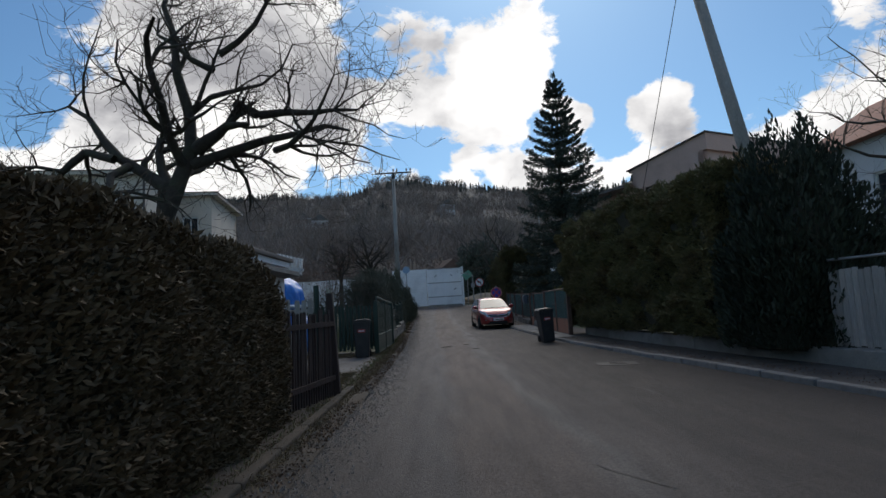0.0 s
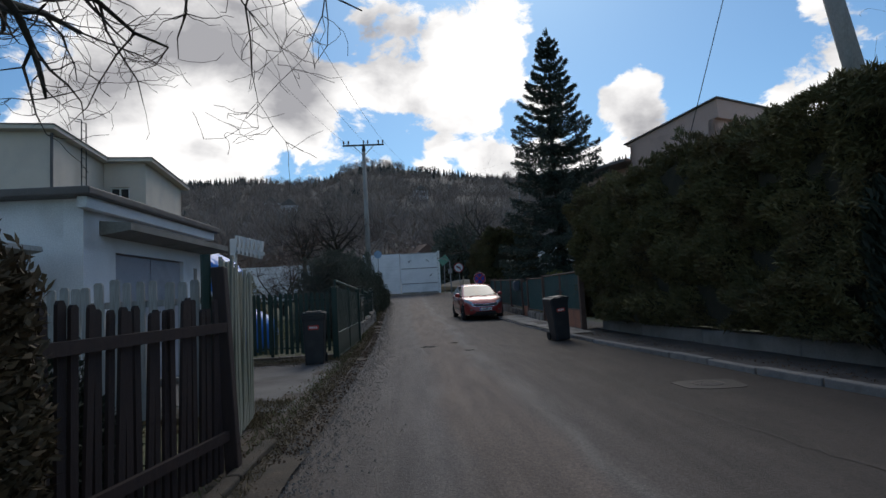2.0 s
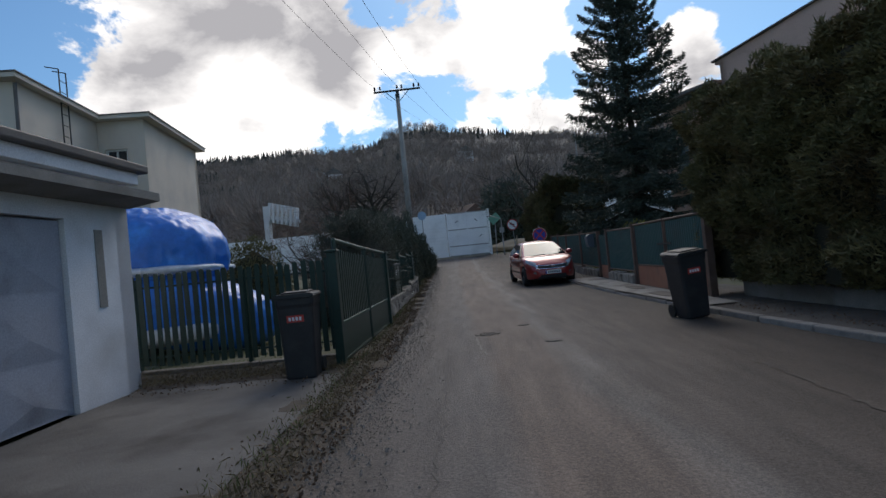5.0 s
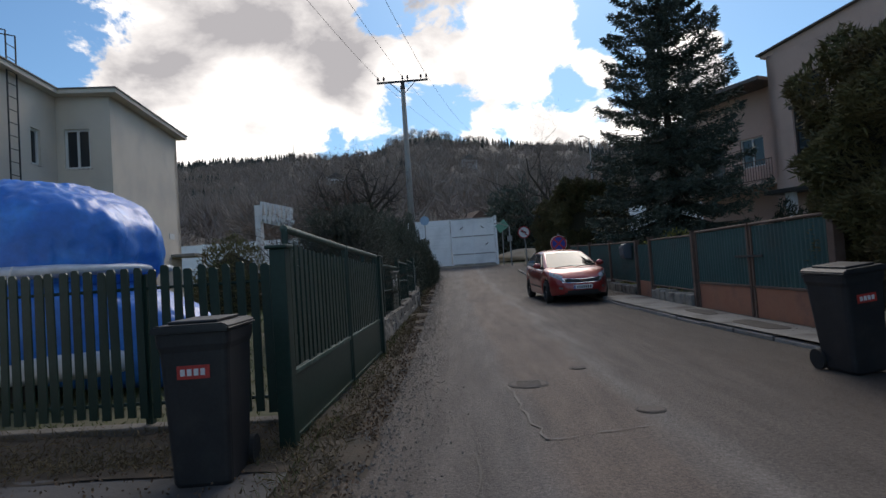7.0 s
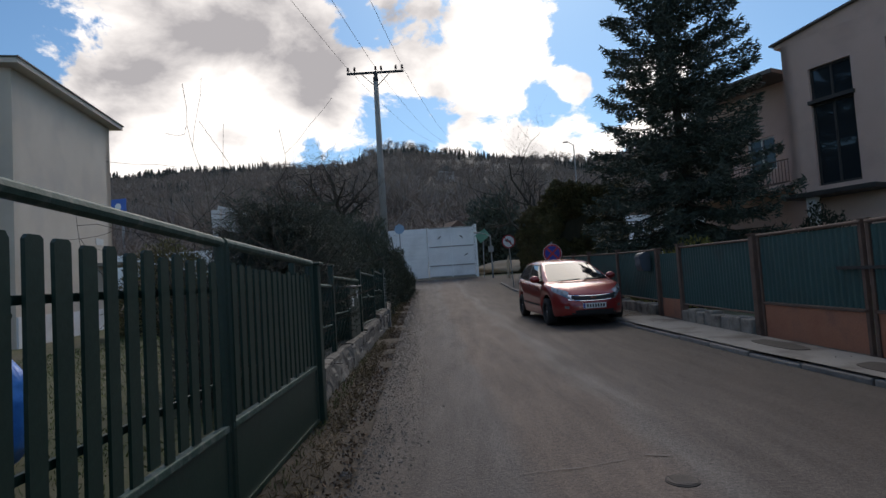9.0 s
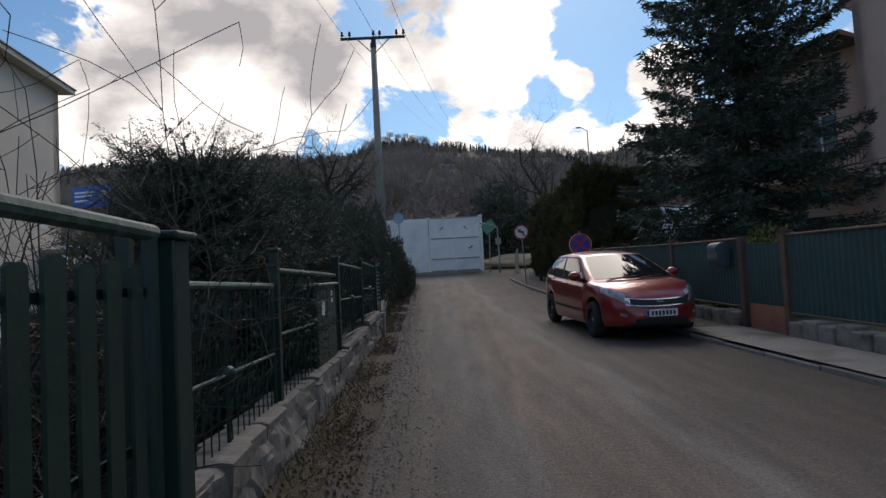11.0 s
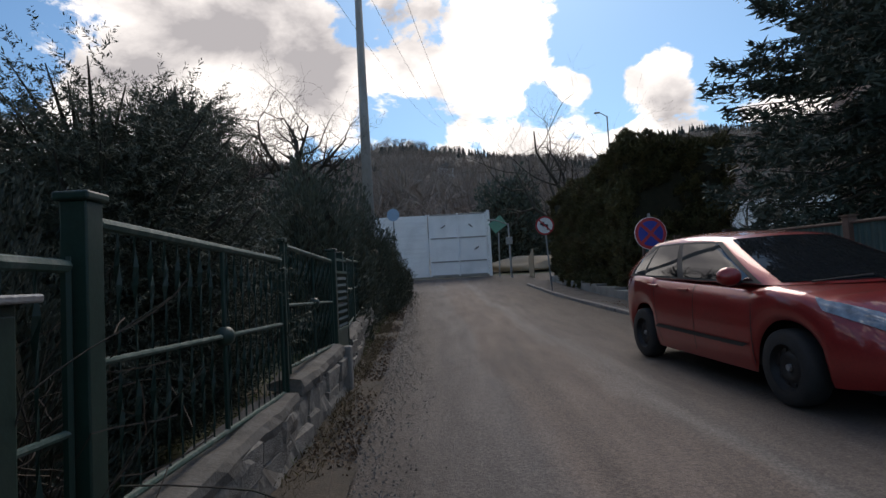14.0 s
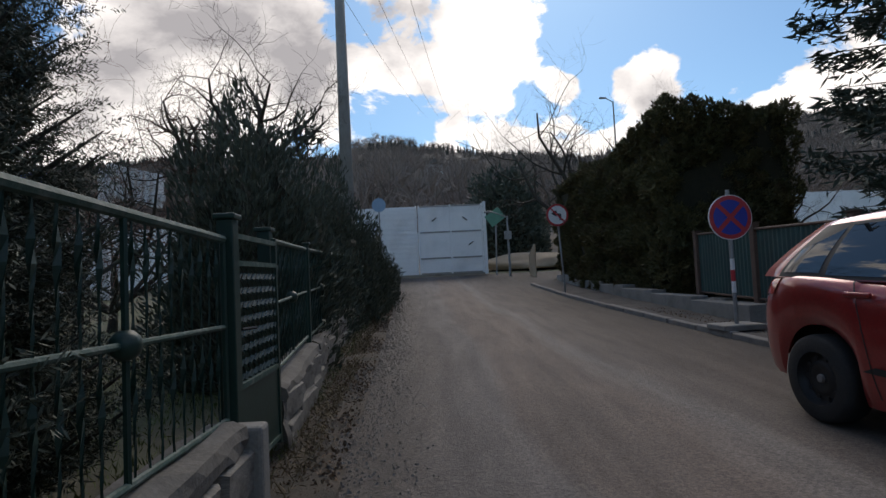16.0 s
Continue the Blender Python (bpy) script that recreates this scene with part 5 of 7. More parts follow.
def corrugated(bm, y0, y1, x, z0, z1, pitch=0.11, depth=0.014):
    n = int((y1 - y0) / pitch * 4)
    rows = []
    for i in range(n + 1):
        y = y0 + (y1 - y0) * i / n
        xx = x + (depth if i % 4 in (0, 1) else -depth)
        rows.append([bm.verts.new((xx, y, ground_z(y) + z0)), bm.verts.new((xx, y, ground_z(y) + z1))])
    for a, b in zip(rows, rows[1:]):
        bm.faces.new((a[0], b[0], b[1], a[1]))
    return bm


def sheet(name, y0, y1, z0, z1, parent):
    ob = part(name, corrugated(bmesh.new(), y0, y1, FENCE_X, z0, z1), TEAL, parent)
    sol = ob.modifiers.new("thickness", "SOLIDIFY")
    sol.thickness = 0.004
    return ob


def teal_fence():
    f = thing("sheet_metal_fence", "dark teal corrugated sheet-metal fence with brown posts", "fence")
    for y, h in ((21.35, 1.68), (24.1, 1.66), (25.3, 1.62), (28.15, 1.68), (31.2, 1.7), (33.4, 1.7), (35.4, 1.65)):
        g = ground_z(y)
        p = part("post", boxed(FENCE_X - 0.07, FENCE_X + 0.05, y - 0.06, y + 0.06, g - 0.1, g + h, bevel=0.01), RUST, f)
        part("cap", boxed(FENCE_X - 0.09, FENCE_X + 0.07, y - 0.08, y + 0.08, g + h, g + h + 0.02), RUST, p)
    for y0, y1 in ((21.42, 24.03), (25.37, 28.08), (28.22, 31.13), (31.27, 33.33), (33.47, 35.33)):
        sheet("sheet", y0, y1, 0.42, 1.58, f)
        ga, gb = ground_z(y0), ground_z(y1)
        part("top_rail", tubed((FENCE_X - 0.03, y0, ga + 1.6), (FENCE_X - 0.03, y1, gb + 1.6), 0.022, n=8), RUST, f)
        part("bottom_rail", tubed((FENCE_X - 0.03, y0, ga + 0.42), (FENCE_X - 0.03, y1, gb + 0.42), 0.018, n=8), RUST, f)
        n = 8
        rng = random.Random(int(y0 * 10))
        for i in range(n):
            a, b = y0 + (y1 - y0) * i / n, y0 + (y1 - y0) * (i + 1) / n
            bm = boxed(FENCE_X - 0.13 + rng.uniform(-0.03, 0.03), FENCE_X + 0.12, a + 0.004, b - 0.004, ground_z(a) - 0.1, ground_z(a) + 0.34 + rng.uniform(-0.04, 0.03), bevel=0.025)
            part("footing_stone", bm, STONE, f)
    w = thing("wicket")
    w.parent = f
    part("leaf_sheet", corrugated(bmesh.new(), 24.2, 25.2, FENCE_X, 0.5, 1.5), TEAL, w)
    for y in (24.19, 25.21):
        part("stile", boxed(FENCE_X - 0.02, FENCE_X + 0.02, y - 0.02, y + 0.02, ground_z(y) + 0.05, ground_z(y) + 1.56), RUST, w)
    part("base_sheet", boxed(FENCE_X - 0.01, FENCE_X + 0.01, 24.2, 25.2, ground_z(24.7) + 0.08, ground_z(24.7) + 0.5), TERRACOTTA, w)
    g = thing("letter_box", "dark blue-grey rounded steel letter box on the fence", "letter box", at=(FENCE_X - 0.09, 25.75, ground_z(25.8) + 1.12))
    bm = bmesh.new()
    prism(bm, [(0, 0), (0, 0.42), (-0.12, 0.45), (-0.22, 0.4), (-0.24, 0.15), (-0.18, 0.0)], -0.2, 0.2)
    bmesh.ops.bevel(bm, geom=list(bm.edges), offset=0.015, segments=2, affect="EDGES")
    part("body", bm, IRONBLUE, g)
    part("flap", boxed(-0.245, -0.2, -0.17, 0.17, 0.28, 0.36, bevel=0.006), IRONBLUE, g)


IRONBLUE = mat("slate_blue_steel", (0.05, 0.07, 0.09), (0.07, 0.09, 0.115), 4, 0.45, metal=0.2, bump=0.1)


def driveway_gate_right():
    g = thing("sheet_metal_gate", "double gate of teal corrugated steel over terracotta-red sheets", "gate")
    for y0, y1 in ((16.95, 19.0), (19.08, 21.24)):
        leaf = thing("leaf")
        leaf.parent = g
        part("sheet", corrugated(bmesh.new(), y0 + 0.03, y1 - 0.03, FENCE_X, 0.62, 1.62), TEAL, leaf)
        part("base_sheet", boxed(FENCE_X - 0.012, FENCE_X + 0.012, y0, y1, 0.08, 0.58), TERRACOTTA, leaf)
        part("mid_rail", boxed(FENCE_X - 0.03, FENCE_X + 0.02, y0, y1, 0.58, 0.62, bevel=0.005), RUST, leaf)
        part("top_rail", tubed((FENCE_X - 0.02, y0, 1.66), (FENCE_X - 0.02, y1, 1.66), 0.025, n=8), RUST, leaf)
        for y in (y0 + 0.02, y1 - 0.02):
            part("stile", boxed(FENCE_X - 0.03, FENCE_X + 0.02, y - 0.025, y + 0.025, 0.06, 1.7), RUST, leaf)
    part("bolt", boxed(FENCE_X - 0.06, FENCE_X - 0.035, 18.6, 19.5, 1.1, 1.14), IRON, g)
    part("post", boxed(FENCE_X - 0.07, FENCE_X + 0.07, 16.8, 16.93, 0, 1.72, bevel=0.01), RUST, g)


def wall_right():
    w = thing("retaining_wall", "low stained concrete wall at the edge of the footway", "wall", kind="structure")
    y = -4.0
    while y < 16.7:
        y2 = min(y + 2.3, 16.75)
        xa, xb = wall_x(y), wall_x(y2)
        bm = bmesh.new()
        vs = [bm.verts.new(c) for c in ((xa, y + 0.006, -0.1), (xa + 0.3, y + 0.006, -0.1), (xb + 0.3, y2 - 0.006, -0.1), (xb, y2 - 0.006, -0.1), (xa, y + 0.006, 0.34), (xa + 0.3, y + 0.006, 0.34), (xb + 0.3, y2 - 0.006, 0.33), (xb, y2 - 0.006, 0.33))]
        for q in ((0, 3, 2, 1), (4, 5, 6, 7), (0, 1, 5, 4), (1, 2, 6, 5), (2, 3, 7, 6), (3, 0, 4, 7)):
            bm.faces.new([vs[i] for i in q])
        bmesh.ops.bevel(bm, geom=list(bm.edges), offset=0.015, segments=1, affect="EDGES")
        part("section", bm, CONCRETE, w)
        y = y2
    s = thing("stepped_base", "stepped low concrete wall under the thuja hedge", "wall", kind="structure")
    for i, y in enumerate(range(33, 47, 2)):
        x = 4.72 + 0.03 * i
        part("block", boxed(x, x + 0.35, y + 0.01, y + 1.99, ground_z(y) - 0.1, ground_z(y + 2) + 0.3, bevel=0.015), CONCRETE, s)
    f = thing("board_fence", "weathered grey vertical board fence on a concrete wall", "fence")
    pts = [(wall_x(v) + 0.15, v) for v in (-4.0, -1.0, 2.0, 4.0, 6.3)]
    for k, (a, b) in enumerate(zip(pts, pts[1:])):
        pickets(f, a, b, int(math.dist(a, b) / 0.105), 0.095, 0.022, 0.36, 1.5, GREYWOOD, 40 + k, lean=0.6, wobble=0.02, name="board")
        part("handrail", tubed((*a, 1.66), (*b, 1.66), 0.02, n=8), GREYIRON, f)
        part("post", tubed((*a, 0.3), (*a, 1.67), 0.025, n=8), GREYIRON, f)


teal_fence()
driveway_gate_right()


# ---- bins ----
def bin_at(at, turn, tilt, label):
    b = thing("wheelie_bin", label, "bin", group="rubbish bins along the lane")
    b.matrix_basis = pose(*at, tilt[0], tilt[1], turn) @ Matrix.Diagonal((0.9, 0.92, 1.03, 1))
    bm = bmesh.new()
    lv = [(0.0, 0.185, 0.2), (0.03, 0.2, 0.215), (0.82, 0.235, 0.265), (0.86, 0.25, 0.275), (0.93, 0.255, 0.28)]
    prev = None
    for z, hx, hy in lv:
        ring = []
        for cx, cy in ((1, 1), (-1, 1), (-1, -1), (1, -1)):
            for k in range(4):
                a = {(1, 1): 0, (-1, 1): 90, (-1, -1): 180, (1, -1): 270}[(cx, cy)] + k * 30
                r = 0.045
                ring.append(bm.verts.new((cx * (hx - r) + r * math.cos(radians(a)), cy * (hy - r) + r * math.sin(radians(a)), z)))
        if prev:
            n = len(ring)
            for i in range(n):
                bm.faces.new((prev[i], prev[(i + 1) % n], ring[(i + 1) % n], ring[i]))
        else:
            bm.faces.new(ring[::-1])
        prev = ring
    bm.faces.new(prev)
    part("body", bm, BINPLASTIC, b, smooth=False)
    bm = bmesh.new()
    prism(bm, [(-0.265, 0.935), (0.265, 0.935), (0.27, 0.96), (0.23, 0.985), (-0.23, 0.985), (-0.27, 0.96)], -0.31, 0.27)
    bmesh.ops.bevel(bm, geom=list(bm.edges), offset=0.01, segments=2, affect="EDGES")
    lid = part("lid", bm, BINPLASTIC, b)
    part("lid_ridge", boxed(-0.17, 0.17, -0.24, 0.2, 0.986, 1.005, bevel=0.008), BINPLASTIC, lid)
    part("hinge", tubed((-0.2, 0.3, 0.955), (0.2, 0.3, 0.955), 0.018, n=8), BINPLASTIC, b)
    part("handle", boxed(-0.21, 0.21, 0.29, 0.33, 0.88, 0.92, bevel=0.01), BINPLASTIC, b)
    for x in (-0.215, 0.215):
        part("wheel", tubed((x - 0.025, 0.23, 0.09), (x + 0.025, 0.23, 0.09), 0.1, n=20), RUBBER, b)
    st = part("sticker", boxed(-0.11, 0.11, -0.262, -0.256, 0.66, 0.74, m=pose(0, 0, 0, 0, 0, 0)), STICKER, b, "red rectangular sticker")
    st.matrix_basis = pose(0, -0.0035, 0, 0, 0, 0) @ pose(0, 0, 0)
    for k in range(4):
        part("mark", boxed(-0.085 + k * 0.045, -0.055 + k * 0.045, -0.268, -0.2625, 0.68, 0.72), WHITEMARK, st)
    return b


bin_at((-1.44, 13.0, 0.02), 5, (0, 0), "dark grey wheeled bin with a red sticker, beside green pickets")
bin_at((4.0, 15.0, 0.02), 9, (2, -5), "dark wheeled bin with a red sticker, tilted at the kerb")


# ---- covered vehicle ----
def superblob(hx, hy, hz, e, seed, wrinkle, nu=72, nv=36, floor=None):
    bm = bmesh.new()
    rows = []
    pw = lambda c, k: math.copysign(abs(c) ** k, c)
    for j in range(nv + 1):
        ph = -math.pi / 2 + math.pi * j / nv
        row = []
        for i in range(nu):
            th = 2 * math.pi * i / nu
            p = Vector((hx * pw(math.cos(ph), e) * pw(math.cos(th), e), hy * pw(math.cos(ph), e) * pw(math.sin(th), e), hz * pw(math.sin(ph), e)))
            fold = noise.noise((p.x * 1.6 + seed, p.y * 1.6, p.z * 0.6)) + 0.6 * abs(noise.noise((p.x * 4 + seed, p.y * 4, p.z * 0.9))) + 0.32 * abs(noise.noise((p.x * 9 + p.z * 4, p.y * 9, p.z * 3 + seed))) + 0.12 * noise.noise((p.x * 20, p.y * 20, p.z * 8 + seed))
            row.append(bm.verts.new(p * (1 + wrinkle * fold / max(0.6, p.length))))
        rows.append(row)
    for a, b in zip(rows, rows[1:]):
        for i in range(nu):
            bm.faces.new((a[i], a[(i + 1) % nu], b[(i + 1) % nu], b[i]))
    bmesh.ops.remove_doubles(bm, verts=bm.verts, dist=0.0005)
    return bm


def covered_vehicle():
    c = thing("covered_vehicle", "vehicle wrapped in creased blue and white tarpaulins", "vehicle", at=(-6.55, 16.75, 0))
    bm = superblob(2.45, 1.3, 0.98, 0.80, 3.0, 0.13, 190, 90)
    bmesh.ops.transform(bm, matrix=Matrix.Translation((0.0, 0, 1.86)), verts=bm.verts)
    part("upper_tarpaulin", bm, TARP, c, smooth=True)
    bm = superblob(3.25, 1.35, 0.74, 0.66, 8.0, 0.12, 190, 90)
    for v in bm.verts:
        v.co.z -= 0.26 * max(0, v.co.x - 1.2)
        v.co.y *= 1 - 0.25 * max(0, v.co.x - 1.5)
    bmesh.ops.transform(bm, matrix=Matrix.Translation((0.1, 0, 0.94)), verts=bm.verts)
    part("lower_tarpaulin", bm, TARP, c, smooth=True)
    bm = superblob(2.5, 1.37, 0.11, 0.6, 12.0, 0.08)
    bmesh.ops.transform(bm, matrix=Matrix.Translation((0.0, -0.01, 1.55)), verts=bm.verts)
    part("white_sheet", bm, TARPWHITE, c, "white plastic sheet between the covers", smooth=True)
    bm = superblob(2.6, 1.2, 0.22, 0.5, 15.0, 0.12)
    bmesh.ops.transform(bm, matrix=Matrix.Translation((0.15, -0.12, 0.42)), verts=bm.verts)
    part("loose_sheet", bm, TARPWHITE, c, "loose white plastic sheet under the cover", smooth=True)
    part("chassis", boxed(-1.9, 1.9, -0.9, 0.9, 0.25, 0.6, bevel=0.03), CARBLACK, c)
    for x in (-1.4, 1.35):
        for y in (-0.85, 0.85):
            part("wheel", tubed((x, y - 0.1, 0.3), (x, y + 0.1, 0.3), 0.3, n=24), RUBBER, c)
    for x, y, tilt in ((-0.6, -1.36, 8), (0.4, -1.37, -14), (1.3, -1.34, 20)):
        part("rope", tubed((x, y, 0.5), (x + 0.02 * tilt, y + 0.03, 1.62), 0.009, n=5), WHITEMARK, c)


covered_vehicle()


# ---- car ----
def lerp_table(x, xs, ys):
    return float(np.interp(x, xs, ys))


def car_half_width(x):
    return lerp_table(x, [-2.03, -1.98, -1.85, -1.5, -0.8, 0.5, 1.3, 1.75, 1.98, 2.12, 2.2], [0.66, 0.76, 0.83, 0.875, 0.893, 0.893, 0.88, 0.815, 0.69, 0.55, 0.44])


def car_top(x):
    return lerp_table(x, [-2.03, -1.9, -1.6, -0.6, 0.9, 1.15, 1.5, 1.8, 2.0, 2.12, 2.2], [0.95, 1.02, 1.05, 1.0, 0.94, 0.955, 0.905, 0.84, 0.775, 0.70, 0.63])


def car_bottom(x):
    z = lerp_table(x, [-2.03, -1.8, -0.9, 0.9, 1.8, 2.2], [0.36, 0.27, 0.2, 0.2, 0.22, 0.27])
    for xa in (-1.325, 1.325):
        r = 0.375
        if abs(x - xa) < r:
            z = max(z, 0.305 + math.sqrt(r * r - (x - xa) ** 2))
    return z


CAR_ROWS = 13


def car_point(x, j, side=1):
    """Point j of the body's cross-section at x, from the sill (0) up to the middle of the top."""
    w, zt, zb = car_half_width(x), car_top(x), car_bottom(x)
    crown = lerp_table(x, [-2.03, -1.8, 0.9, 1.3, 1.9, 2.2], [0.02, 0.0, 0.0, 0.05, 0.06, 0.03])
    prof = [(0.945, 0.0), (0.975, 0.10), (0.995, 0.25), (1.0, 0.42), (1.0, 0.58), (0.992, 0.72), (0.978, 0.84), (0.945, 0.93), (0.88, 0.985), (0.72, 1.0 + crown * 0.5), (0.48, 1.0 + crown), (0.22, 1.0 + crown * 1.3), (0.0, 1.0 + crown * 1.35)]
    j0 = min(int(j), CAR_ROWS - 2)
    k = j - j0
    a, b = prof[j0], prof[j0 + 1]
    yy, tt = a[0] + (b[0] - a[0]) * k, a[1] + (b[1] - a[1]) * k
    z = zb + (zt - zb) * tt
    xs = x
    if x > 1.5:
        xs = x - 0.42 * max(0, z - 0.5) * min(1, (x - 1.5) / 0.6) - 0.12 * max(0, 0.36 - z) * (x - 1.5)
    if x < -1.7:
        xs = x + 0.25 * max(0, z - 0.75) * min(1, (-1.7 - x) / 0.3)
    return Vector((xs, side * w * yy, z))


def car_patch(x0, x1, j0, j1, side, off, nx=10, nj=4, slant=0.0, shrink=0.0):
    """A panel lying just over the body between two stations and two rows."""
    bm = bmesh.new()
    rows = []
    for a in range(nx + 1):
        u = a / nx
        row = []
        for b in range(nj + 1):
            v = b / nj
            x = x0 + (x1 - x0) * u + slant * (v - 0.5)
            jj = j0 + (j1 - j0) * v
            if shrink:
                mid = (j0 + j1) / 2
                jj = mid + (jj - mid) * (1 - shrink * (1 - u))
            p = car_point(x, jj, side)
            q = Vector((p.x - (0.0 if x < 1.7 else 0.6), 0, 0.55))
            n = (p - q).normalized()
            n.x = n.x if x > 1.5 or x < -1.7 else 0
            row.append(bm.verts.new(p + n.normalized() * off))
        rows.append(row)
    for r, s in zip(rows, rows[1:]):
        for b in range(nj):
            f = (r[b], s[b], s[b + 1], r[b + 1])
            bm.faces.new(f if side > 0 else f[::-1])
    return bm


def house_point(s, t, side, off=0.0):
    """The cabin: s from tail (0) to windscreen base (1) along the side, t from belt to roof."""
    rear = -1.98 + 0.46 * t ** 1.25
    front = 1.18 - 1.02 * t
    x = rear + (front - rear) * s
    w = 0.825 - 0.215 * t ** 1.25
    w *= 1 - 0.10 * max(0, 0.12 - s) / 0.12 - 0.05 * max(0, s - 0.9) / 0.1
    z = 0.95 + 0.44 * t + 0.06 * (1 - s) * (1 - t)
    z += 0.035 * math.sin(math.pi * min(1, max(0, s * 0.9 + 0.08))) * t
    return Vector((x, side * (w + off), z))


def screen_point(v, t, front, off=0.0):
    """The windscreen (front) or rear window: v from -1 to 1 across, t from base to roof."""
    p = house_point(1.0 if front else 0.0, t, 1)
    bow = (0.20 * (1 - t) + 0.09 * t) if front else 0.09
    x = p.x + (bow * (1 - v * v) if front else -bow * (1 - v * v)) + (off if front else -off)
    return Vector((x, v * p.y, p.z + 0.02 * (1 - v * v) * t + off * 0.4))


def grid_mesh(fn, nu, nv, flip=False):
    bm = bmesh.new()
    rows = [[bm.verts.new(fn(i / nu, j / nv)) for j in range(nv + 1)] for i in range(nu + 1)]
    for a, b in zip(rows, rows[1:]):
        for j in range(nv):
            f = (a[j], b[j], b[j + 1], a[j + 1])
            bm.faces.new(f[::-1] if flip else f)
    return bm


def car():
    z = ground_z(26.74)
    c = thing("red_car", "dark red five-door hatchback with black steel wheels", "car")
    c.matrix_basis = pose(3.27, 26.88, z + 0.008, 0, 0, -86) @ pose(0, 0, 0, 0, 0.9, 0) @ Matrix.Diagonal((1, 1, 1.03, 1))
    xs = sorted({round(v, 3) for v in [*np.linspace(-2.03, 2.2, 56), *np.linspace(-1.72, -0.93, 22), *np.linspace(0.93, 1.72, 22)]})
    bm = bmesh.new()
    rings = []
    for x in xs:
        ring = [bm.verts.new(car_point(x, j, 1)) for j in range(CAR_ROWS)] + [bm.verts.new(car_point(x, j, -1)) for j in range(CAR_ROWS - 2, -1, -1)]
        rings.append(ring)
    n = len(rings[0])
    for a, b in zip(rings, rings[1:]):
        for i in range(n - 1):
            bm.faces.new((a[i], b[i], b[i + 1], a[i + 1]))
    bm.faces.new(rings[-1])
    bm.faces.new(rings[0][::-1])
    bmesh.ops.recalc_face_normals(bm, faces=bm.faces)
    body = part("body", bm, CARRED, c, smooth=True)
    part("underbody", boxed(-1.85, 1.95, -0.62, 0.62, 0.2, 0.62), CARBLACK, c)
    # cabin shell with roof
    bm = bmesh.new()
    for side in (1, -1):
        g = grid_mesh(lambda u, v: house_point(u, v, side), 16, 8, flip=side > 0)
        me = bpy.data.meshes.new("tmp")
        g.to_mesh(me)
        g.free()
        bm.from_mesh(me)
        bpy.data.meshes.remove(me)
    for front in (True, False):
        g = grid_mesh(lambda u, v: screen_point(u * 2 - 1, v, front), 12, 8, flip=front)
        me = bpy.data.meshes.new("tmp")
        g.to_mesh(me)
        g.free()
        bm.from_mesh(me)
        bpy.data.meshes.remove(me)

    def roof(u, v):
        s, q = u, v * 2 - 1
        if s <= 0 or s >= 1:
            return screen_point(q, 1.0, s >= 1)
        e = house_point(s, 1.0, 1)
        a, b = screen_point(q, 1.0, False).x, screen_point(q, 1.0, True).x
        return Vector((a + (b - a) * s, q * e.y, e.z + 0.02 * (1 - q * q) + 0.045 * (1 - q ** 4) * math.sin(math.pi * s)))

    g = grid_mesh(roof, 16, 12, flip=False)
    me = bpy.data.meshes.new("tmp")
    g.to_mesh(me)
    g.free()
    bm.from_mesh(me)
    bpy.data.meshes.remove(me)
    bmesh.ops.remove_doubles(bm, verts=bm.verts, dist=0.002)
    bmesh.ops.recalc_face_normals(bm, faces=bm.faces)
    part("cabin_shell", bm, CARRED, c, smooth=True)
    for side in (1, -1):
        for s0, s1, nm in ((0.09, 0.215, "quarter_window"), (0.235, 0.50, "rear_side_window"), (0.545, 0.90, "front_side_window")):
            def pane(u, v, s0=s0, s1=s1, side=side, nm=nm):
                t = 0.07 + 0.80 * v
                a, b = s0, s1
                if nm == "quarter_window":
                    t = 0.10 + (0.40 + 0.34 * u) * v
                if nm == "front_side_window":
                    b = s1 + 0.035 - 0.02 * v
                return house_point(a + (b - a) * u, t, side, 0.006)
            part(nm, grid_mesh(pane, 10, 6, flip=side > 0), CARGLASS, c, smooth=True)

        def trim(u, v, side=side):
            return house_point(0.075 + (0.955 - 0.075) * u, 0.02 + 0.90 * v, side, 0.003)
        part("window_surround", grid_mesh(trim, 16, 8, flip=side > 0), CARBLACK, c, smooth=True)
        lamp = part("headlight", car_patch(1.66, 2.13, 5.6, 8.5, side, 0.012, 14, 6, slant=-0.12, shrink=0.55), HEADLAMP, c, smooth=True)
        part("fog_light", car_patch(2.05, 2.13, 2.4, 3.1, side, 0.012, 5, 3), HEADLAMP, c, smooth=True)
        part("tail_light", car_patch(-1.99, -1.72, 5.6, 8.4, side, 0.010, 6, 4, slant=0.1), TAILRED, c, smooth=True)
        part("side_moulding", car_patch(-0.85, 0.86, 2.2, 2.5, side, 0.014, 24, 2, slant=0.1), CARBLACK, c, smooth=True)
        for x in (0.94, -0.02, -0.90):
            part("door_gap", car_patch(x - 0.005, x + 0.005, 0.9, 7.6, side, 0.0025, 1, 10, slant=0.0 if x > -0.5 else -0.2), CARBLACK, c)
        for x in (-0.02 - 0.18, -0.90 - 0.02):
            p = car_point(x, 6.3, side)
            part("door_handle", boxed(-0.1, 0.1, -0.016, 0.016, -0.016, 0.016, bevel=0.01, m=pose(p.x, p.y + side * 0.022, p.z)), CARRED, c)
        m = car_point(0.78, 8.0, side)
        bm = bmesh.new()
        bmesh.ops.create_uvsphere(bm, u_segments=16, v_segments=10, radius=1.0)
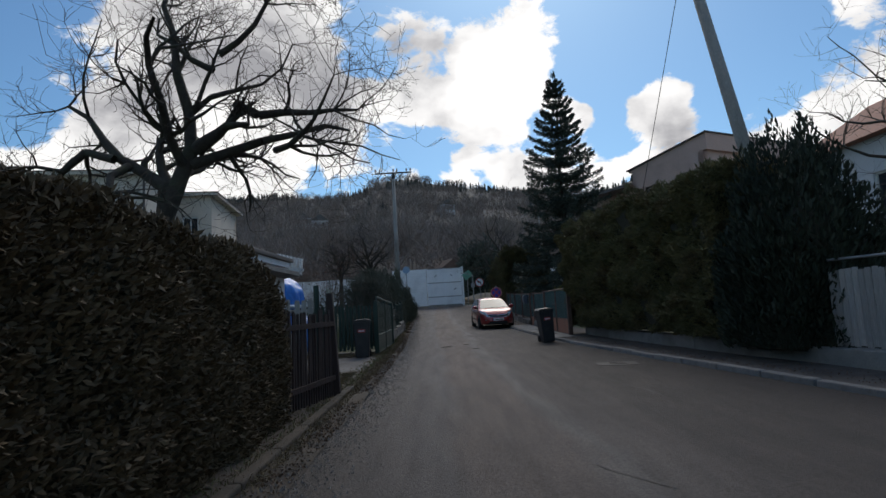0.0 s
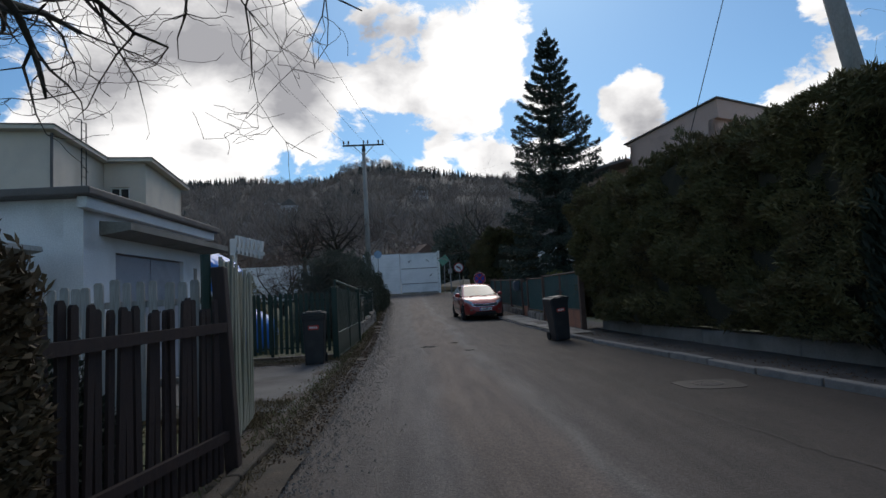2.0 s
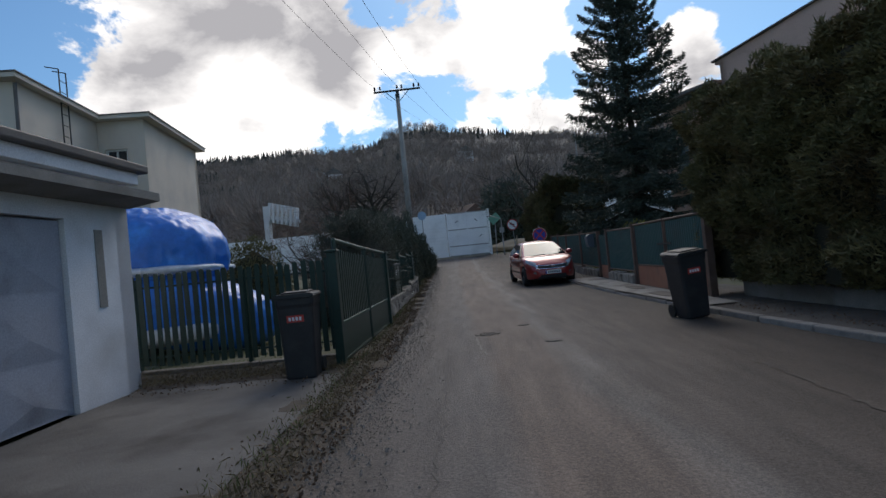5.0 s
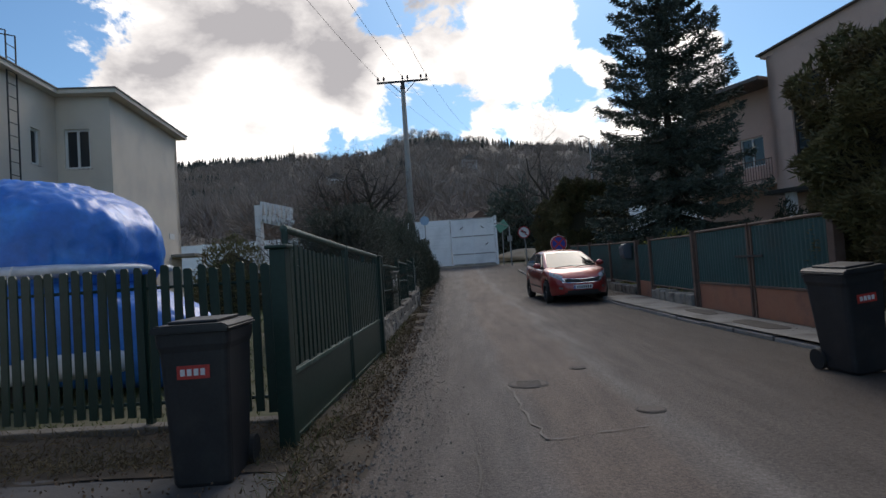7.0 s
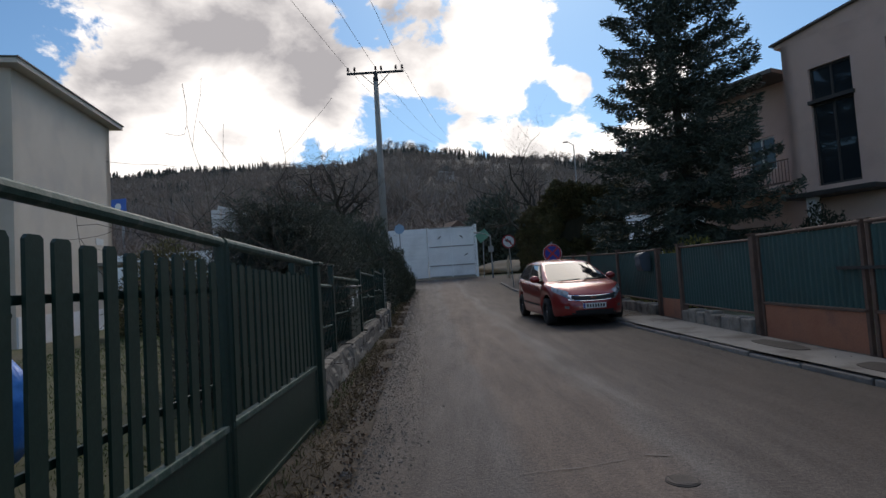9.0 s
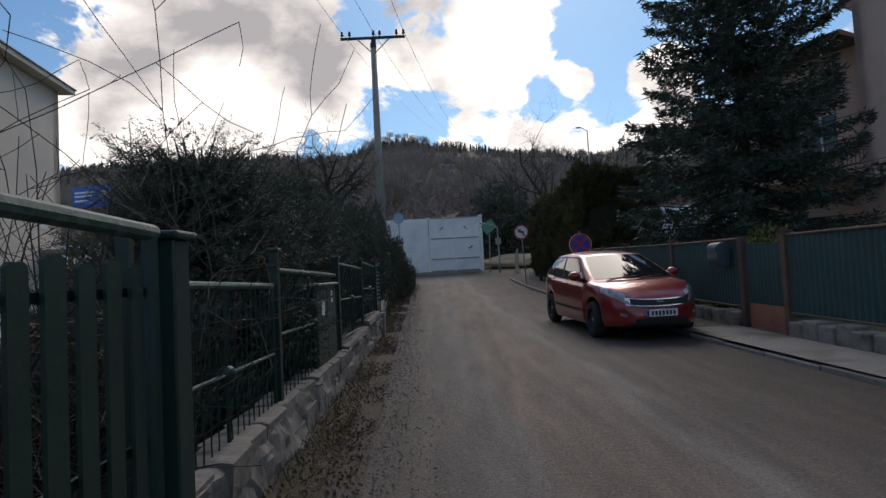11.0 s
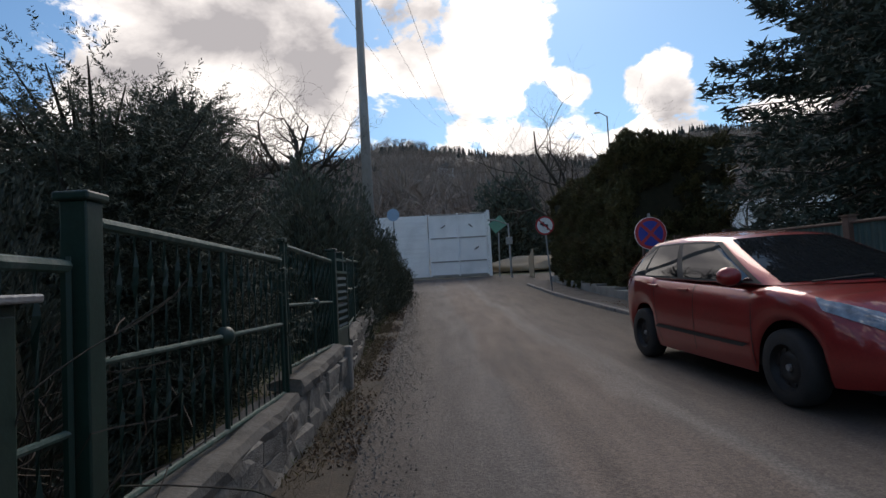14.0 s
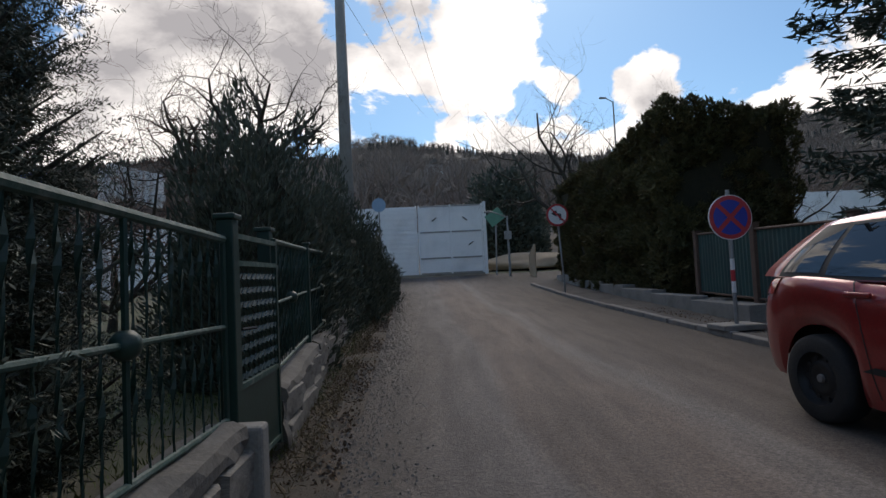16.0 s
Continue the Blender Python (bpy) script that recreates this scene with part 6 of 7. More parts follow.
        for v in bm.verts:
            v.co = Vector((v.co.x * (0.085 if v.co.x > 0 else 0.05), v.co.y * 0.12, v.co.z * 0.085)) + Vector((m.x - 0.02, side * (car_half_width(0.78) + 0.06), 1.03))
        mir = part("door_mirror", bm, CARRED, c, smooth=True)
        part("mirror_foot", tubed((0.74, side * 0.83, 0.97), (0.74, side * 0.93, 1.0), 0.03, n=8), CARBLACK, mir)
        for xa in (-1.325, 1.325):
            w = thing("wheel")
            w.parent = c
            w.matrix_basis = pose(xa, side * 0.775, 0.305)
            bm = bmesh.new()
            prof = [(0.185, -0.1), (0.27, -0.105), (0.298, -0.085), (0.305, -0.05), (0.305, 0.05), (0.298, 0.085), (0.27, 0.105), (0.185, 0.1)]
            k = 40
            ring = [[bm.verts.new((r * math.cos(6.2832 * i / k), y, r * math.sin(6.2832 * i / k))) for r, y in prof] for i in range(k)]
            for i in range(k):
                for q in range(len(prof) - 1):
                    bm.faces.new((ring[i][q], ring[i][q + 1], ring[(i + 1) % k][q + 1], ring[(i + 1) % k][q]))
            bmesh.ops.recalc_face_normals(bm, faces=bm.faces)
            part("tyre", bm, RUBBER, w, smooth=True)
            bm = bmesh.new()
            prof = [(0.186, 0.098), (0.182, 0.075), (0.165, 0.05), (0.16, 0.035), (0.115, 0.06), (0.085, 0.07), (0.06, 0.055), (0.0, 0.055)]
            ring = [[bm.verts.new((r * math.cos(6.2832 * i / k), side * y, r * math.sin(6.2832 * i / k))) for r, y in prof] for i in range(k)]
            for i in range(k):
                for q in range(len(prof) - 1):
                    bm.faces.new((ring[i][q], ring[i][q + 1], ring[(i + 1) % k][q + 1], ring[(i + 1) % k][q]))
            bmesh.ops.remove_doubles(bm, verts=bm.verts, dist=0.0003)
            bmesh.ops.recalc_face_normals(bm, faces=bm.faces)
            part("rim", bm, RIM, w, smooth=True)
            for i in range(10):
                a = 6.2832 * i / 10
                part("rim_hole", tubed((0.138 * math.cos(a), side * 0.046, 0.138 * math.sin(a)), (0.138 * math.cos(a), side * 0.058, 0.138 * math.sin(a)), 0.017, n=8), CARBLACK, w)
            part("hub_cap", tubed((0, side * 0.05, 0), (0, side * 0.075, 0), 0.032, 0.026, n=12), GREYIRON, w)

    def screen(front, lo, hi, wide):
        return grid_mesh(lambda u, v: screen_point((u * 2 - 1) * wide, lo + (hi - lo) * v, front, 0.006), 14, 8, flip=front)
    part("windscreen", screen(True, 0.05, 0.95, 0.93), SCREENGLASS, c, smooth=True)
    part("rear_window", screen(False, 0.2, 0.92, 0.86), CARGLASS, c, smooth=True)
    # grille with a bright surround, plate and lower intake
    def nose(v, z, off):
        j = 0
        x = 2.2 - 0.42 * max(0, z - 0.5) - 0.12 * max(0, 0.36 - z) * 0.7
        return Vector((x - 2.2 + float(np.interp(abs(v), [0, 0.42, 0.53, 0.67], [2.2, 2.2, 2.12, 1.98])) + off, v, z))

    def plate_patch(v0, v1, z0, z1, off, bend=0.0):
        return grid_mesh(lambda u, w: nose(v0 + (v1 - v0) * u, z0 + (z1 - z0) * w + bend * (2 * u - 1) ** 2, off), 14, 3, flip=False)
    part("grille_surround", plate_patch(-0.54, 0.54, 0.545, 0.665, 0.014, 0.03), CHROME, c, smooth=True)
    part("grille", plate_patch(-0.48, 0.48, 0.562, 0.648, 0.021, 0.03), CARBLACK, c)
    bm = bmesh.new()
    disc(bm, 0.05, -0.006, 0.006, 20)
    for v in bm.verts:
        v.co = Vector((v.co.y, v.co.x * 1.3, v.co.z * 0.8))
    badge = part("badge", bm, CHROME, c, "oval chrome badge")
    badge.matrix_basis = pose(2.172, 0, 0.61)
    part("lower_intake", plate_patch(-0.5, 0.5, 0.27, 0.36, 0.006), CARBLACK, c)
    pl = part("number_plate", boxed(2.213, 2.223, -0.26, 0.26, 0.39, 0.50, bevel=0.003), WHITEMARK, c, "white number plate with a blue strip")
    part("plate_strip", boxed(2.2235, 2.2255, -0.255, -0.215, 0.395, 0.495), SIGNBLUE, pl)
    for k in range(7):
        y = -0.175 + k * 0.06
        part("plate_mark", boxed(2.2235, 2.2255, y, y + 0.036, 0.412, 0.478), CARBLACK, pl)
    for y0, y1 in ((-0.62, 0.0), (0.02, 0.6)):
        a, b = screen_point(y0 / 0.9, 0.03, True, 0.02), screen_point(y1 / 0.9, 0.10, True, 0.022)
        part("wiper", tubed(a, b, 0.008, n=5), CARBLACK, c)
    part("bonnet_gap", grid_mesh(lambda u, v: Vector((0.98 + 0.02 * v + 0.18 * (1 - (2 * u - 1) ** 2), (u * 2 - 1) * 0.72, 0.985 + 0.03 * (1 - (2 * u - 1) ** 2))), 12, 1), CARBLACK, c)


car()


# ---- poles, wires and signs ----
def power_pole():
    p = thing("power_pole", "tall tapered concrete power pole with insulators on a crossarm", "utility pole", at=(-2.6, 39.5, ground_z(39.5)))
    part("pole", tubed((0, 0, 0), (-0.02, 0, 10.9), 0.21, 0.12, n=14), POLECONC, p, smooth=True)
    part("pole_cap", tubed((-0.02, 0, 10.88), (-0.02, 0, 11.1), 0.135, 0.135, n=12), IRON, p)
    arm = part("crossarm", boxed(-1.45, 1.4, -0.05, 0.05, 11.3, 11.4, bevel=0.008), IRON, p)
    for s in (-1, 1):
        part("brace", tubed((0.02 * s, -0.07, 10.6), (0.72 * s, -0.06, 11.3), 0.022, n=6), IRON, p)
    part("arm_bracket", boxed(-0.1, 0.1, -0.1, -0.051, 10.9, 11.35), IRON, p)
    for x in (-1.38, -1.05, 0.0, 0.28, 1.02, 1.33):
        ins = part("insulator", tubed((x, 0, 11.4), (x, 0, 11.56), 0.022, n=6), IRON, p)
        bm = bmesh.new()
        for z, r in ((11.5, 0.075), (11.6, 0.06)):
            tube(bm, (x, 0, z), (x, 0, z + 0.08), r, r * 0.7, 10)
        part("bell", bm, CERAMIC, ins, smooth=True)
    return p


def slack_line(a, b, sag, steps, r=0.009):
    """One continuous sagging strand from a to b."""
    bm = bmesh.new()
    side = (b - a).cross(Vector((0, 0, 1))).normalized() * r
    up = Vector((0, 0, r))
    prev = None
    for i in range(steps + 1):
        k = i / steps
        q = a.lerp(b, k) - Vector((0, 0, sag * 4 * k * (1 - k)))
        ring = [bm.verts.new(q + o) for o in (side, up, -side, -up)]
        if prev:
            for j in range(4):
                bm.faces.new((prev[j], prev[(j + 1) % 4], ring[(j + 1) % 4], ring[j]))
        else:
            bm.faces.new(ring)
        prev = ring
    bm.faces.new(prev)
    return bm


def wires():
    """Slack conductors from the crossarm over the lane to the next pole behind the viewer."""
    for x in (-1.38, 0.0, 1.33):
        w = thing("overhead_wire", "thin dark overhead electricity wire", "wire", group="overhead wires")
        a, b = Vector((-2.6 + x, 39.5, ground_z(39.5) + 11.62)), Vector((-5.5 + x * 0.9, -6.0, 11.0))
        part("strand", slack_line(a, b, 1.1, 24), IRON, w)
        w = thing("overhead_wire", "thin dark overhead electricity wire", "wire", group="overhead wires")
        b = Vector((2.0 + x, 95.0, 22.0))
        part("strand", slack_line(a, b, 0.9, 12), IRON, w)


def leaning_pole():
    p = thing("leaning_pole", "thick grey concrete pole leaning behind the yew", "utility pole", at=(9.1, 10.6, 0))
    part("pole", tubed((0, 0, 0), (-1.75, 0, 9.5), 0.19, 0.12, n=14), POLECONC, p, smooth=True)
    part("band", tubed((-0.80, 0, 4.3), (-0.815, 0, 4.38), 0.165, n=14), GREYIRON, p)
    w = thing("service_cable", "thin black cable hanging from the leaning pole", "wire")
    part("strand", tubed((7.2, 10.6, 9.3), (6.9, 14.5, 3.4), 0.010, n=4), IRON, w)


def round_sign(name, label, at, turn, post_h, lean, stripes):
    s = thing(name, label, "road sign", at=at, turn=turn)
    post = part("post", tubed((0, 0.03, 0), (lean * post_h, 0.03, post_h), 0.03, n=10), GREYIRON, s)
    if stripes:
        for k, z in enumerate((0.55, 0.72, 0.89)):
            part("band", tubed((0, 0.03, z), (0, 0.03, z + 0.17), 0.0315, n=12), SIGNRED if k == 1 else WHITEMARK, post)
        part("foot", boxed(-0.32, 0.32, -0.2, 0.3, 0, 0.09, bevel=0.02), CONCRETE, s, "grey moulded base plate")
    return s


def no_stopping_sign():
    x, y = 4.12, 32.3
    s = round_sign("no_stopping_sign", "round blue no-stopping sign with red ring and cross", (x, y, ground_z(y) + 0.08), 2, 2.1, 0.0, True)
    zc, r = 1.68, 0.34
    bm = bmesh.new()
    disc(bm, r, -0.004, 0.01, 40, 0, zc)
    plate = part("plate", bm, WHITEMARK, s)
    bm = bmesh.new()
    disc(bm, r - 0.012, -0.009, -0.0045, 40, 0, zc)
    part("red_ring", bm, SIGNRED, plate)
    bm = bmesh.new()
    disc(bm, r - 0.075, -0.013, -0.0095, 40, 0, zc)
    part("blue_field", bm, SIGNBLUE, plate)
    for a in (45, -45):
        bm = boxed(-r + 0.07, r - 0.07, -0.0165 - (0.001 if a > 0 else 0), -0.0135, -0.032, 0.032, m=pose(0, 0, zc, 0, a, 0))
        part("cross_bar", bm, SIGNRED, plate)


def no_left_turn_sign():
    y = 41.2
    s = round_sign("no_left_turn_sign", "round white no-left-turn sign with red ring on leaning post", (3.8, y, ground_z(y)), 2, 2.5, -0.05, False)
    zc, r, cx = 2.5, 0.35, -0.13
    bm = bmesh.new()
    disc(bm, r, -0.004, 0.01, 40, cx, zc)
    plate = part("plate", bm, SIGNRED, s)
    bm = bmesh.new()
    disc(bm, r - 0.06, -0.009, -0.0045, 40, cx, zc)
    part("white_field", bm, WHITEMARK, plate)
    part("arrow_shaft", boxed(-0.02, 0.12, -0.0125, -0.0095, -0.03, 0.03, m=pose(cx, 0, zc + 0.03, 0, 10, 0)), SIGNBLACK, plate)
    part("arrow_stem", boxed(0.06, 0.12, -0.0125, -0.0095, -0.16, 0.0, m=pose(cx, 0, zc, 0, 0, 0)), SIGNBLACK, plate)
    bm = bmesh.new()
    prism(bm, [(cx - 0.2, zc + 0.06), (cx - 0.02, zc - 0.06), (cx - 0.02, zc + 0.16)], -0.0125, -0.0095)
    part("arrow_head", bm, SIGNBLACK, plate)
    part("slash", boxed(-r + 0.05, r - 0.05, -0.0165, -0.013, -0.025, 0.025, m=pose(cx, 0, zc, 0, 45, 0)), SIGNRED, plate)


def lamp_at(name, label, at, h, arm, box_z=None):
    l = thing(name, label, "street lamp", at=at)
    part("mast", tubed((0, 0, 0), (-0.03, 0, h), 0.07, 0.045, n=10), GREYIRON, l)
    part("arm", tubed((-0.03, 0, h - 0.05), (arm, 0, h + 0.25), 0.03, n=8), GREYIRON, l)
    part("head", boxed(arm - 0.4, arm, -0.09, 0.09, h + 0.2, h + 0.3, bevel=0.03), GREYIRON, l)
    if box_z:
        part("switch_box", boxed(-0.22, 0.14, -0.2, 0.0, box_z, box_z + 0.42, bevel=0.01), GREYIRON, l)
    return l


power_pole()
wires()
leaning_pole()
no_stopping_sign()
no_left_turn_sign()
lamp_at("street_lamp", "short grey street lamp with a switch box beside the gate", (3.75, 52.2, ground_z(52)), 3.1, -0.8, 1.9)
lamp_at("street_lamp", "tall slim grey street lamp behind the gardens", (11.9, 58.5, ground_z(58)), 10.4, -0.5)
lamp_at("street_lamp", "tall slim grey street lamp behind the gardens", (26.5, 66.0, 2.0), 8.5, -0.5)


def gate_surroundings():
    s = thing("blue_sign", "small pale blue round sign beside the white gate", "road sign", at=(-2.85, 52.5, ground_z(52.5)))
    part("post", tubed((0, 0, 0), (0, 0, 4.4), 0.035, n=8), GREYIRON, s)
    bm = bmesh.new()
    disc(bm, 0.36, -0.06, -0.04, 28, 0, 3.95)
    part("plate", bm, SIGNPALE, s)
    b = thing("green_board", "tilted green information board on a short post", "board", at=(3.2, 53.4, ground_z(53.4)))
    part("post", tubed((0, 0, 0), (0.1, 0, 3.4), 0.04, n=8), GREYIRON, b)
    part("panel", boxed(-0.45, 0.45, -0.1, -0.06, -0.35, 0.35, bevel=0.01, m=pose(0.05, 0, 3.1, 0, -35, 0)), GREENBOARD, b)
    p = thing("plank_wall", "rough tan plank wall end beside the road", "wall", at=(4.8, 50.6, ground_z(50.6)))
    for i in range(5):
        part("plank", boxed(-0.05 + 0.02 * i, 0.0 + 0.02 * i, i * 0.42, i * 0.42 + 0.4, 0, 1.6 - 0.1 * i, bevel=0.01), SAND, p)
    h = shrub_heap("sand_heap", "low heap of tan sand behind the gate", (6.5, 58.5, ground_z(58)), 4.5, 2.5, 0.9)


def shrub_heap(name, label, at, rx, ry, h):
    s = thing(name, label, "heap", at=at)
    bm = bmesh.new()
    bmesh.ops.create_icosphere(bm, subdivisions=4, radius=1.0)
    for v in bm.verts:
        c = v.co.copy()
        g = 1 + 0.25 * noise.noise(c * 2.5)
        v.co = Vector((c.x * rx * g, c.y * ry * g, max(-0.05, c.z) * h * g))
    part("mound", bm, SAND, s, smooth=True)
    return s


SIGNPALE = mat("faded_blue_sign", (0.22, 0.35, 0.5), (0.27, 0.4, 0.55), 3, 0.5, bump=0)
GREENBOARD = mat("green_board_paint", (0.10, 0.28, 0.2), (0.13, 0.33, 0.24), 3, 0.5, bump=0)
gate_surroundings()


def billboard():
    b = thing("billboard", "large blue roadside billboard with white lettering bars", "billboard", at=(-44.5, 82.0, 1.8), turn=-12)
    for x in (0.6, 5.0):
        part("post", tubed((x, 0.1, 0), (x, 0.1, 10.2), 0.14, n=8), GREYIRON, b)
    part("panel", boxed(0, 5.6, -0.1, 0.05, 9.4, 12.0, bevel=0.03), BILLBLUE, b)
    for z, x1 in ((11.2, 3.3), (10.75, 2.9), (10.2, 2.4)):
        part("lettering", boxed(0.4, x1, -0.125, -0.102, z, z + 0.22), WHITEMARK, b)
    bm = bmesh.new()
    disc(bm, 0.45, -0.13, -0.102, 20, 4.5, 11.0)
    part("emblem", bm, WHITEMARK, b)


def fin_shelter():
    """A white concrete frame with a row of upright fins on its sloping top."""
    s = thing("concrete_frame", "pale concrete frame with a row of upright fins", "structure", at=(-14.8, 49.0, ground_z(49)))
    part("pillar", boxed(-0.3, 0.12, 0, 0.6, 0, 5.9, bevel=0.03), HOUSEWHITE, s)
    part("beam", boxed(0.0, 2.5, 0.1, 0.5, 0, 0.3, m=pose(0, 0, 4.9, 0, 13, 0)), HOUSEWHITE, s)
    for i in range(7):
        part("fin", boxed(0, 0.2, 0.0, 0.7, -0.9, 0.62, bevel=0.02, m=pose(0.1 + i * 0.34, 0, 5.55 - i * 0.095, 0, 6, 0)), HOUSEWHITE, s)


billboard()
fin_shelter()


# ---- garden plants on the left ----
conifer("spruce_tree", "dense dark young spruce behind the iron fence", (-2.5, 21.3, 0.0), 2.45, 1.2, 0.1, JUNIPER, 52, whorls=18, arms=12, per=1100, length=0.06, width=0.0042, droop=0.05, taper=0.36, lift=0.55, trunk_r=0.09, twigs=32)
conifer("spruce_tree", "low spreading young spruce with upright shoots", (-2.75, 25.0, 0.1), 2.25, 1.2, 0.1, JUNIPER, 54, whorls=17, arms=12, per=1100, length=0.06, width=0.0042, droop=0.0, taper=0.30, lift=0.6, trunk_r=0.09, twigs=34)
conifer("spruce_tree", "young dark spruce with long upright shoots", (-3.15, 27.1, 0.1), 3.2, 1.05, 0.1, JUNIPER, 53, whorls=20, arms=11, per=1100, length=0.06, width=0.0042, droop=0.05, taper=0.4, lift=0.5, trunk_r=0.1, twigs=30)
for i, (x, y, r, h) in enumerate(((-2.7, 23.4, 0.8, 1.9), (-2.6, 19.9, 0.8, 1.4), (-2.8, 31.4, 1.05, 3.3), (-3.1, 34.0, 1.3, 3.3), (-2.9, 36.6, 1.35, 3.1), (-2.85, 39.0, 1.35, 2.8), (-2.75, 41.4, 1.25, 2.4), (-2.9, 44.0, 1.2, 2.0))):
    shrub("juniper_bush", "dense dark green juniper bush spilling over the fence", (x, y, ground_z(y) - 0.05), r, r * 1.2, h, JUNIPER, 60 + i, 34000 if y < 25 else 20000, 0.06 if y < 25 else 0.12, 0.0055 if y < 25 else 0.016, lump=0.45, spiky=0.45)
shrub("dark_bush", "dark tangled evergreen bush behind the brown pickets", (-1.95, 5.5, 0.0), 0.62, 0.95, 1.12, YEW, 69, 14000, 0.07, 0.014, lump=0.4)
shrub("round_bush", "rounded olive-green clipped bush in the garden", (-8.9, 30.5, 0.0), 1.6, 1.5, 3.0, THUJA, 70, 12000, 0.12, 0.025, lump=0.2)


def stems(name, label, at, rx, ry, low, high, count, radius, seed, lean=0.35, kids=(3, 3, 2), twig=None, heads=0):
    """Many thin stems rising out of a patch of ground, some with a dried flower head."""
    rng = random.Random(seed)
    limbs, tips = [], []
    for _ in range(count):
        a, r = rng.uniform(0, 6.283), math.sqrt(rng.random())
        x, y = rx * r * math.cos(a), ry * r * math.sin(a)
        h = rng.uniform(low, high)
        way = Vector((rng.gauss(0, lean), rng.gauss(0, lean), 1.0)).normalized()
        limbs.append(((x, y, 0), way, h, radius * rng.uniform(0.7, 1.3)))
        tips.append(Vector((x, y, 0)) + way * h)
    t = bare_tree(name, label, at, limbs, seed, kids=kids, most=2, wander=0.10, gravity=-0.015, twig=twig or PALETWIG, category="shrub")
    for k in range(heads):
        g = np.random.default_rng(seed + k)
        u = g.normal(0, 1, (90, 3))
        u /= np.linalg.norm(u, axis=1, keepdims=True)
        p = u * 0.055 * g.uniform(0.6, 1, (90, 1)) + np.array(tips[k]) - np.array([0, 0, 0.06])
        v, f = sprays(g, p, u, 0.03, 0.012, 0.0, 0.5)
        leafy("flower_head", v, f, DEADLEAF, t, "dried brown flower head")
    return t


PALETWIG = mat("pale_twig_bark", (0.11, 0.085, 0.065), (0.17, 0.13, 0.10), 6, 0.9, bump=0, island=0.4)
stems("rose_shrub", "leafless rose shrub with long pale arching stems", (-2.5, 18.9, 0.0), 0.35, 0.5, 1.8, 2.8, 14, 0.010, 71, lean=0.13)
stems("hydrangea_shrub", "leafless hydrangea with pale stems and dried flower heads", (-2.1, 18.9, 0.0), 0.45, 0.9, 0.9, 1.5, 90, 0.006, 72, lean=0.16, kids=(2, 2, 1), heads=9)
stems("bramble_shrub", "leafless bramble tangled behind the iron fence", (-2.05, 22.6, 0.0), 0.45, 0.8, 0.6, 1.3, 50, 0.006, 73, lean=0.4, kids=(3, 2, 1))
small_bare_tree("red_shrub", "leafless red-brown garden shrub", (-8.0, 37.5, 0.3), 4.6, 1.0, 73, trunk_h=0.5, twig=REDTWIG, kids=(6, 6, 5))
small_bare_tree("apple_tree", "bare garden apple tree with a spreading crown", (-4.7, 39.4, 0.4), 7.0, 1.2, 74, trunk_h=4.3, kids=(6, 6, 5))
small_bare_tree("apple_tree", "bare garden apple tree with a spreading crown", (-7.2, 40.6, 0.45), 6.6, 1.2, 75, trunk_h=3.8, kids=(6, 6, 5))
small_bare_tree("fruit_tree", "small bare fruit tree on the lawn", (-6.3, 33.5, 0.2), 3.6, 1.0, 76, trunk_h=1.2)
small_bare_tree("bare_tree", "bare multi-stemmed tree beyond the hedge", (7.2, 51.5, 1.0), 9.2, 1.0, 77)
small_bare_tree("bare_tree", "bare garden tree near the white barrier", (16.5, 50.0, 0.8), 5.0, 1.0, 78)
small_bare_tree("bare_tree", "bare garden tree beside the pale house", (12.2, 9.5, 0.0), 7.6, 1.0, 79)
shrub("pine_tree", "dark rounded pine behind the gate", (5.2, 63.0, 2.0), 3.0, 2.5, 6.8, SPRUCE, 80, 9000, 0.4, 0.07, "tree", lump=0.4)
shrub("yellow_bush", "yellow-green low conifer behind the sheet fence", (7.3, 28.5, 0.1), 1.6, 1.6, 1.7, YELLOWLEAF, 81, 7000, 0.12, 0.025, lump=0.3)
shrub("ball_bush", "dark clipped evergreen ball before the pink house", (11.6, 29.0, 0.1), 0.9, 0.9, 2.6, YEW, 82, 6000, 0.12, 0.025, lump=0.25)


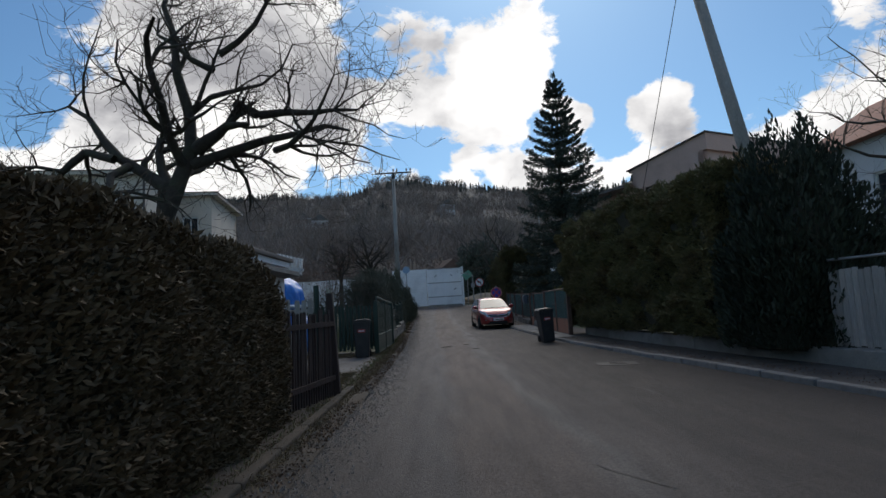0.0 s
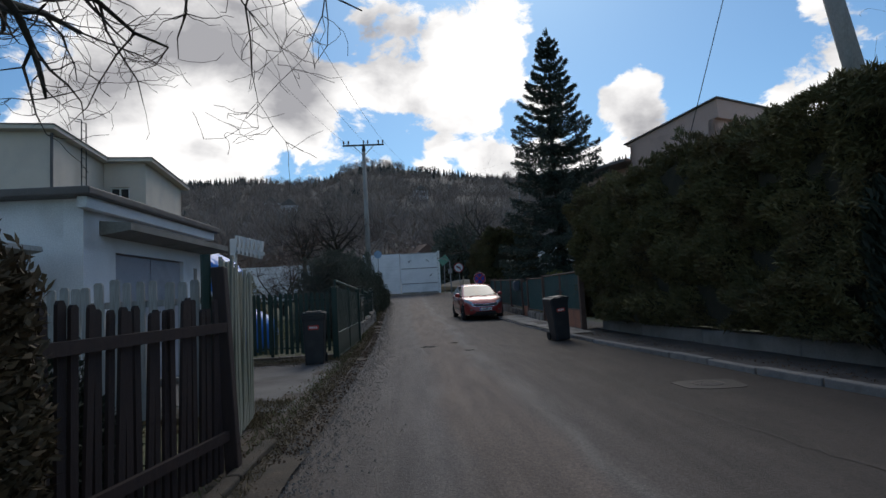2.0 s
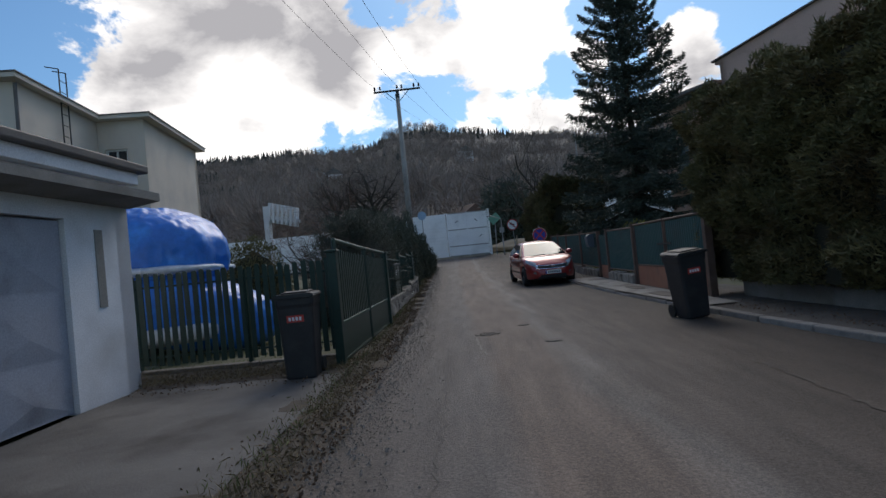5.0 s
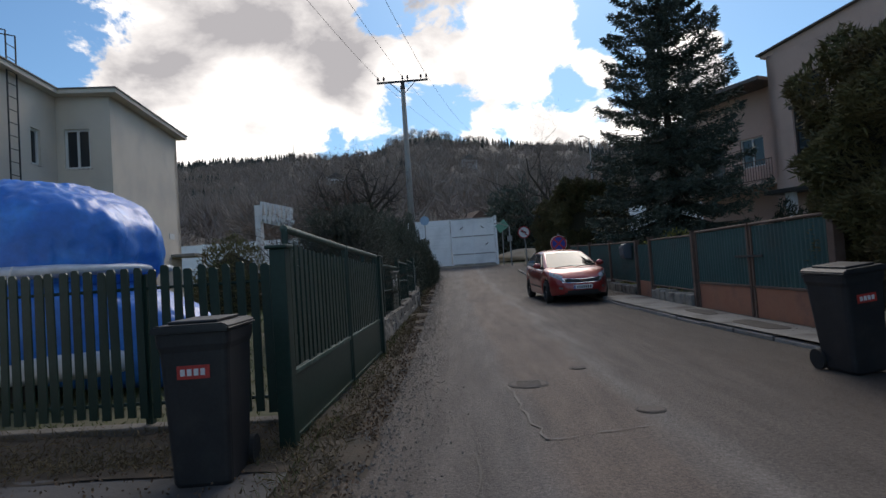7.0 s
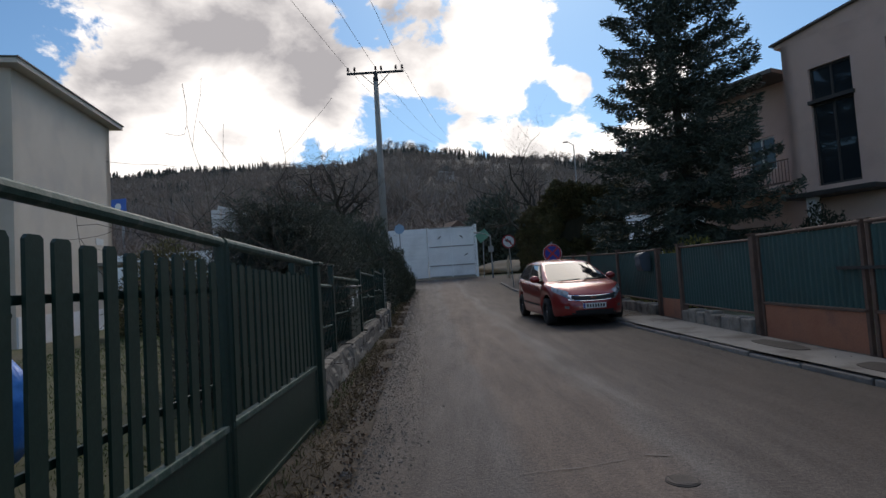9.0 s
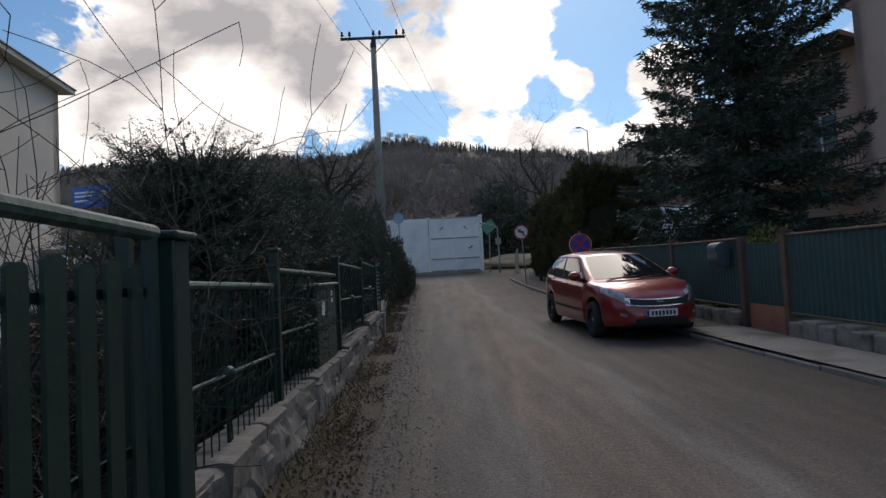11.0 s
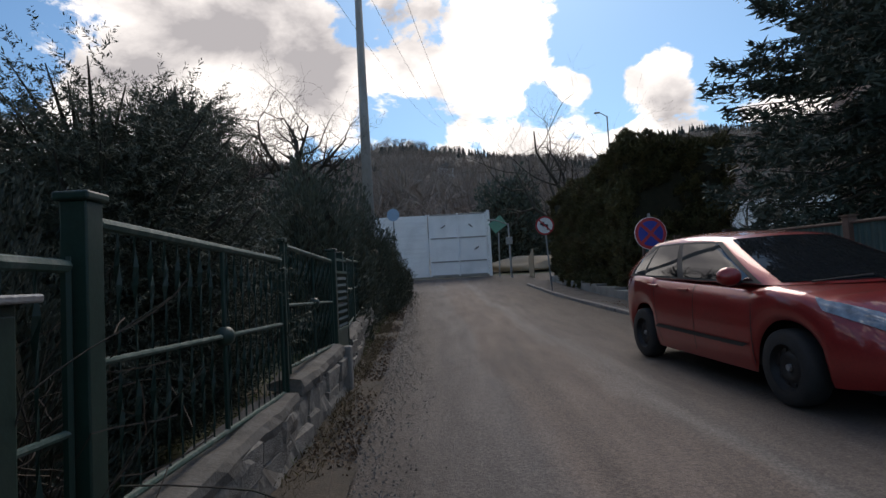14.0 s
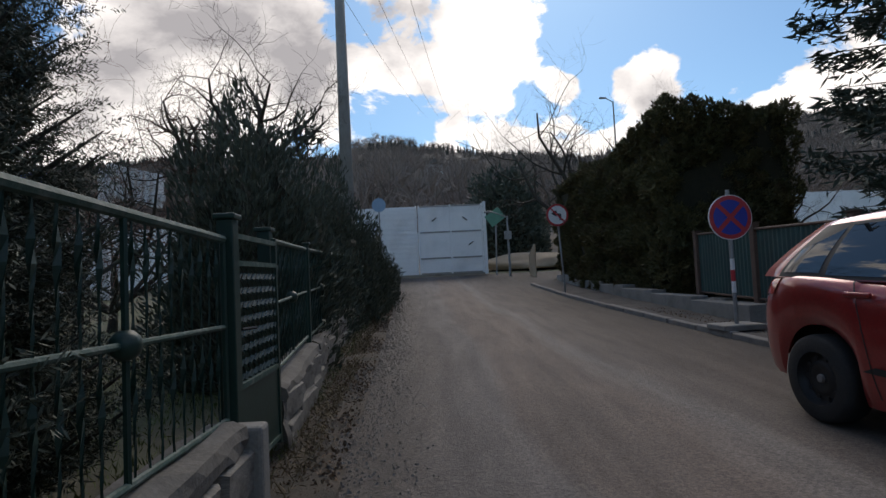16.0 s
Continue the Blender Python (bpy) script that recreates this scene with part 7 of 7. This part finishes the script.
# ---- wooded hill ----
def hillside_woods():
    rng = np.random.default_rng(90)
    cv, cf, bv, bf = [], [], [], []

    def add_conifer(x, y, z, h, r):
        k = len(cv)
        for tier in range(3):
            z0 = z + h * (0.08 + 0.28 * tier)
            z1 = z + h * (0.55 + 0.225 * tier)
            rr = r * (1 - 0.27 * tier)
            s = len(cv)
            a0 = rng.uniform(0, 6)
            for i in range(6):
                q = rr * rng.uniform(0.7, 1.15)
                cv.append((x + q * math.cos(a0 + i * 1.047), y + q * math.sin(a0 + i * 1.047), z0 + rng.uniform(-0.04, 0.04) * h))
            cv.append((x, y, z1))
            for i in range(6):
                cf.append((s + i, s + (i + 1) % 6, s + 6))

    def add_bare(x, y, z, h, m=64, thin=0.011):
        """A leafless crown: upswept twigs fanning out of a short trunk."""
        u = rng.normal(0, 1, (m, 3))
        u /= np.linalg.norm(u, axis=1, keepdims=True)
        u[:, 2] = u[:, 2] * 0.8 + 0.2
        p = u * rng.uniform(0.2, 1, (m, 1)) ** 0.6 * np.array([h * 0.38, h * 0.38, h * 0.40]) + np.array([x, y, z + h * 0.56])
        d = u * 0.9 + np.array([0, 0, 0.45]) + rng.normal(0, 0.35, (m, 3))
        s = np.cross(d, rng.normal(0, 1, (m, 3)))
        s /= np.linalg.norm(s, axis=1, keepdims=True)
        k = len(bv)
        for a, b, c in zip(p, d, s):
            bv.extend((tuple(a - b * h * 0.10 - c * h * thin), tuple(a - b * h * 0.10 + c * h * thin), tuple(a + b * h * 0.13)))
        bv.extend(((x - h * 0.02, y, z - 0.5), (x + h * 0.02, y, z - 0.5), (x, y, z + h * 0.7)))
        bf.extend((k + 3 * i, k + 3 * i + 1, k + 3 * i + 2) for i in range(m + 1))

    for _ in range(13000):
        y = 75 + 440 * rng.uniform(0, 1) ** 0.75
        u = rng.uniform(-1.15, 1.15)
        x = u * y
        z = land_z(x, y) - 0.3
        k = (y - 75) / 440
        band = noise.noise((x / 70, y / 70, 1.0))
        if (k > 0.84 and band > -0.25 and not (-0.13 < u < 0.05)) or (band > 0.3 and k > 0.3):
            hgt = rng.uniform(4, 8)
            add_conifer(x, y, z, hgt, hgt * 0.2)
        elif band < -0.42:
            continue
        elif rng.uniform() < 0.85:
            add_bare(x, y, z, rng.uniform(5, 10))
    # larger single crowns at the foot of the hill
    for _ in range(90):
        y = rng.uniform(72, 150)
        u = rng.uniform(-0.75, 0.75)
        if abs(u) < 0.06 and y < 100:
            continue
        add_bare(u * y, y, land_z(u * y, y) - 0.3, rng.uniform(7, 12), 420, 0.006)
    w = flat_mesh("conifer_woods", cv, cf, FOREST, None, "dark conifer forest along the hilltop")
    tagged(w, category="forest", kind="stuff")
    w = flat_mesh("bare_woods", bv, bf, HAZED_WOODS, None, "grey-brown leafless woods on the hillside")
    tagged(w, category="forest", kind="stuff")


hillside_woods()


def far_cabin(at, w, d, h, turn, label, roof):
    c = thing("far_house", label, "house", at=at, turn=turn)
    part("wall", boxed(-w / 2, w / 2, -d / 2, d / 2, -1.5, h), HOUSEWHITE, c)
    bm = bmesh.new()
    prism(bm, [(-w / 2 - 0.4, h), (w / 2 + 0.4, h), (0, h + w * 0.38)], -d / 2 - 0.4, d / 2 + 0.4)
    part("roof", bm, roof, c)
    for x in (-w * 0.25, w * 0.22):
        part("window", boxed(x - 0.5, x + 0.5, -d / 2 - 0.05, -d / 2 - 0.002, h * 0.35, h * 0.75), WINGLASS, c)


for x, y in ((-58, 260), (-70, 275), (4, 300), (95, 250), (110, 262)):
    far_cabin((x, y, land_z(x, y)), 8, 9, 4.5, 15, "small pale house among trees on the hillside", ROOFTIN)
far_cabin((0.5, 84.0, land_z(0.5, 84) - 0.6), 7, 7, 2.2, 30, "low hut with a dull brown roof below the wood", RUST)


# ---- road details ----
def wobbly_patch(name, label, cx, cy, rx, ry, lift, material, seed, n=28, category="road patch", turn=0.0):
    bm = bmesh.new()
    vs = []
    for i in range(n):
        a = 6.2832 * i / n
        k = 1 + 0.22 * noise.noise((math.cos(a) * 1.5 + seed, math.sin(a) * 1.5, seed))
        ca, sa = math.cos(a), math.sin(a)
        dx = rx * k * math.copysign(abs(ca) ** 0.6, ca)
        dy = ry * k * math.copysign(abs(sa) ** 0.6, sa)
        t = radians(turn)
        x, y = cx + dx * math.cos(t) - dy * math.sin(t), cy + dx * math.sin(t) + dy * math.cos(t)
        vs.append(bm.verts.new((x, y, ground_z(y) + lift)))
    bm.faces.new(vs)
    ext = bmesh.ops.extrude_face_region(bm, geom=list(bm.faces))
    for v in [g for g in ext["geom"] if isinstance(g, bmesh.types.BMVert)]:
        v.co.z -= 0.03
    return tagged(part(name, bm, material, None, label), category=category, kind="structure")


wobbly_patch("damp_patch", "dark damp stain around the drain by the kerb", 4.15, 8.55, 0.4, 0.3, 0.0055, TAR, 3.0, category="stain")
wobbly_patch("damp_patch", "dark damp stain on the gate apron", 4.65, 18.0, 0.2, 0.6, 0.1035, TAR, 4.0, category="stain")
wobbly_patch("damp_patch", "dark damp stain on the gate apron", 4.7, 20.2, 0.17, 0.5, 0.1035, TAR, 5.0, category="stain")


def manhole(x, y, r):
    m = thing("manhole_cover", "round worn iron manhole cover in the asphalt", "manhole cover", at=(x, y, ground_z(y) - 0.006))
    part("rim", tubed((0, 0, -0.05), (0, 0, 0.012), r, n=28), ASPHALT_OLD, m)
    lid = part("lid", tubed((0, 0, 0.0), (0, 0, 0.016), r * 0.86, n=28), PATCH, m)
    for k in range(-3, 4):
        part("rib", boxed(-r * 0.6, r * 0.6, k * r * 0.2 - 0.012, k * r * 0.2 + 0.012, 0.016, 0.018), PATCH, lid)


manhole(0.85, 15.25, 0.21)
manhole(1.72, 14.05, 0.12)
manhole(1.5, 15.95, 0.10)
manhole(4.15, 8.6, 0.22)


def crack(points, seed, material=None, wide=1.0, label="narrow dark crack in the old asphalt"):
    """A narrow crack or joint along a wandering line."""
    rng = random.Random(seed)
    bm = bmesh.new()
    line = []
    for (xa, ya), (xb, yb) in zip(points, points[1:]):
        n = max(2, int(math.dist((xa, ya), (xb, yb)) / 0.12))
        for i in range(n):
            k = i / n
            line.append((xa + (xb - xa) * k + rng.gauss(0, 0.02), ya + (yb - ya) * k + rng.gauss(0, 0.02)))
    prev = None
    for i, (x, y) in enumerate(line):
        w = (0.004 + 0.006 * rng.random()) * wide
        z = ground_z(y) + 0.0075
        cur = (bm.verts.new((x - w, y - w * 0.5, z)), bm.verts.new((x + w, y + w * 0.5, z)))
        if prev:
            bm.faces.new((prev[0], prev[1], cur[1], cur[0]))
        prev = cur
    tagged(part("road_crack", bm, material or TAR, None, label), category="crack", kind="structure")


JOINT = mat("pale_joint", (0.17, 0.15, 0.13), (0.21, 0.19, 0.165), 9, 0.9, bump=0.3)
crack([(0.4, 1.2), (0.55, 2.2), (0.9, 2.9), (1.6, 3.1), (2.3, 3.6)], 1)
crack([(2.3, 1.6), (2.0, 2.2), (2.4, 2.6)], 2)
crack([(0.35, 4.0), (0.3, 7.0), (0.35, 11.0), (0.25, 14.0)], 3)
crack([(0.55, 16.2), (1.7, 16.45)], 4, JOINT, 2.0, "pale filled joint of a road repair")
crack([(0.78, 13.45), (1.75, 13.65)], 5, JOINT, 3.0, "pale filled joint of a road repair")
crack([(0.78, 13.45), (0.6, 15.4)], 6, JOINT, 1.2, "pale filled joint of a road repair")
crack([(0.65, 15.0), (1.2, 15.1)], 8)
crack([(3.6, 5.0), (3.2, 8.0), (3.3, 12.0)], 7)


def litter(name, label, category, material, count, ys, xf, length, width, seed, up, lift=0.03, spread=0.8):
    rng = np.random.default_rng(seed)
    y = rng.uniform(*ys, count)
    keep = np.array([noise.noise((v * 0.9, seed, 0)) + rng.uniform(-0.5, 0.7) > -0.05 for v in y])
    y = y[keep]
    x = np.array([xf(v, rng) for v in y])
    z = np.array([ground_z(v) for v in y]) + lift
    p = np.stack([x, y, z], 1)
    v, f = sprays(rng, p, np.tile([0, 0, up], (len(p), 1)), length, width, 0.0, spread)
    v[:, 2] = np.maximum(v[:, 2], 0.005)
    ob = leafy(name, v, f, material, None, label)
    tagged(ob, category=category, kind="stuff")


litter("dry_grass", "tufts of straw-coloured dry grass along the verge", "grass", STRAW, 30000, (-5, 46), lambda y, r: road_left(y) - 0.1 - abs(r.normal(0, 0.22)), 0.085, 0.0035, 1, 0.45, 0.03, 0.9)
litter("green_grass", "thin green grass blades along the verge", "grass", GRASS, 9000, (-5, 46), lambda y, r: road_left(y) - 0.3 - abs(r.normal(0, 0.15)), 0.07, 0.004, 2, 0.9, 0.03, 0.5)
litter("dead_leaves", "brown dead leaves scattered beside the lane", "leaves", DEADLEAF, 26000, (-5, 46), lambda y, r: road_left(y) + 0.10 - abs(r.normal(0, 0.30)), 0.030, 0.011, 3, 0.1, 0.02, 0.5)
litter("footway_leaves", "brown dead leaves along the right-hand wall", "leaves", DEADLEAF, 6000, (-2, 36), lambda y, r: road_right(y) + 0.3 + abs(r.normal(0, 0.4)), 0.026, 0.010, 4, 0.1, 0.085, 0.5)
litter("driveway_leaves", "drift of brown dead leaves on the driveway", "leaves", DEADLEAF, 1500, (12.5, 14.1), lambda y, r: r.uniform(-3.5, -1.0), 0.024, 0.010, 5, 0.12, 0.05, 0.5)
litter("fence_grass", "dry straw grass under the green pickets", "grass", STRAW, 9000, (13.1, 14.2), lambda y, r: r.uniform(-4.2, -0.9), 0.08, 0.0035, 7, 0.45, 0.05, 0.9)
litter("driveway_grass", "dry straw grass and soil before the driveway", "grass", STRAW, 9000, (7.6, 9.1), lambda y, r: -1.0 - abs(r.normal(0, 0.9)), 0.085, 0.0035, 8, 0.45, 0.03, 0.9)
litter("lawn_grass", "short green and straw lawn grass", "grass", GRASS, 60000, (14.4, 33), lambda y, r: r.uniform(-9.5, -1.75), 0.07, 0.006, 6, 0.9, 0.0, 0.5)


def stone_chips():
    rng = np.random.default_rng(77)
    v, f = [], []
    for _ in range(16000):
        y = rng.uniform(-3, 46)
        x = road_left(y) + rng.normal(0.12, 0.22)
        s = rng.uniform(0.004, 0.014)
        z = ground_z(y) + 0.018
        k = len(v)
        a = rng.uniform(0, 6)
        for i in range(3):
            v.append((x + s * math.cos(a + i * 2.1), y + s * math.sin(a + i * 2.1), z - 0.003))
        v.append((x, y, z + s * 0.9))
        f += [(k, k + 1, k + 3), (k + 1, k + 2, k + 3), (k + 2, k, k + 3)]
    tagged(flat_mesh("gravel", v, f, KERB, None, "loose grey gravel along the road edge"), category="gravel", kind="stuff")


stone_chips()


def verge_edge():
    e = thing("edging", "low mossy concrete edging below the hedge", "edging", kind="structure")
    y = -5.0
    while y < 6.4:
        part("edging_block", boxed(-0.80, -0.68, y + 0.005, y + 0.995, -0.1, 0.07, bevel=0.02), VERGE, e)
        y += 1.0


verge_edge()
low_wall()
wall_right()
